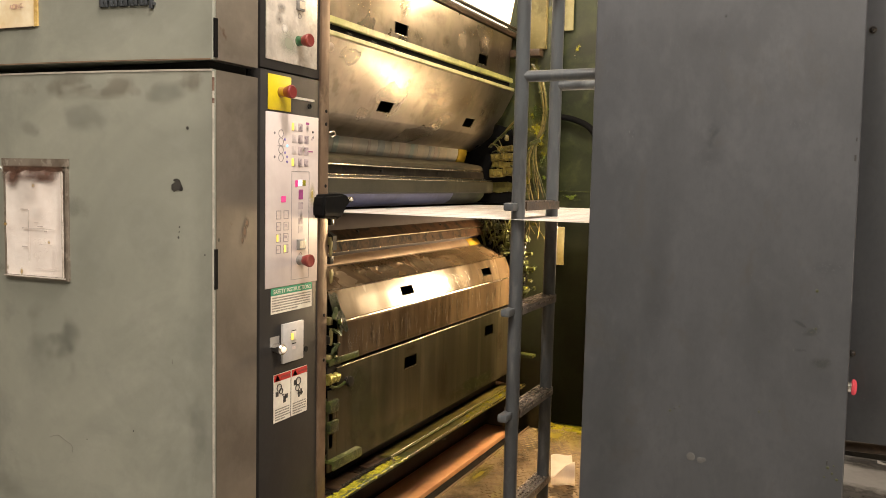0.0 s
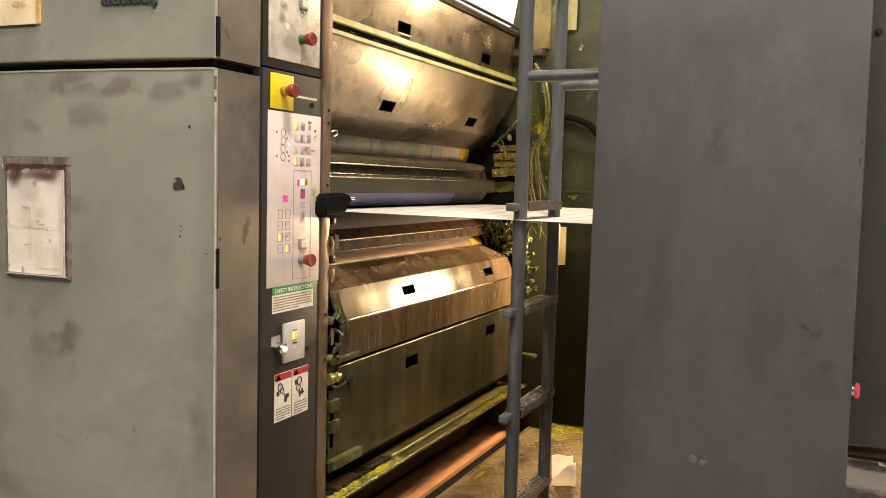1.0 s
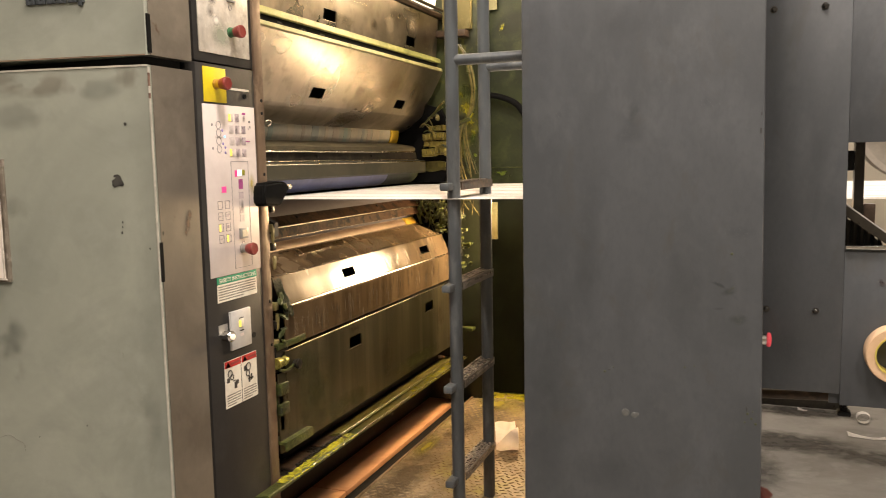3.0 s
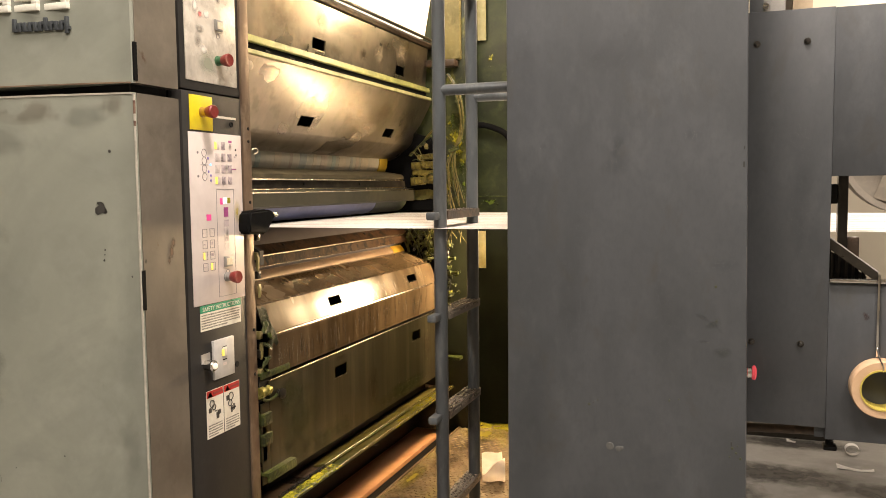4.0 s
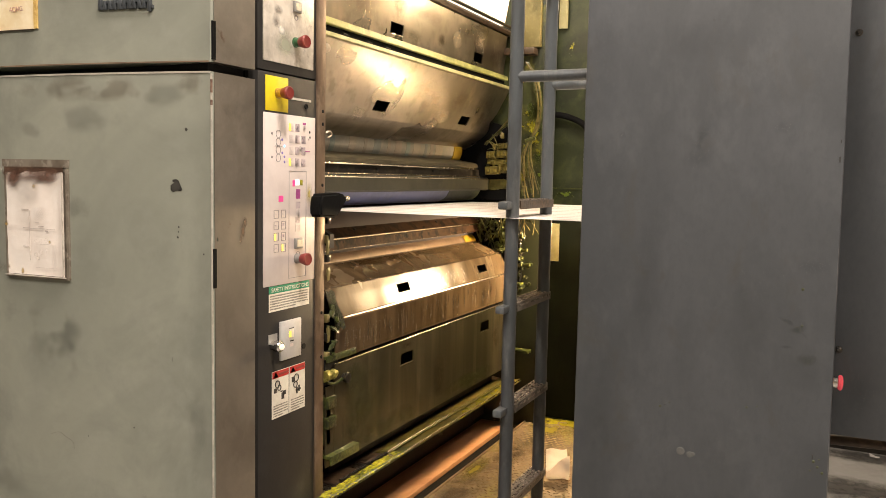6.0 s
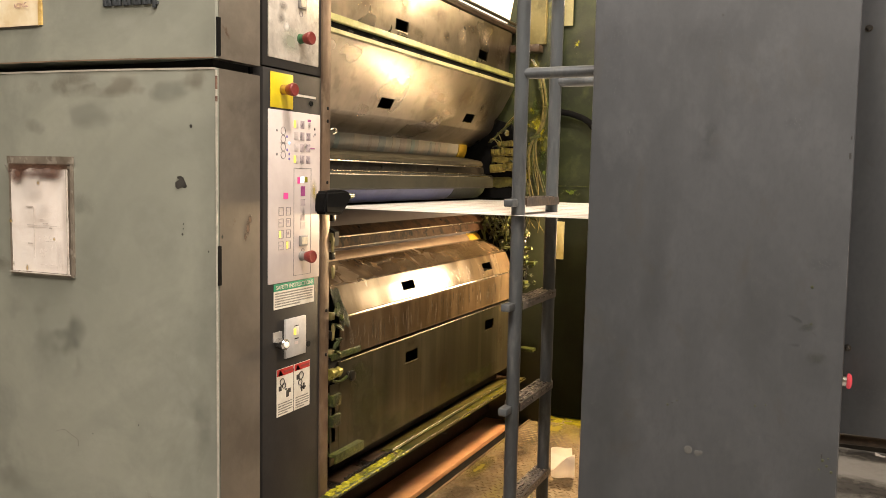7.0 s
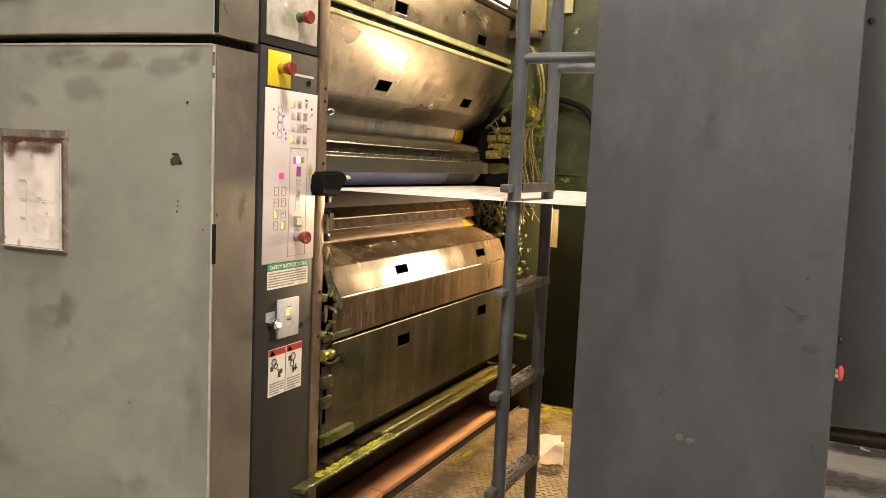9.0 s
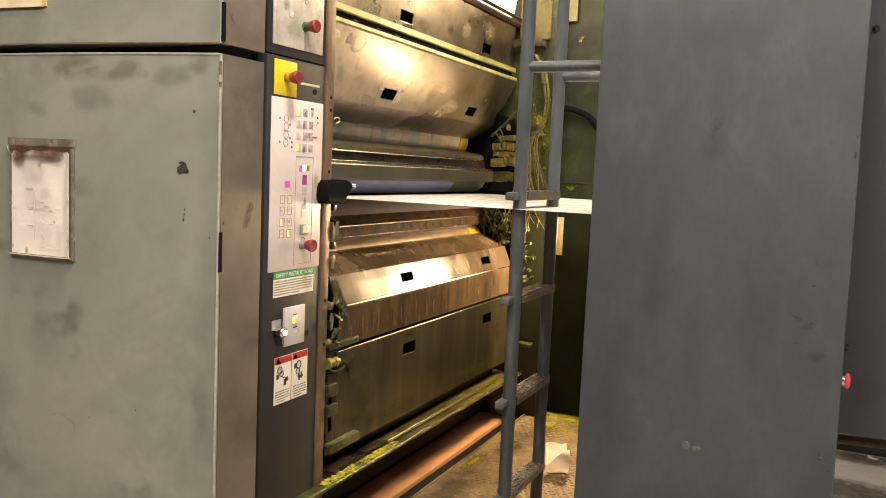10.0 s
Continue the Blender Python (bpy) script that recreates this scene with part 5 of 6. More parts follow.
for k in range(80):
    u = random.random()
    x, z = -1.785 + 0.19 * u, 1.375 - 0.04 * u - (0.06 + 0.10 * u) * random.random()
    sx = 0.006 + 0.013 * random.random()
    part("ink_lump", lump((x, 3.885 + 0.03 * random.random(), z), (sx * 0.5, 0.008, 0.008 + 0.016 * random.random()), k + 61.0), (GREEN_DARK, GREEN_GRIME, DARK_STEEL, GREEN_DARK, CRUST_GREEN, GREEN_GRIME)[k % 6], hoses, smooth=False)
for k in range(9):
    x = -1.60 + 0.012 * k
    part("thin_wire", tube([(x, 3.90, 1.44), (x + 0.015 * random.random(), 3.89, 1.40), (x + 0.05 * random.random() - 0.01, 3.88, 1.36), (x + 0.08 * random.random() - 0.02, 3.89, 1.33 - 0.05 * random.random())], 0.0014, 5, 4), CABLE_TAN, hoses)

# fittings at the near end of the lower covers
fit = holder("ink_fittings", (-1.62, 2.48, 0.7), "green ink-crusted brackets and brass fittings beside the covers", "fittings")
part("bracket_plate", box(-1.655, -1.60, 2.445, 2.60, 1.008, 1.016, 0.002), GREEN_GRIME, fit)
part("bracket_lip", box(-1.604, -1.598, 2.445, 2.60, 0.998, 1.017, 0.001), GREEN_GRIME, fit)
bm = bmesh.new()
edge = [(0.0, 0.0), (0.012, 0.008), (0.030, 0.002), (0.044, 0.010), (0.040, 0.045), (0.052, 0.085), (0.047, 0.112), (0.030, 0.118), (0.022, 0.106), (0.004, 0.120), (-0.006, 0.07)]
ring = [bm.verts.new((c3(1.205 - d)[0] + 0.010, 2.476 + a, 1.205 - d)) for a, d in edge]
bm.faces.new(ring)
bmesh.ops.solidify(bm, geom=bm.faces[:] + bm.edges[:] + bm.verts[:], thickness=0.005)
part("crusted_plate", bm, mat("crusted_dark_green_plate", (0.010, 0.014, 0.004), 0.4, 0.0, dark=(0.004, 0.005, 0.003), light=(0.055, 0.075, 0.012), scale=30, amount=0.95, bump=0.5, spec=0.12), fit, "ragged dark green ink-crusted plate", smooth=False)
for k, (y, z, a, b) in enumerate(((2.474, 1.095, 0.014, 0.020), (2.488, 1.12, 0.010, 0.012), (2.470, 1.15, 0.008, 0.022), (2.482, 1.055, 0.010, 0.010), (2.466, 1.045, 0.008, 0.016), (2.476, 1.02, 0.012, 0.008))):
    part("ink_lump", lump((-1.598, y, z), (0.005, a, b), k + 5.0), GREEN_GRIME if k % 2 else GREEN_DARK, fit, smooth=False)
for y, z0, z1 in ((2.458, 1.055, 1.105), (2.452, 1.31, 1.36), (2.456, 1.235, 1.275)):
    part("torn_tag", prism([(-1.606, z0), (-1.603, z0 + 0.004), (-1.600, z1 - 0.01), (-1.603, z1), (-1.608, z1 - 0.006)], y - 0.006, y + 0.004), POST_TAN, fit, "torn tan tag")
part("brass_fitting", turned((-1.61, 2.445, 0.957), (0, 1, 0), [(0, 0.017), (0.02, 0.017), (0.022, 0.013), (0.034, 0.013), (0.036, 0.016), (0.048, 0.016), (0.05, 0.010), (0.062, 0.010)], 18), mat("ink_stained_brass", (0.34, 0.30, 0.07), 0.3, 0.5, dark=(0.10, 0.10, 0.02), light=(0.62, 0.58, 0.22), scale=30, amount=0.8, bump=0.1), fit, "ink-stained brass hose fitting")
part("elbow", tube([(-1.605, 2.455, 0.938), (-1.598, 2.48, 0.930), (-1.596, 2.51, 0.934), (-1.600, 2.53, 0.938)], 0.0045, 8, 5), GREEN_GRIME, fit)
part("dark_recess", box(-1.640, -1.6095, 2.447, 2.515, 0.93, 1.005), BLACK, fit)
part("cover_knob", turned((-1.602, 2.535, 0.938), (1, 0, 0), [(0, 0.012), (0.008, 0.012), (0.012, 0.016), (0.02, 0.015), (0.022, 0.008)], 18), DARK_STEEL, fit, "dark round knob")
for z in (0.86, 0.80):
    part("bracket", box(-1.63, -1.595, 2.445, 2.492, z, z + 0.035, 0.003), GREEN_GRIME, fit)
    part("bracket_arm", box(-1.625, -1.605, 2.45, 2.475, z - 0.05, z, 0.003), GREEN_DARK, fit)
part("skirt", box(-1.6085, -1.6050, 2.447, 2.4915, 0.684, 0.925), STEEL_STREAK, fit, "stained steel skirt")
part("lower_bracket", box(-1.64, -1.585, 2.445, 2.60, 0.712, 0.722, 0.002), GREEN_GRIME, fit)
part("lower_bracket_lip", box(-1.589, -1.583, 2.445, 2.60, 0.695, 0.722, 0.001), GREEN_GRIME, fit)
for k in range(6):
    z = 1.43 - 0.055 * k - 0.12 * (k > 2)
    part("cover_latch", box(-1.632, -1.604, 2.448, 2.466, z - 0.03, z - 0.008, 0.002), POST_TAN if k % 2 else DARK_STEEL, fit)
part("cover_latch", prism([(-1.64, 1.39), (-1.60, 1.37), (-1.60, 1.33), (-1.64, 1.35)], 2.455, 2.475), BLACK, fit)
part("wire_loop", tube([(-1.61, 2.445, 1.658), (-1.603, 2.456, 1.662), (-1.600, 2.460, 1.652), (-1.606, 2.450, 1.645)], 0.0022, 6, 5), COLLAR_DULL, fit)

# trough and base under the covers
trough = holder("drip_trough", (-1.6, 3.2, 0.4), "oily ink-crusted drip trough along the foot of the press", "trough")
part("trough_floor", prism([(-1.80, 0.625), (-1.588, 0.606), (-1.588, 0.598), (-1.80, 0.598)], 2.447, 3.98), GRIME_BROWN, trough, "brown crusted trough floor")
RAIL = [(-1.602, 0.604), (-1.558, 0.609), (-1.555, 0.611), (-1.555, 0.619), (-1.560, 0.6215), (-1.602, 0.613)]
part("trough_rail", prism(RAIL, 2.30, 2.90), GREEN_GRIME, trough, "green and yellow crusted rail")
part("trough_rail", prism(RAIL, 2.903, 3.98), BROWN_GREEN, trough, "brown-green stained rail")
part("trough_flap", prism([(-1.668, 0.612), (-1.602, 0.632), (-1.594, 0.630), (-1.593, 0.622), (-1.602, 0.623), (-1.668, 0.604)], 2.80, 3.93), BROWN_GREEN, trough, "stained drip flap")
part("flap_edge", rod((-1.594, 2.80, 0.6305), (-1.594, 3.93, 0.6305), 0.0016, 6), STEEL_EDGE, trough)
part("rail_edge", rod((-1.556, 2.80, 0.620), (-1.556, 3.98, 0.620), 0.002, 8), STEEL_EDGE, trough)
part("base_beam", prism([(-2.3, 0.0), (-1.785, 0.0), (-1.785, 0.42), (-1.735, 0.43), (-1.735, 0.592), (-2.3, 0.592)], 2.15, 3.98), BLACK, trough, "black base beam")
part("ink_stain", box(-1.5542, -1.5535, 3.30, 3.34, 0.612, 0.618), YELLOW_GRIME, trough)
for y0, y1 in ((2.50, 2.64), (2.70, 2.86), (3.35, 3.5)):
    part("trough_plate", box(-1.66, -1.60, y0, y1, 0.611, 0.619, 0.002), BROWN_STEEL, trough)
bm = bmesh.new()
for k in range(1100):
    near = random.random() < 0.86
    y = 2.40 + 0.44 * random.random() if near else 3.35 + 0.6 * random.random()
    x = -1.574 + 0.040 * (random.random() - 0.5)
    s = 0.0012 + 0.0042 * random.random() ** 2
    r = bmesh.ops.create_icosphere(bm, subdivisions=1, radius=s)
    bmesh.ops.transform(bm, matrix=Matrix.Translation((x, y, 0.619)) @ Matrix.Rotation(6.3 * random.random(), 4, "Z") @ Matrix.Diagonal((1.0, 1.9, 0.55, 1)), verts=r["verts"])
tagged(part("ink_crust", bm, YELLOW_GRIME, trough, "lumpy dried yellow ink"), kind="stuff")
bm = bmesh.new()
for k in range(260):
    y = 2.46 + 0.36 * random.random() ** 1.3
    x = -1.60 - 0.05 * random.random()
    s = 0.002 + 0.006 * random.random()
    r = bmesh.ops.create_icosphere(bm, subdivisions=1, radius=s)
    bmesh.ops.transform(bm, matrix=Matrix.Translation((x, y, 0.612)) @ Matrix.Diagonal((1.2, 1.5, 0.6, 1)), verts=r["verts"])
for k in range(220):
    y = 2.52 + 0.30 * random.random()
    r = bmesh.ops.create_icosphere(bm, subdivisions=1, radius=0.0015 + 0.003 * random.random())
    bmesh.ops.transform(bm, matrix=Matrix.Translation((-1.603 + 0.006 * random.random(), y, 0.622 + 0.004 * random.random())), verts=r["verts"])
tagged(part("oily_crust", bm, DARK_STEEL, trough, "glistening oily crumbs"), kind="stuff")
part("stray_rod", rod((-1.590, 3.10, 0.603), (-1.562, 3.15, 0.594), 0.003, 8), DARK_STEEL, trough)

# ---- aisle platform ----
FZ = 0.42
for y0, y1 in ((2.1, 2.905), (2.911, 4.06)):
    thing("orange_board", box(-1.779, -1.640, y0, y1, FZ - 0.06, FZ - 0.04, 0.002), ORANGE_BOARD, "orange-brown fibre board laid along the press foot", "board", "orange boards")
thing("board_bed", box(-1.784, -1.46, 2.1, 4.10, 0.0, FZ - 0.062), BLACK, "dark frame under the boards", "platform frame", kind="structure", smooth=False)
plat = thing("platform", box(-1.53, -0.55, 2.45, 4.10, FZ - 0.012, FZ), FLOOR_PLATE, "rusty diamond-tread steel platform between the towers", "platform", kind="structure", smooth=False)
part("platform_edge", box(-1.536, -1.5285, 2.45, 4.10, FZ - 0.03, FZ + 0.006), FLOOR_PLATE, plat)
verts, faces = [], []
ny = 0
y = 2.5
while y < 4.09:
    x = -1.52 + (0.013 if ny % 2 else 0.0)
    nx = 0
    while x < -0.78:
        a = radians(35 if (nx + ny) % 2 else -35)
        ca, sa = math.cos(a), math.sin(a)
        base = len(verts)
        for u, v, z in ((-0.0115, 0, 0), (0, -0.0032, 0), (0.0115, 0, 0), (0, 0.0032, 0), (-0.007, 0, 0.0028), (0.007, 0, 0.0028)):
            verts.append((x + u * ca - v * sa, y + u * sa + v * ca, FZ + z))
        faces += [(base, base + 1, base + 4), (base + 1, base + 5, base + 4), (base + 1, base + 2, base + 5), (base + 2, base + 3, base + 5), (base + 3, base + 4, base + 5), (base + 3, base, base + 4)]
        x += 0.026
        nx += 1
    y += 0.0235
    ny += 1
me = bpy.data.meshes.new("tread_pattern")
me.from_pydata(verts, [], faces)
me.materials.append(TREAD_TOP)
ob = new("tread_pattern", me)
ob.parent = plat
tagged(ob, kind="stuff")

# a torn sheet lying on the platform, its near end rolled up
bm = bmesh.new()
g = []
ax, ay = 0.31, -0.951
for i in range(25):
    row = []
    for j in range(7):
        d, v = 0.53 * i / 24, j / 6
        z = 0.010 + 0.004 * math.sin(6 * v + 9 * d)
        bend, r = 0.33 + 0.02 * v, 0.022 + 0.026 * v
        if d > bend:
            a = min((d - bend) / r, 1.2 + 1.9 * v)
            d, z = bend + r * math.sin(a), z + r * (1 - math.cos(a)) + 0.016 * (1 - v) * a
        row.append(bm.verts.new((-1.316 + ax * d + 0.074 * v, 3.641 + ay * d + 0.047 * v, FZ + z)))
    g.append(row)
for i in range(24):
    for j in range(6):
        if not (j == 0 and 12 <= i <= 14):
            bm.faces.new((g[i][j], g[i + 1][j], g[i + 1][j + 1], g[i][j + 1]))
bmesh.ops.solidify(bm, geom=bm.faces[:] + bm.edges[:] + bm.verts[:], thickness=0.0008)
thing("paper_scrap", bm, PAPER, "cream torn paper sheet curling on the tread-plate platform", "paper")

# rear wall of the aisle
rear = thing("wall_aisle_rear", box(-2.7, -0.62, 4.10, 4.16, 0.3, 2.9), GREEN_DARK, "dark green ink-stained rear guard of the aisle", "wall", kind="structure", smooth=False)
part("seam_strip", box(-1.55, -0.62, 4.094, 4.0995, 1.497, 1.503), GREEN_GRIME, rear)
# near-black green panel makes the rear guard darker below web height
part("lower_panel", box(-1.55, -0.62, 4.088, 4.0995, 0.43, 1.40), mat("very_dark_green_panel", (0.013, 0.016, 0.009), 0.6, 0.0, spec=0.1, scale=4, amount=0.9, bump=0.05), rear)
bm = bmesh.new()
for k in range(160):
    s = 0.006 + 0.014 * random.random()
    r = bmesh.ops.create_icosphere(bm, subdivisions=1, radius=s)
    bmesh.ops.transform(bm, matrix=Matrix.Translation((-1.53 + 0.85 * random.random(), 4.085 - 0.10 * random.random() ** 2, 0.421)) @ Matrix.Diagonal((2.2, 1.2, 0.25, 1)), verts=r["verts"])
tagged(part("ink_splash", bm, YELLOW_GRIME, rear, "yellow crust along the foot"), kind="stuff")
for z0, z1, x0, x1 in ((1.165, 1.338, -1.466, -1.428), (2.215, 2.50, -1.460, -1.420)):
    thing("cream_plate", box(x0, x1, 4.078, 4.0865, z0, z1, 0.001), CREAM, "narrow cream plate on the rear guard", "plate", "cream plates")
thing("black_hose", tube([(-1.60, 4.06, 1.815), (-1.53, 4.06, 1.832), (-1.463, 4.06, 1.832), (-1.39, 4.06, 1.817), (-1.315, 4.06, 1.775), (-1.26, 4.06, 1.67), (-1.25, 4.06, 1.55)], 0.0142, 10, 6), BLACK_RUBBER,
      "thick black hose arching along the rear guard", "hose")

# lamps of the aisle, and the glowing panel over the covers
work = holder("work_lamp", (-1.14, 4.06, 1.16), "square warm work lamp on the rear guard", "lamp")
part("housing", box(-1.245, -1.035, 4.035, 4.086, 1.16, 1.475, 0.004), GREY_METAL, work)
part("diffuser", box(-1.235, -1.045, 4.024, 4.034, 1.175, 1.46, 0.003), LAMP_GLASS, work, "lit warm diffuser")
upper_work = holder("work_lamp", (-1.14, 4.06, 2.2), "square warm work lamp on the rear guard", "lamp", "work lamps")
part("housing", box(-1.245, -1.035, 4.035, 4.086, 2.20, 2.515, 0.004), GREY_METAL, upper_work)
part("diffuser", box(-1.235, -1.045, 4.024, 4.034, 2.215, 2.50, 0.003), LAMP_GLASS, upper_work, "lit warm diffuser")
tagged(work, group="work lamps")
# panel over the covers: its reflection of a lamp is made by emission
strip = holder("strip_lamp", (-1.62, 3.2, 2.3), "long panel above the press covers, made to glow for its reflection", "lamp")
part("lower_rail", prism([(-1.70, 2.174), (-1.646, 2.174), (-1.636, 2.184), (-1.646, 2.196), (-1.70, 2.196)], 2.47, 4.02), BROWN_STEEL, strip, "brown rail below the glowing panel")
part("upper_rail", rod((-1.640, 2.47, 2.207), (-1.640, 4.02, 2.207), 0.007, 10), DARK_STEEL, strip)
part("diffuser", prism([(-1.69, 2.214), (-1.665, 2.214), (-1.60, 2.56), (-1.69, 2.56)], 2.47, 3.93), GLOW_FACE, strip, "warm glowing face in place of reflected lamp light")
part("housing", box(-1.75, -1.692, 2.47, 4.0, 2.2, 2.60), GREY_METAL, strip)

# ---- ladder ----
lad = holder("ladder", (-1.12, 2.8, FZ), "blue-grey steel ladder with tread-plate rungs in the aisle", "ladder")
LX, LA, LB = -1.12, 2.648, 2.944
for y in (LA, LB):
    part("rail", rod((LX, y, FZ), (LX, y, 2.9), 0.0190, 20), LADDER, lad)


def rung(z):
    bm = bmesh.new()
    add_box(bm, LX - 0.030, LX + 0.019, 2.664, LB + 0.016, z - 0.003, z, 0.0008)
    add_box(bm, LX + 0.016, LX + 0.019, 2.664, LB + 0.016, z - 0.024, z - 0.003)
    add_box(bm, LX - 0.030, LX - 0.027, 2.664, LB + 0.016, z - 0.024, z - 0.003)
    r = part("rung", bm, TREAD if z < 1.3 else BROWN_STEEL, lad, "worn tread-plate rung", smooth=False)
    bm = bmesh.new()
    for k in range(25):
        y = 2.672 + k * 0.0115
        for x, s in ((LX - 0.022, 1), (LX - 0.006, -1), (LX + 0.010, 1)):
            add_box(bm, -0.0058, 0.0058, -0.0018, 0.0018, 0, 0.0024, m=Matrix.Translation((x, y, z)) @ Matrix.Rotation(radians(40 * s * (1 if k % 2 else -1)), 4, "Z"))
        if z < 1.3:
            add_box(bm, LX + 0.0185, LX + 0.0198, y - 0.0022, y + 0.0022, z - 0.012, z - 0.006)
    part("tread_pattern", bm, TREAD_WORN, r, "bright rubbed tread bars", smooth=False)
    part("rung_end", box(LX - 0.022, LX + 0.006, 2.588, 2.650, z - 0.024, z - 0.002, 0.005), LADDER, r, "pale painted rung end")
    part("weld", lump((LX - 0.004, 2.634, z - 0.012), (0.010, 0.010, 0.012), 7 * z), LADDER, r)


for z in (0.608, 0.892, 1.187, 1.478, 2.16, 2.45):
    rung(z)
for y, z in ((LA, 1.820), (LB, 1.830)):
    part("stand_off", rod((LX, y, z), (-0.60, y, z), 0.0155, 18), LADDER, lad, "round stand-off tube")

# ---- right press tower: grey cabinet and guards ----
GL, GR, GF, GB = -0.762, -0.3005, 2.08, 2.395


def cabinet_edge(z):
    """The cabinet stands a little out of plumb: its outer edge at height z."""
    return GR + 0.0122 * (1.6 - z)


grey = holder("grey_cabinet", (-0.53, 2.2, 0.0), "tall dark grey painted steel cabinet with scuffs and stains", "cabinet")
bm = box(GL, GR, GF, GB, 0.0, 2.75, 0.004)
for v in bm.verts:
    if v.co.x > -0.5:
        v.co.x += cabinet_edge(v.co.z) - GR
part("cabinet_body", bm, PAINT_DARK, grey)
for x, z, s in ((-0.550, 1.026, 0.008), (-0.533, 1.022, 0.006), (-0.527, 1.024, 0.004)):
    part("pale_mark", turned((x, GF + 0.0005, z), (0, -1, 0), [(0, s), (0.0012, s * 0.9), (0.0014, s * 0.3)], 14), mat("pale_rubbed_spot", (0.118, 0.118, 0.114), 0.5, scale=40, amount=0.4), grey, "pale rubbed spot")
for x, z, w, h in ((-0.528, 1.833, 0.003, 0.003), (-0.3075, 1.612, 0.002, 0.006), (-0.322, 1.05, 0.002, 0.008), (-0.585, 1.112, 0.003, 0.002), (-0.3085, 1.579, 0.003, 0.01)):
    part("dark_nick", box(x, x + w, GF - 0.0008, GF + 0.001, z, z + h), mat("dark_scuff", (0.045, 0.045, 0.043), 0.5, scale=60, amount=0.3, bump=0.0), grey)
FLECK = mat("green_ink_fleck", (0.066, 0.074, 0.034), 0.6, bump=0.0)
for x, z, q in ((-0.353, 1.354, 0.0030), (-0.351, 1.288, 0.0022), (-0.319, 1.045, 0.0030), (-0.312, 1.036, 0.0024), (-0.304, 1.026, 0.0028), (-0.324, 1.028, 0.0018), (-0.310, 1.050, 0.0016), (-0.592, 1.108, 0.0026), (-0.575, 1.118, 0.0016), (-0.436, 1.128, 0.0022), (-0.418, 1.132, 0.0016)):
    part("ink_fleck", turned((x, GF + 0.0004, z), (0, -1, 0), [(0, q), (0.0010, q * 0.8), (0.0013, q * 0.3)], 9), FLECK, grey)
EDGE_WEAR = mat("rubbed_grey_corner", (0.17, 0.165, 0.16), 0.45, scale=60, amount=0.6, bump=0.0)
EDGE_GRIME = mat("grimy_corner", (0.05, 0.05, 0.048), 0.5, scale=60, amount=0.4, bump=0.0)
for z0, z1, shade in ((1.335, 1.43, EDGE_WEAR), (1.255, 1.315, EDGE_GRIME), (0.93, 1.10, EDGE_WEAR)):
    part("worn_edge", rod((cabinet_edge(z0) - 0.0020, GF + 0.0014, z0), (cabinet_edge(z1) - 0.0020, GF + 0.0014, z1), 0.0007, 6), shade, grey)
bx, by, bz = cabinet_edge(1.133), 2.355, 1.133
btn = part("stop_button", turned((bx - 0.006, by, bz), (1, 0, 0), [(0, 0.0135), (0.0085, 0.0135), (0.0095, 0.0125), (0.019, 0.0122), (0.020, 0.0110)], 20), CHROME, grey, "red lit button on a chrome collar")
part("button_head", turned((bx + 0.012, by, bz), (1, 0, 0), [(0, 0.012), (0.002, 0.0155), (0.006, 0.0160), (0.009, 0.0130), (0.0105, 0.006)], 24), RED_BRIGHT, btn, "bright red head")

SCREW = mat("dull_screw_steel", (0.16, 0.155, 0.15), 0.22, 0.9, scale=40, amount=0.5, bump=0.02)
guard = holder("press_guard", (-0.2, 2.41, 1.01), "dark grey bolted guard panel beside the cabinet", "panel", "guard panels")
part("panel_sheet", box(-0.312, -0.1293, 2.400, 2.412, 1.010, 1.920, 0.0006), PAINT_DARK, guard)
for x in (-0.284, -0.183):
    for z in (1.851, 1.194):
        sc = part("screw", turned((x, 2.401, z), (0, -1, 0), [(0, 0.0075), (0.002, 0.0075), (0.002, 0.0058), (0.006, 0.0056), (0.0085, 0.003)], 14), SCREW, guard, "domed chrome screw")
part("frame_tube", rod((-0.32, 2.435, 0.986), (-0.128, 2.435, 0.994), 0.0105, 14), BROWN_STEEL, guard, "rusty brown tube below the panel")
part("tube_elbow", tube([(-0.130, 2.435, 0.994), (-0.120, 2.435, 0.990), (-0.117, 2.435, 0.978), (-0.117, 2.435, 0.962)], 0.009, 10, 5), BLACK, guard)
part("rubber_foot", box(-0.130, -0.102, 2.423, 2.449, 0.952, 0.964, 0.003), BLACK, guard)

side = holder("window_guard", (0.3, 2.41, 0.98), "dark grey guard panel with a cut-out for the paper web", "panel", "guard panels")
part("upper_sheet", box(-0.1288, 1.2, 2.400, 2.412, 1.562, 1.918, 0.0006), PAINT_DARK, side)
part("lower_sheet", box(-0.1288, 1.2, 2.400, 2.412, 0.985, 1.332, 0.0006), PAINT_DARK, side)
part("sill_edge", box(-0.1285, -0.037, 2.392, 2.414, 1.333, 1.341, 0.002), CHROME, side, "bright metal sill edge")
part("sill_edge", box(-0.030, 1.2, 2.392, 2.414, 1.333, 1.342, 0.002), CHROME, side, "bright metal sill edge")
part("post_edge", box(-0.036, -0.031, 2.390, 2.399, 1.176, 1.352, 0.001), CHROME, side, "bright vertical edge")
part("end_sheet", box(1.2, 1.25, 2.400, 2.412, 0.985, 1.918, 0.0015), PAINT_DARK, side)
part("inner_post", box(-0.105, -0.085, 2.50, 2.53, 0.985, 1.90), DARK_STEEL, side)

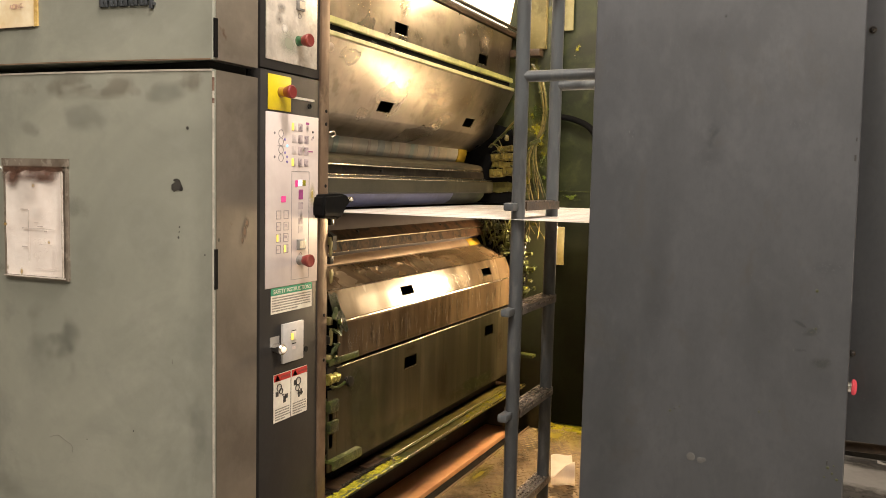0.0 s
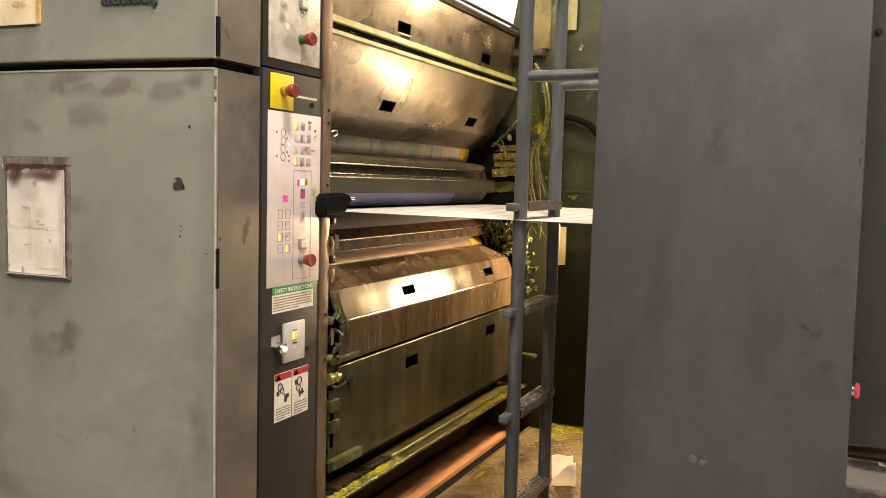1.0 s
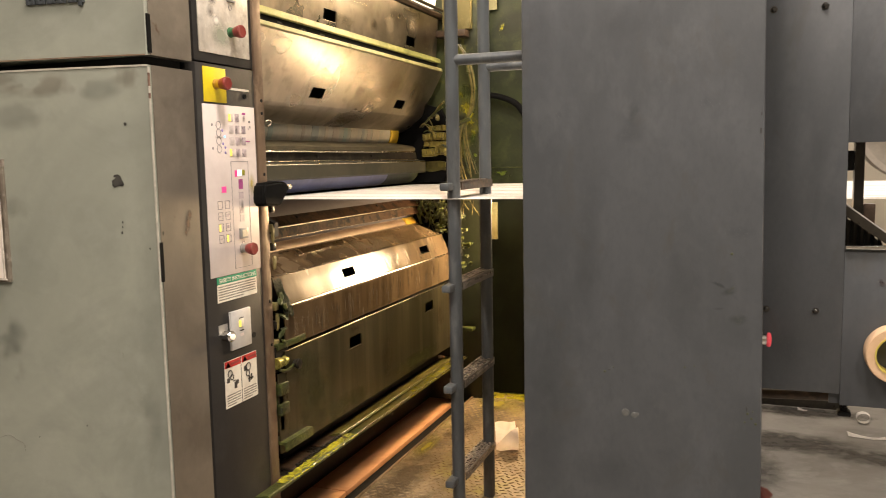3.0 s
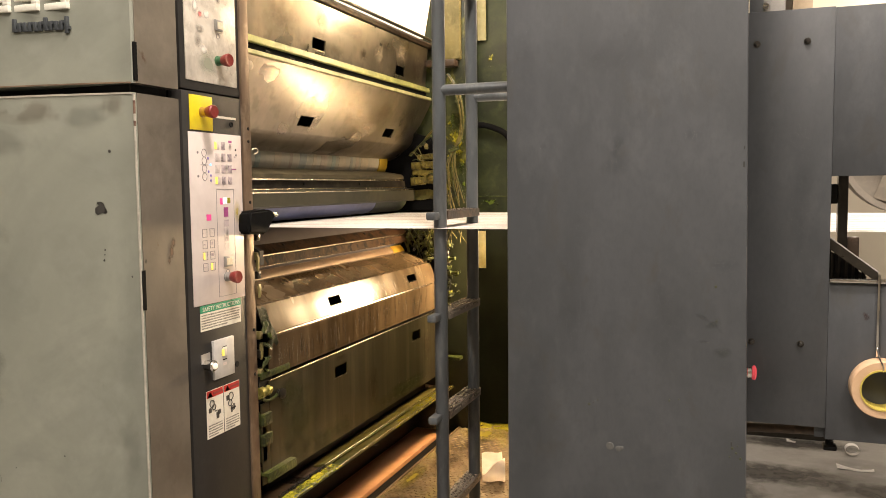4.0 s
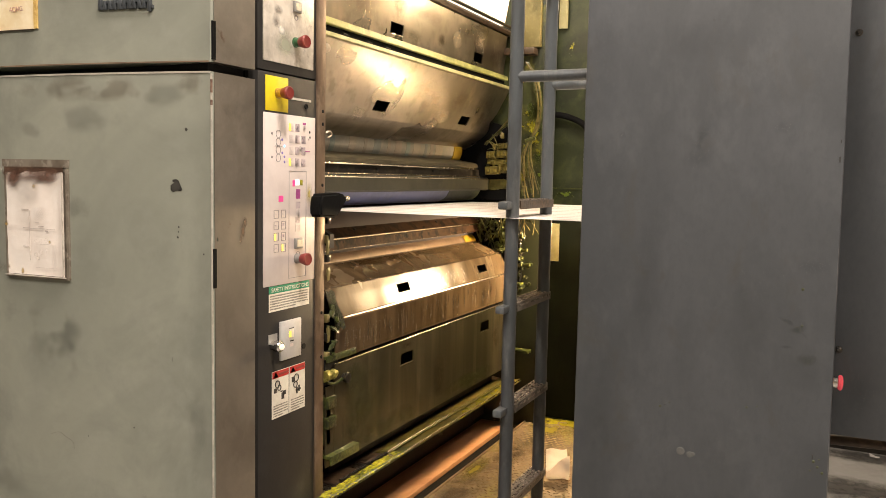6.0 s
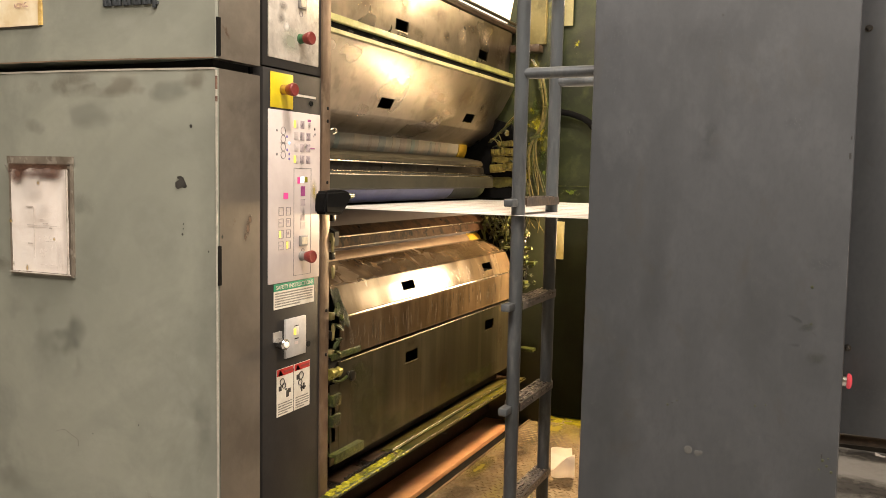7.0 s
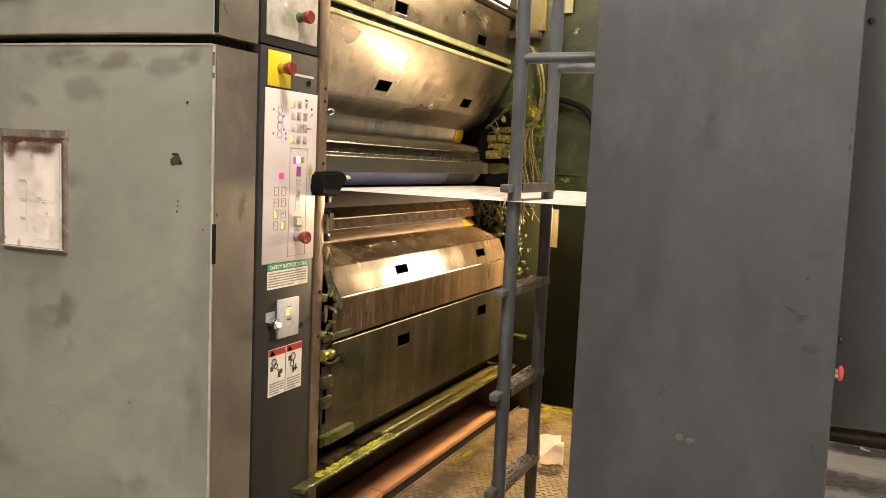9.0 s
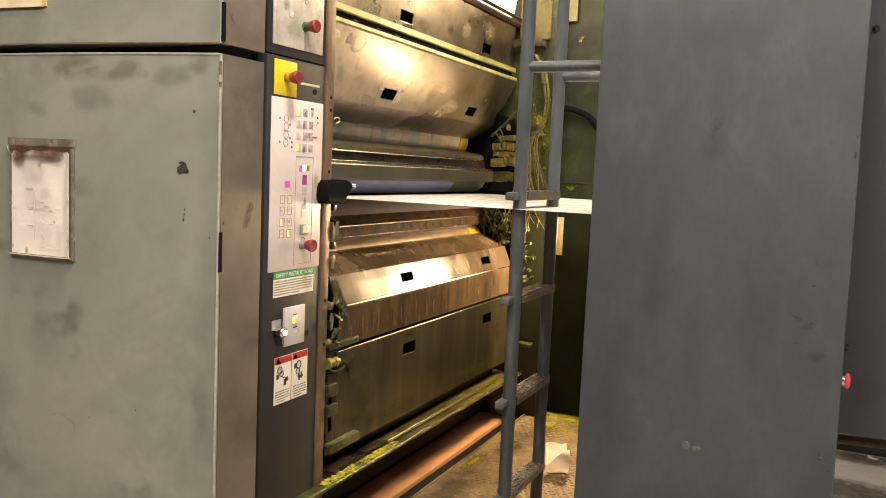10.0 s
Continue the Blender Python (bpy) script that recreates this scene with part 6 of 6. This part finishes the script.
part("seam_backing", box(-0.150, -0.105, 2.4125, 2.4165, 0.985, 1.332), PAINT_DARK, side)
part("seam_backing", box(-0.150, -0.105, 2.4125, 2.4165, 1.562, 1.918), PAINT_DARK, side)
part("sloping_brace", prism([(-0.29, 1.49), (-0.135, 1.433), (-0.030, 1.352), (-0.030, 1.330), (-0.135, 1.408), (-0.29, 1.46)], 2.43, 2.47), DARK_STEEL, side, "dark sloping brace")
part("brace_edge", rod((-0.135, 2.432, 1.434), (-0.030, 2.432, 1.353), 0.002, 6), GREY_METAL, side)
for k in range(7):
    part("grate_bar", box(-0.140 + 0.014 * k, -0.133 + 0.014 * k, 2.475, 2.485, 1.20, 1.42 - 0.0107 * k), BLACK, side)
part("grate_backing", prism([(-0.16, 1.425), (-0.045, 1.338), (-0.045, 1.20), (-0.16, 1.20)], 2.489, 2.495), DARK_STEEL, side)
part("switch_box", box(-0.135, -0.106, 2.50, 2.54, 1.50, 1.545, 0.003), BLACK, side)
part("brown_bracket", box(-0.084, -0.060, 2.50, 2.53, 1.345, 1.425, 0.002), BROWN_STEEL, side, "brown bracket")

bracket = holder("bolted_bracket", (-0.27, 2.60, 1.90), "grey steel bracket with two bolts above the guard", "bracket")
part("bracket_plate", box(-0.300, -0.268, 2.60, 2.612, 1.90, 2.02, 0.002), PAINT_DARK, bracket)
part("bracket_flange", box(-0.268, -0.252, 2.606, 2.618, 1.90, 2.02, 0.002), GREY_METAL, bracket)
part("bracket_foot", box(-0.300, -0.252, 2.4125, 2.60, 1.885, 1.8995, 0.002), PAINT_DARK, bracket)
for x, z in ((-0.285, 1.998), (-0.263, 1.972)):
    part("bolt", turned((x, 2.6015, z), (0, -1, 0), [(0, 0.0075), (0.002, 0.0075), (0.002, 0.0055), (0.008, 0.0052), (0.010, 0.003)], 14), CHROME, bracket)
# tape roll that hangs on a wire hook
tape = holder("tape_roll", (-0.026, 2.36, 1.05), "roll of tan masking tape hanging on a wire hook", "tape")
bm = bmesh.new()
n, ro, ri = 48, 0.0610, 0.0438
loops = []
for r, y in ((ri, 2.398), (ro - 0.002, 2.398), (ro, 2.395), (ro, 2.355), (ro - 0.002, 2.352), (ri, 2.352)):
    loops.append([bm.verts.new((-0.026 + r * math.cos(2 * math.pi * k / n), y, 1.113 + r * math.sin(2 * math.pi * k / n))) for k in range(n)])
for u, v in zip(loops, loops[1:] + loops[:1]):
    for k in range(n):
        bm.faces.new((u[k], u[(k + 1) % n], v[(k + 1) % n], v[k]))
part("tape_body", bm, TAPE_TAN, tape)
bm = bmesh.new()
loops = []
for r, y in ((0.0405, 2.398), (0.0438, 2.398), (0.0438, 2.350), (0.0405, 2.350)):
    loops.append([bm.verts.new((-0.026 + r * math.cos(2 * math.pi * k / n), y, 1.113 + r * math.sin(2 * math.pi * k / n))) for k in range(n)])
for u, v in zip(loops, loops[1:] + loops[:1]):
    for k in range(n):
        bm.faces.new((u[k], u[(k + 1) % n], v[(k + 1) % n], v[k]))
part("core", bm, TAPE_CORE, tape, "yellow cardboard core")
part("hook_wire", tube([(-0.030, 2.399, 1.20), (-0.034, 2.385, 1.195), (-0.032, 2.36, 1.178), (-0.028, 2.346, 1.165), (-0.026, 2.36, 1.150), (-0.026, 2.398, 1.153)], 0.0016, 6, 5), CHROME, tape, "bent wire hook")

# ---- beyond the guard: beam, post, fan ----
thing("wall_pilaster", box(-0.08, 0.074, 9.40, 9.60, 0.0, 4.6, 0.004), GREY_METAL, "grey painted steel pilaster on the hall wall", "pilaster", kind="structure")
thing("wall_pilaster", box(0.143, 0.325, 9.40, 9.60, 0.0, 4.6, 0.004), mat("tan_pilaster_paint", (0.42, 0.33, 0.22), 0.5, scale=3, amount=0.4, bump=0.03), "tan painted pilaster on the hall wall", "pilaster", kind="structure")
FAN_CREAM = mat("dusty_cream_fan", (0.50, 0.45, 0.38), 0.5, 0.0, scale=4, amount=0.4, bump=0.03)
fan = holder("wall_fan", (0.75, 7.0, 0.0), "large grey drum fan at rest on a stand in the hall", "fan")
bm = bmesh.new()
n = 48
loops = []
for r, y in ((0.42, 6.85), (0.46, 6.85), (0.46, 7.1), (0.42, 7.1)):
    loops.append([bm.verts.new((0.80 + r * math.cos(2 * math.pi * k / n), y, 1.78 + r * math.sin(2 * math.pi * k / n))) for k in range(n)])
for u, v in zip(loops, loops[1:] + loops[:1]):
    for k in range(n):
        bm.faces.new((u[k], u[(k + 1) % n], v[(k + 1) % n], v[k]))
part("drum", bm, FAN_CREAM, fan)
for k in range(4):
    bm = bmesh.new()
    add_box(bm, 0.05, 0.40, -0.01, 0.01, -0.09, 0.09, 0.004, m=Matrix.Translation((0.80, 6.98, 1.78)) @ Matrix.Rotation(radians(90 * k + 20), 4, "Y") @ Matrix.Rotation(radians(25), 4, "X"))
    part("blade", bm, FAN_CREAM, fan)
part("hub", rod((0.80, 6.9, 1.78), (0.80, 7.08, 1.78), 0.07, 20), DARK_STEEL, fan)
part("back_disc", rod((0.80, 7.09, 1.78), (0.80, 7.10, 1.78), 0.415, 48), FAN_CREAM, fan)
part("stand", rod((0.80, 7.0, 0.0), (0.80, 7.0, 1.34), 0.03, 14), DARK_STEEL, fan)
part("foot", rod((0.80, 7.0, 0.0), (0.80, 7.0, 0.03), 0.3, 30), DARK_STEEL, fan)

# scraps on the floor behind the guard
bm = bmesh.new()
n = 24
loops = []
for r, z in ((0.036, 0.002), (0.037, 0.045), (0.036, 0.045), (0.035, 0.002)):
    loops.append([bm.verts.new((0.303 + r * math.cos(2 * math.pi * k / n), 5.45 + z, 0.037 + 0.8 * r * math.sin(2 * math.pi * k / n))) for k in range(n)])
for u, v in zip(loops, loops[1:] + loops[:1]):
    for k in range(n):
        bm.faces.new((u[k], u[(k + 1) % n], v[(k + 1) % n], v[k]))
thing("paper_curl", bm, WEB_PAPER, "white curled paper strip on the concrete floor", "paper", "paper scraps")
for x, y, w in ((0.20, 5.2, 0.18), (0.40, 4.7, 0.10), (-0.03, 5.62, 0.05), (0.32, 4.30, 0.03)):
    bm = bmesh.new()
    g = [[bm.verts.new((x + w * i / 6, y + 0.055 * j * (1.1 - 0.12 * i) + 0.006 * math.sin(i), 0.002 + 0.009 * w * (i - 3) ** 2 * (0.5 + 0.5 * j))) for j in range(2)] for i in range(7)]
    for i in range(6):
        bm.faces.new((g[i][0], g[i + 1][0], g[i + 1][1], g[i][1]))
    bmesh.ops.solidify(bm, geom=bm.faces[:] + bm.edges[:] + bm.verts[:], thickness=0.0008)
    thing("paper_strip", bm, WEB_PAPER, "thin white paper strip on the concrete floor", "paper", "paper scraps")

# low black slab, added to make the floor under the guard dark
thing("machine_plinth", box(-3.0, 0.215, 5.70, 6.35, 0.0, 0.05, 0.004), DARK_STEEL, "low black slab added to darken the concrete floor", "plinth")
bench = holder("work_bench", (-0.35, 6.2, 0.0), "dark steel bench with a shelf in the hall", "bench")
part("bench_top", box(-0.95, 0.12, 6.9, 7.35, 1.78, 1.82, 0.004), DARK_STEEL, bench)
part("bench_top_edge", box(-0.95, 0.12, 6.885, 6.899, 1.80, 1.822), PALE_EDGE, bench, "pale worn edge")
for x in (-0.9, 0.07):
    part("leg", box(x, x + 0.04, 6.92, 6.96, 0.0, 1.78), DARK_STEEL, bench)
part("crate", box(-0.25, 0.05, 6.95, 7.25, 1.45, 1.70, 0.01), BLACK, bench)
part("lower_shelf", box(-0.95, 0.12, 6.9, 7.35, 1.42, 1.445, 0.003), DARK_STEEL, bench)

# a red rag, and dark patches for shade and oil on the floor
bm = bmesh.new()
g = []
for i in range(13):
    row = []
    for j in range(13):
        u, v = i / 12, j / 12
        h = 0.06 * math.sin(math.pi * u) * math.sin(math.pi * v) * (0.7 + 0.35 * math.sin(9 * u + 4 * v) + 0.25 * math.sin(13 * v - 5 * u))
        row.append(bm.verts.new((-0.38 + 0.17 * u + 0.01 * math.sin(11 * v), 4.12 + 0.22 * v + 0.012 * math.sin(10 * u), 0.004 + max(0, h))))
    g.append(row)
for i in range(12):
    for j in range(12):
        bm.faces.new((g[i][j], g[i + 1][j], g[i + 1][j + 1], g[i][j + 1]))
bmesh.ops.solidify(bm, geom=bm.faces[:] + bm.edges[:] + bm.verts[:], thickness=0.002)
thing("red_rag", bm, mat("faded_red_cloth", (0.24, 0.06, 0.045), 0.8, scale=20, amount=0.6, bump=0.3), "crumpled faded red rag on the concrete floor", "rag")


FLOOR_SHADE_OIL = soft_stain("soft_shade_and_oil", (0.035, 0.032, 0.028), 1.0, 0.35)
# soft dark films paint the shadow bands on the floor, oil among them
for x0, x1, y0, y1, z in ((-0.75, 0.42, 4.80, 5.26, 0.002), (-0.05, 0.9, 4.74, 5.06, 0.003), (-0.72, -0.05, 4.10, 5.05, 0.0035), (-0.5, 0.5, 5.45, 5.75, 0.002)):
    thing("oil_stain", stain_grid(lambda u, v: (x0 + (x1 - x0) * u, y0 + (y1 - y0) * v, z)), FLOOR_SHADE_OIL, "dark patch of painted shade and oil on the concrete floor", "stain", "oil stains", kind="structure", smooth=False)

# soft smudges on the painted and bare metal
SOOT = soft_stain("soot_smudge", (0.030, 0.033, 0.032), 0.20, 0.5, ragged=0.6, grain=30)
SOOT_FAINT = soft_stain("faint_soot_smudge", (0.032, 0.034, 0.034), 0.10, 0.5)
OLIVE_SMEAR = soft_stain("olive_ink_smear", (0.045, 0.050, 0.024), 0.24, 0.5, ragged=0.5, grain=30)
DOOR_SOOT = soft_stain("grey_door_smudge", (0.11, 0.115, 0.105), 0.20, 0.45, ragged=0.12, grain=11)
DOOR_BROWN = soft_stain("brown_door_rust", (0.13, 0.095, 0.065), 0.30, 0.45, ragged=0.3, grain=16)
STEEL_PALE = soft_stain("pale_wiped_steel", (0.50, 0.41, 0.30), 0.46, 0.42, 0.7, grain=34)
STEEL_BROWN = soft_stain("brown_ink_film", (0.12, 0.09, 0.048), 0.42, 0.40, 0.7, grain=26)
DRIP_PALE = soft_stain("pale_drip", (0.30, 0.235, 0.16), 0.55, 0.4, 0.6)
DRIP_DARK = soft_stain("dark_drip_film", (0.06, 0.045, 0.025), 0.75, 0.4, 0.4)
YELLOW_SMEAR = soft_stain("yellow_ink_smear", (0.55, 0.45, 0.05), 0.5, 0.4)
for x, z, w, h, m in ((-0.497, 1.697, 0.075, 0.035, SOOT), (-0.532, 1.622, 0.075, 0.055, SOOT), (-0.688, 1.590, 0.022, 0.014, SOOT), (-0.686, 1.628, 0.02, 0.022, SOOT_FAINT), (-0.545, 1.585, 0.07, 0.05, SOOT_FAINT),
                      (-0.385, 1.345, 0.028, 0.10, OLIVE_SMEAR), (-0.362, 1.288, 0.06, 0.035, OLIVE_SMEAR), (-0.340, 1.395, 0.07, 0.03, SOOT_FAINT), (-0.375, 1.248, 0.035, 0.008, SOOT), (-0.340, 1.228, 0.045, 0.028, OLIVE_SMEAR),
                      (-0.625, 1.36, 0.07, 0.34, SOOT_FAINT), (-0.44, 1.30, 0.09, 0.30, SOOT_FAINT), (-0.71, 1.05, 0.12, 0.50, SOOT_FAINT), (-0.40, 1.64, 0.05, 0.03, SOOT_FAINT), (-0.56, 1.80, 0.2, 0.10, SOOT_FAINT),
                      (-0.47, 1.02, 0.13, 0.25, SOOT_FAINT), (-0.60, 0.90, 0.2, 0.12, SOOT_FAINT), (-0.72, 1.78, 0.08, 0.2, SOOT_FAINT)):
    part("smudge", stain_grid(lambda u, v: (x + w * (u - 0.5), GF - 0.0016, z + h * (v - 0.5))), m, grey, smooth=False)
INK_WASH = soft_stain("yellow_green_ink_wash", (0.30, 0.27, 0.025), 0.62, 0.36, ragged=0.6, grain=14)
GREEN_WASH = soft_stain("green_ink_wash", (0.060, 0.105, 0.018), 0.6, 0.36, ragged=0.5, grain=12)
for x, z, w, h, m in ((-1.548, 1.745, 0.085, 0.20, INK_WASH), (-1.562, 1.69, 0.06, 0.15, INK_WASH), (-1.545, 1.865, 0.10, 0.20, GREEN_WASH), (-1.515, 1.73, 0.06, 0.26, GREEN_WASH), (-1.575, 1.56, 0.07, 0.16, INK_WASH), (-1.515, 1.60, 0.06, 0.18, GREEN_WASH)):
    part("smudge", stain_grid(lambda u, v: (x + w * (u - 0.5), 3.9835 - 0.0006 * (m is INK_WASH), z + h * (v - 0.5))), m, far, smooth=False)
SCRATCH = soft_stain("dark_curved_scratch", (0.032, 0.034, 0.030), 0.24, 0.5, ragged=0.4, grain=40)
part("scratch", stain_grid(lambda u, v: (-0.402 + 0.068 * u, GF - 0.0018, 1.302 - 0.044 * u * u + 0.011 * (v - 0.5))), SCRATCH, grey, "curved dark scratch", smooth=False)
RED_SCUFF = soft_stain("faint_red_scuff", (0.075, 0.050, 0.052), 0.5, 0.5, ragged=0.5, grain=60)
for x, z, w, h, m in ((-0.058, 1.266, 0.030, 0.012, RED_SCUFF), (-0.054, 1.259, 0.016, 0.016, RED_SCUFF), (-0.066, 1.243, 0.030, 0.010, SOOT), (0.02, 1.255, 0.06, 0.05, SOOT_FAINT)):
    part("smudge", stain_grid(lambda u, v: (x + w * (u - 0.5), 2.3984, z + h * (v - 0.5))), m, side, smooth=False)
for x, z, w, h, m in ((-0.19, 1.55, 0.06, 0.4, SOOT_FAINT), (-0.24, 1.10, 0.08, 0.12, SOOT_FAINT)):
    part("smudge", stain_grid(lambda u, v: (x + w * (u - 0.5), 2.3984, z + h * (v - 0.5))), m, guard, smooth=False)
for x, z, w, h, m in ((-1.955, 1.665, 0.28, 0.085, DOOR_SOOT), (-2.07, 1.13, 0.24, 0.22, DOOR_SOOT), (-2.12, 1.635, 0.11, 0.055, DOOR_SOOT), (-2.24, 0.76, 0.30, 0.18, DOOR_SOOT), (-1.655, 0.93, 0.07, 0.32, DOOR_SOOT),
                      (-1.93, 1.735, 0.60, 0.075, DOOR_BROWN), (-1.665, 1.742, 0.10, 0.07, DOOR_BROWN), (-1.99, 1.44, 0.16, 0.13, DOOR_SOOT), (-1.80, 0.72, 0.26, 0.14, DOOR_SOOT), (-1.74, 1.72, 0.16, 0.07, DOOR_SOOT),
                      (-2.02, 1.12, 0.12, 0.16, DOOR_SOOT), (-2.18, 1.16, 0.20, 0.12, DOOR_SOOT), (-2.00, 1.06, 0.07, 0.12, DOOR_SOOT), (-2.25, 1.30, 0.14, 0.09, DOOR_BROWN)):
    part("smudge", stain_grid(lambda u, v: (x + w * (u - 0.5), front_y(x + w * (u - 0.5)) - 0.0017, z + h * (v - 0.5)), 10), m, cab, smooth=False)
covers = {ob.name: ob for ob in bpy.data.objects if ob.name in ("upper_cover", "ink_cover", "lower_ink_cover", "lower_cover")}
for k, (y, z, w, h, m) in enumerate(((2.955, 2.112, 0.11, 0.11, STEEL_PALE), (2.945, 2.105, 0.07, 0.09, STEEL_PALE), (3.645, 2.105, 0.13, 0.10, STEEL_PALE), (3.64, 2.10, 0.08, 0.09, STEEL_PALE), (3.28, 2.048, 0.085, 0.065, STEEL_BROWN), (3.29, 2.050, 0.06, 0.05, STEEL_BROWN), (3.42, 2.07, 0.13, 0.09, STEEL_PALE),
                                    (2.70, 2.08, 0.30, 0.16, STEEL_BROWN), (3.15, 2.12, 0.3, 0.08, STEEL_BROWN), (3.05, 2.03, 0.2, 0.06, STEEL_BROWN), (3.50, 2.12, 0.24, 0.07, STEEL_BROWN), (3.83, 2.06, 0.2, 0.16, STEEL_BROWN))):
    part("ink_film", stain_grid(lambda u, v: (c1(z + h * (v - 0.5))[0] + 0.0022 + 0.0002 * k, y + w * (u - 0.5), z + h * (v - 0.5))), m, covers["upper_cover"], smooth=False)
for k, (y, z, w, h, m) in enumerate(((3.30, 1.835, 0.30, 0.13, STEEL_PALE), (3.20, 1.86, 0.24, 0.10, STEEL_PALE), (3.24, 1.800, 0.10, 0.10, STEEL_BROWN), (3.42, 1.78, 0.22, 0.08, STEEL_PALE), (3.52, 1.85, 0.22, 0.14, STEEL_BROWN), (3.78, 1.84, 0.30, 0.2, STEEL_BROWN), (3.36, 1.745, 0.16, 0.04, STEEL_PALE))):
    part("ink_film", stain_grid(lambda u, v: (c2(z + h * (v - 0.5))[0] + 0.0030 + 0.0002 * k, y + w * (u - 0.5), z + h * (v - 0.5))), m, covers["ink_cover"], smooth=False)
for y, z, w, h, m in ((2.945, 0.962, 0.11, 0.042, STEEL_BROWN), (3.2, 0.80, 0.12, 0.22, STEEL_BROWN), (2.62, 0.80, 0.18, 0.24, OLIVE_SMEAR), (3.76, 0.85, 0.12, 0.22, STEEL_BROWN)):
    part("ink_film", stain_grid(lambda u, v: (-1.6045 + 0.0022, y + w * (u - 0.5), z + h * (v - 0.5))), m, covers["lower_cover"], smooth=False)
for k in range(90):
    y, h, w = 2.52 + 1.36 * random.random(), 0.04 + 0.09 * random.random(), 0.005 + 0.012 * random.random()
    z = 1.110 - h / 2 - 0.03 * random.random()
    part("drip", stain_grid(lambda u, v: (-1.6022 + 0.0028, y + w * (u - 0.5), z + h * (v - 0.5)), 1), DRIP_PALE if k % 2 else DRIP_DARK, covers["lower_ink_cover"], smooth=False)
part("ink_film", stain_grid(lambda u, v: (CX + 0.0042, 2.362 + 0.035 * (u - 0.5), 1.485 + 0.09 * (v - 0.5))), YELLOW_SMEAR, panel, smooth=False)
FLOOR_GRIME = soft_stain("brown_floor_grime", (0.06, 0.04, 0.02), 0.6, 0.5)
FLOOR_INK = soft_stain("dried_yellow_floor_ink", (0.34, 0.29, 0.03), 0.6, 0.45)
for k, (x, y, w, h, m) in enumerate(((-1.45, 3.0, 0.22, 0.9, FLOOR_GRIME), (-1.42, 3.55, 0.2, 0.4, FLOOR_GRIME), (-1.38, 3.92, 0.34, 0.26, FLOOR_INK), (-1.05, 3.95, 0.5, 0.2, FLOOR_INK), (-1.49, 3.3, 0.08, 0.35, FLOOR_INK), (-1.3, 2.8, 0.2, 0.25, FLOOR_GRIME))):
    part("floor_grime", stain_grid(lambda u, v: (x + w * (u - 0.5), y + h * (v - 0.5), FZ + 0.0036 + 0.0003 * k)), m, plat, smooth=False)
INK_SPLASH = soft_stain("yellow_green_ink_splash", (0.50, 0.47, 0.03), 0.95, 0.4, ragged=0.55, grain=30)
GREEN_SPLASH = soft_stain("green_ink_splash", (0.13, 0.18, 0.02), 0.9, 0.4, ragged=0.9, grain=22)
for k, (x, z, w, h, m) in enumerate(((-1.545, 1.73, 0.17, 0.36, INK_SPLASH), (-1.545, 1.95, 0.13, 0.22, GREEN_SPLASH), (-1.60, 1.52, 0.14, 0.14, INK_SPLASH), (-1.50, 1.60, 0.05, 0.22, GREEN_SPLASH), (-1.52, 1.86, 0.10, 0.26, GREEN_SPLASH))):
    part("ink_splash", stain_grid(lambda u, v: (x + w * (u - 0.5), 3.9835 - 0.0003 * k, z + h * (v - 0.5))), m, far, smooth=False)
for k, (x, z, w, h, m) in enumerate(((-1.395, 2.115, 0.05, 0.11, INK_SPLASH), (-1.41, 1.47, 0.12, 0.05, GREEN_SPLASH), (-1.44, 1.68, 0.05, 0.22, GREEN_SPLASH))):
    part("ink_splash", stain_grid(lambda u, v: (x + w * (u - 0.5), 4.0925 - 0.0003 * k, z + h * (v - 0.5))), m, rear, smooth=False)
GREEN_FILM = soft_stain("green_ink_film", (0.085, 0.095, 0.035), 0.55, 0.34, 0.6)
for k, (y, z, w, h) in enumerate(((2.66, 0.82, 0.34, 0.32), (2.85, 0.72, 0.6, 0.10), (3.5, 0.72, 0.7, 0.09), (2.60, 0.93, 0.16, 0.12))):
    part("ink_film", stain_grid(lambda u, v: (-1.6045 + 0.0027 + 0.0003 * k, y + w * (u - 0.5), z + h * (v - 0.5))), GREEN_FILM, covers["lower_cover"], smooth=False)
for k in range(60):
    y, h, w = 3.12 + 0.74 * random.random(), 0.02 + 0.05 * random.random(), 0.004 + 0.008 * random.random()
    z = 1.195 - h / 2 - 0.04 * random.random()
    if any(a - 0.012 < y < b + 0.012 for a, b in (W1, W2)):
        continue
    part("drip", stain_grid(lambda u, v: (c3(z + h * (v - 0.5))[0] + 0.0024, y + w * (u - 0.5), z + h * (v - 0.5)), 1), DRIP_DARK if k % 3 else DRIP_PALE, covers["lower_ink_cover"], smooth=False)
# pouch grime: the upper end of the sheet is browned by hands; the last is grey shade
for k, (x, z, w, h) in enumerate(((-2.105, 1.530, 0.20, 0.045), (-2.165, 1.520, 0.09, 0.07), (-2.050, 1.525, 0.10, 0.05), (-2.11, 1.50, 0.12, 0.10))):
    part("sheet_stain", stain_grid(lambda u, v: (x + w * (u - 0.5), front_y(x + w * (u - 0.5)) - 0.0168 - 0.0002 * k, z + h * (v - 0.5)), 6), POUCH_BROWN if k < 3 else SHEET_SHADE, pouch, smooth=False)
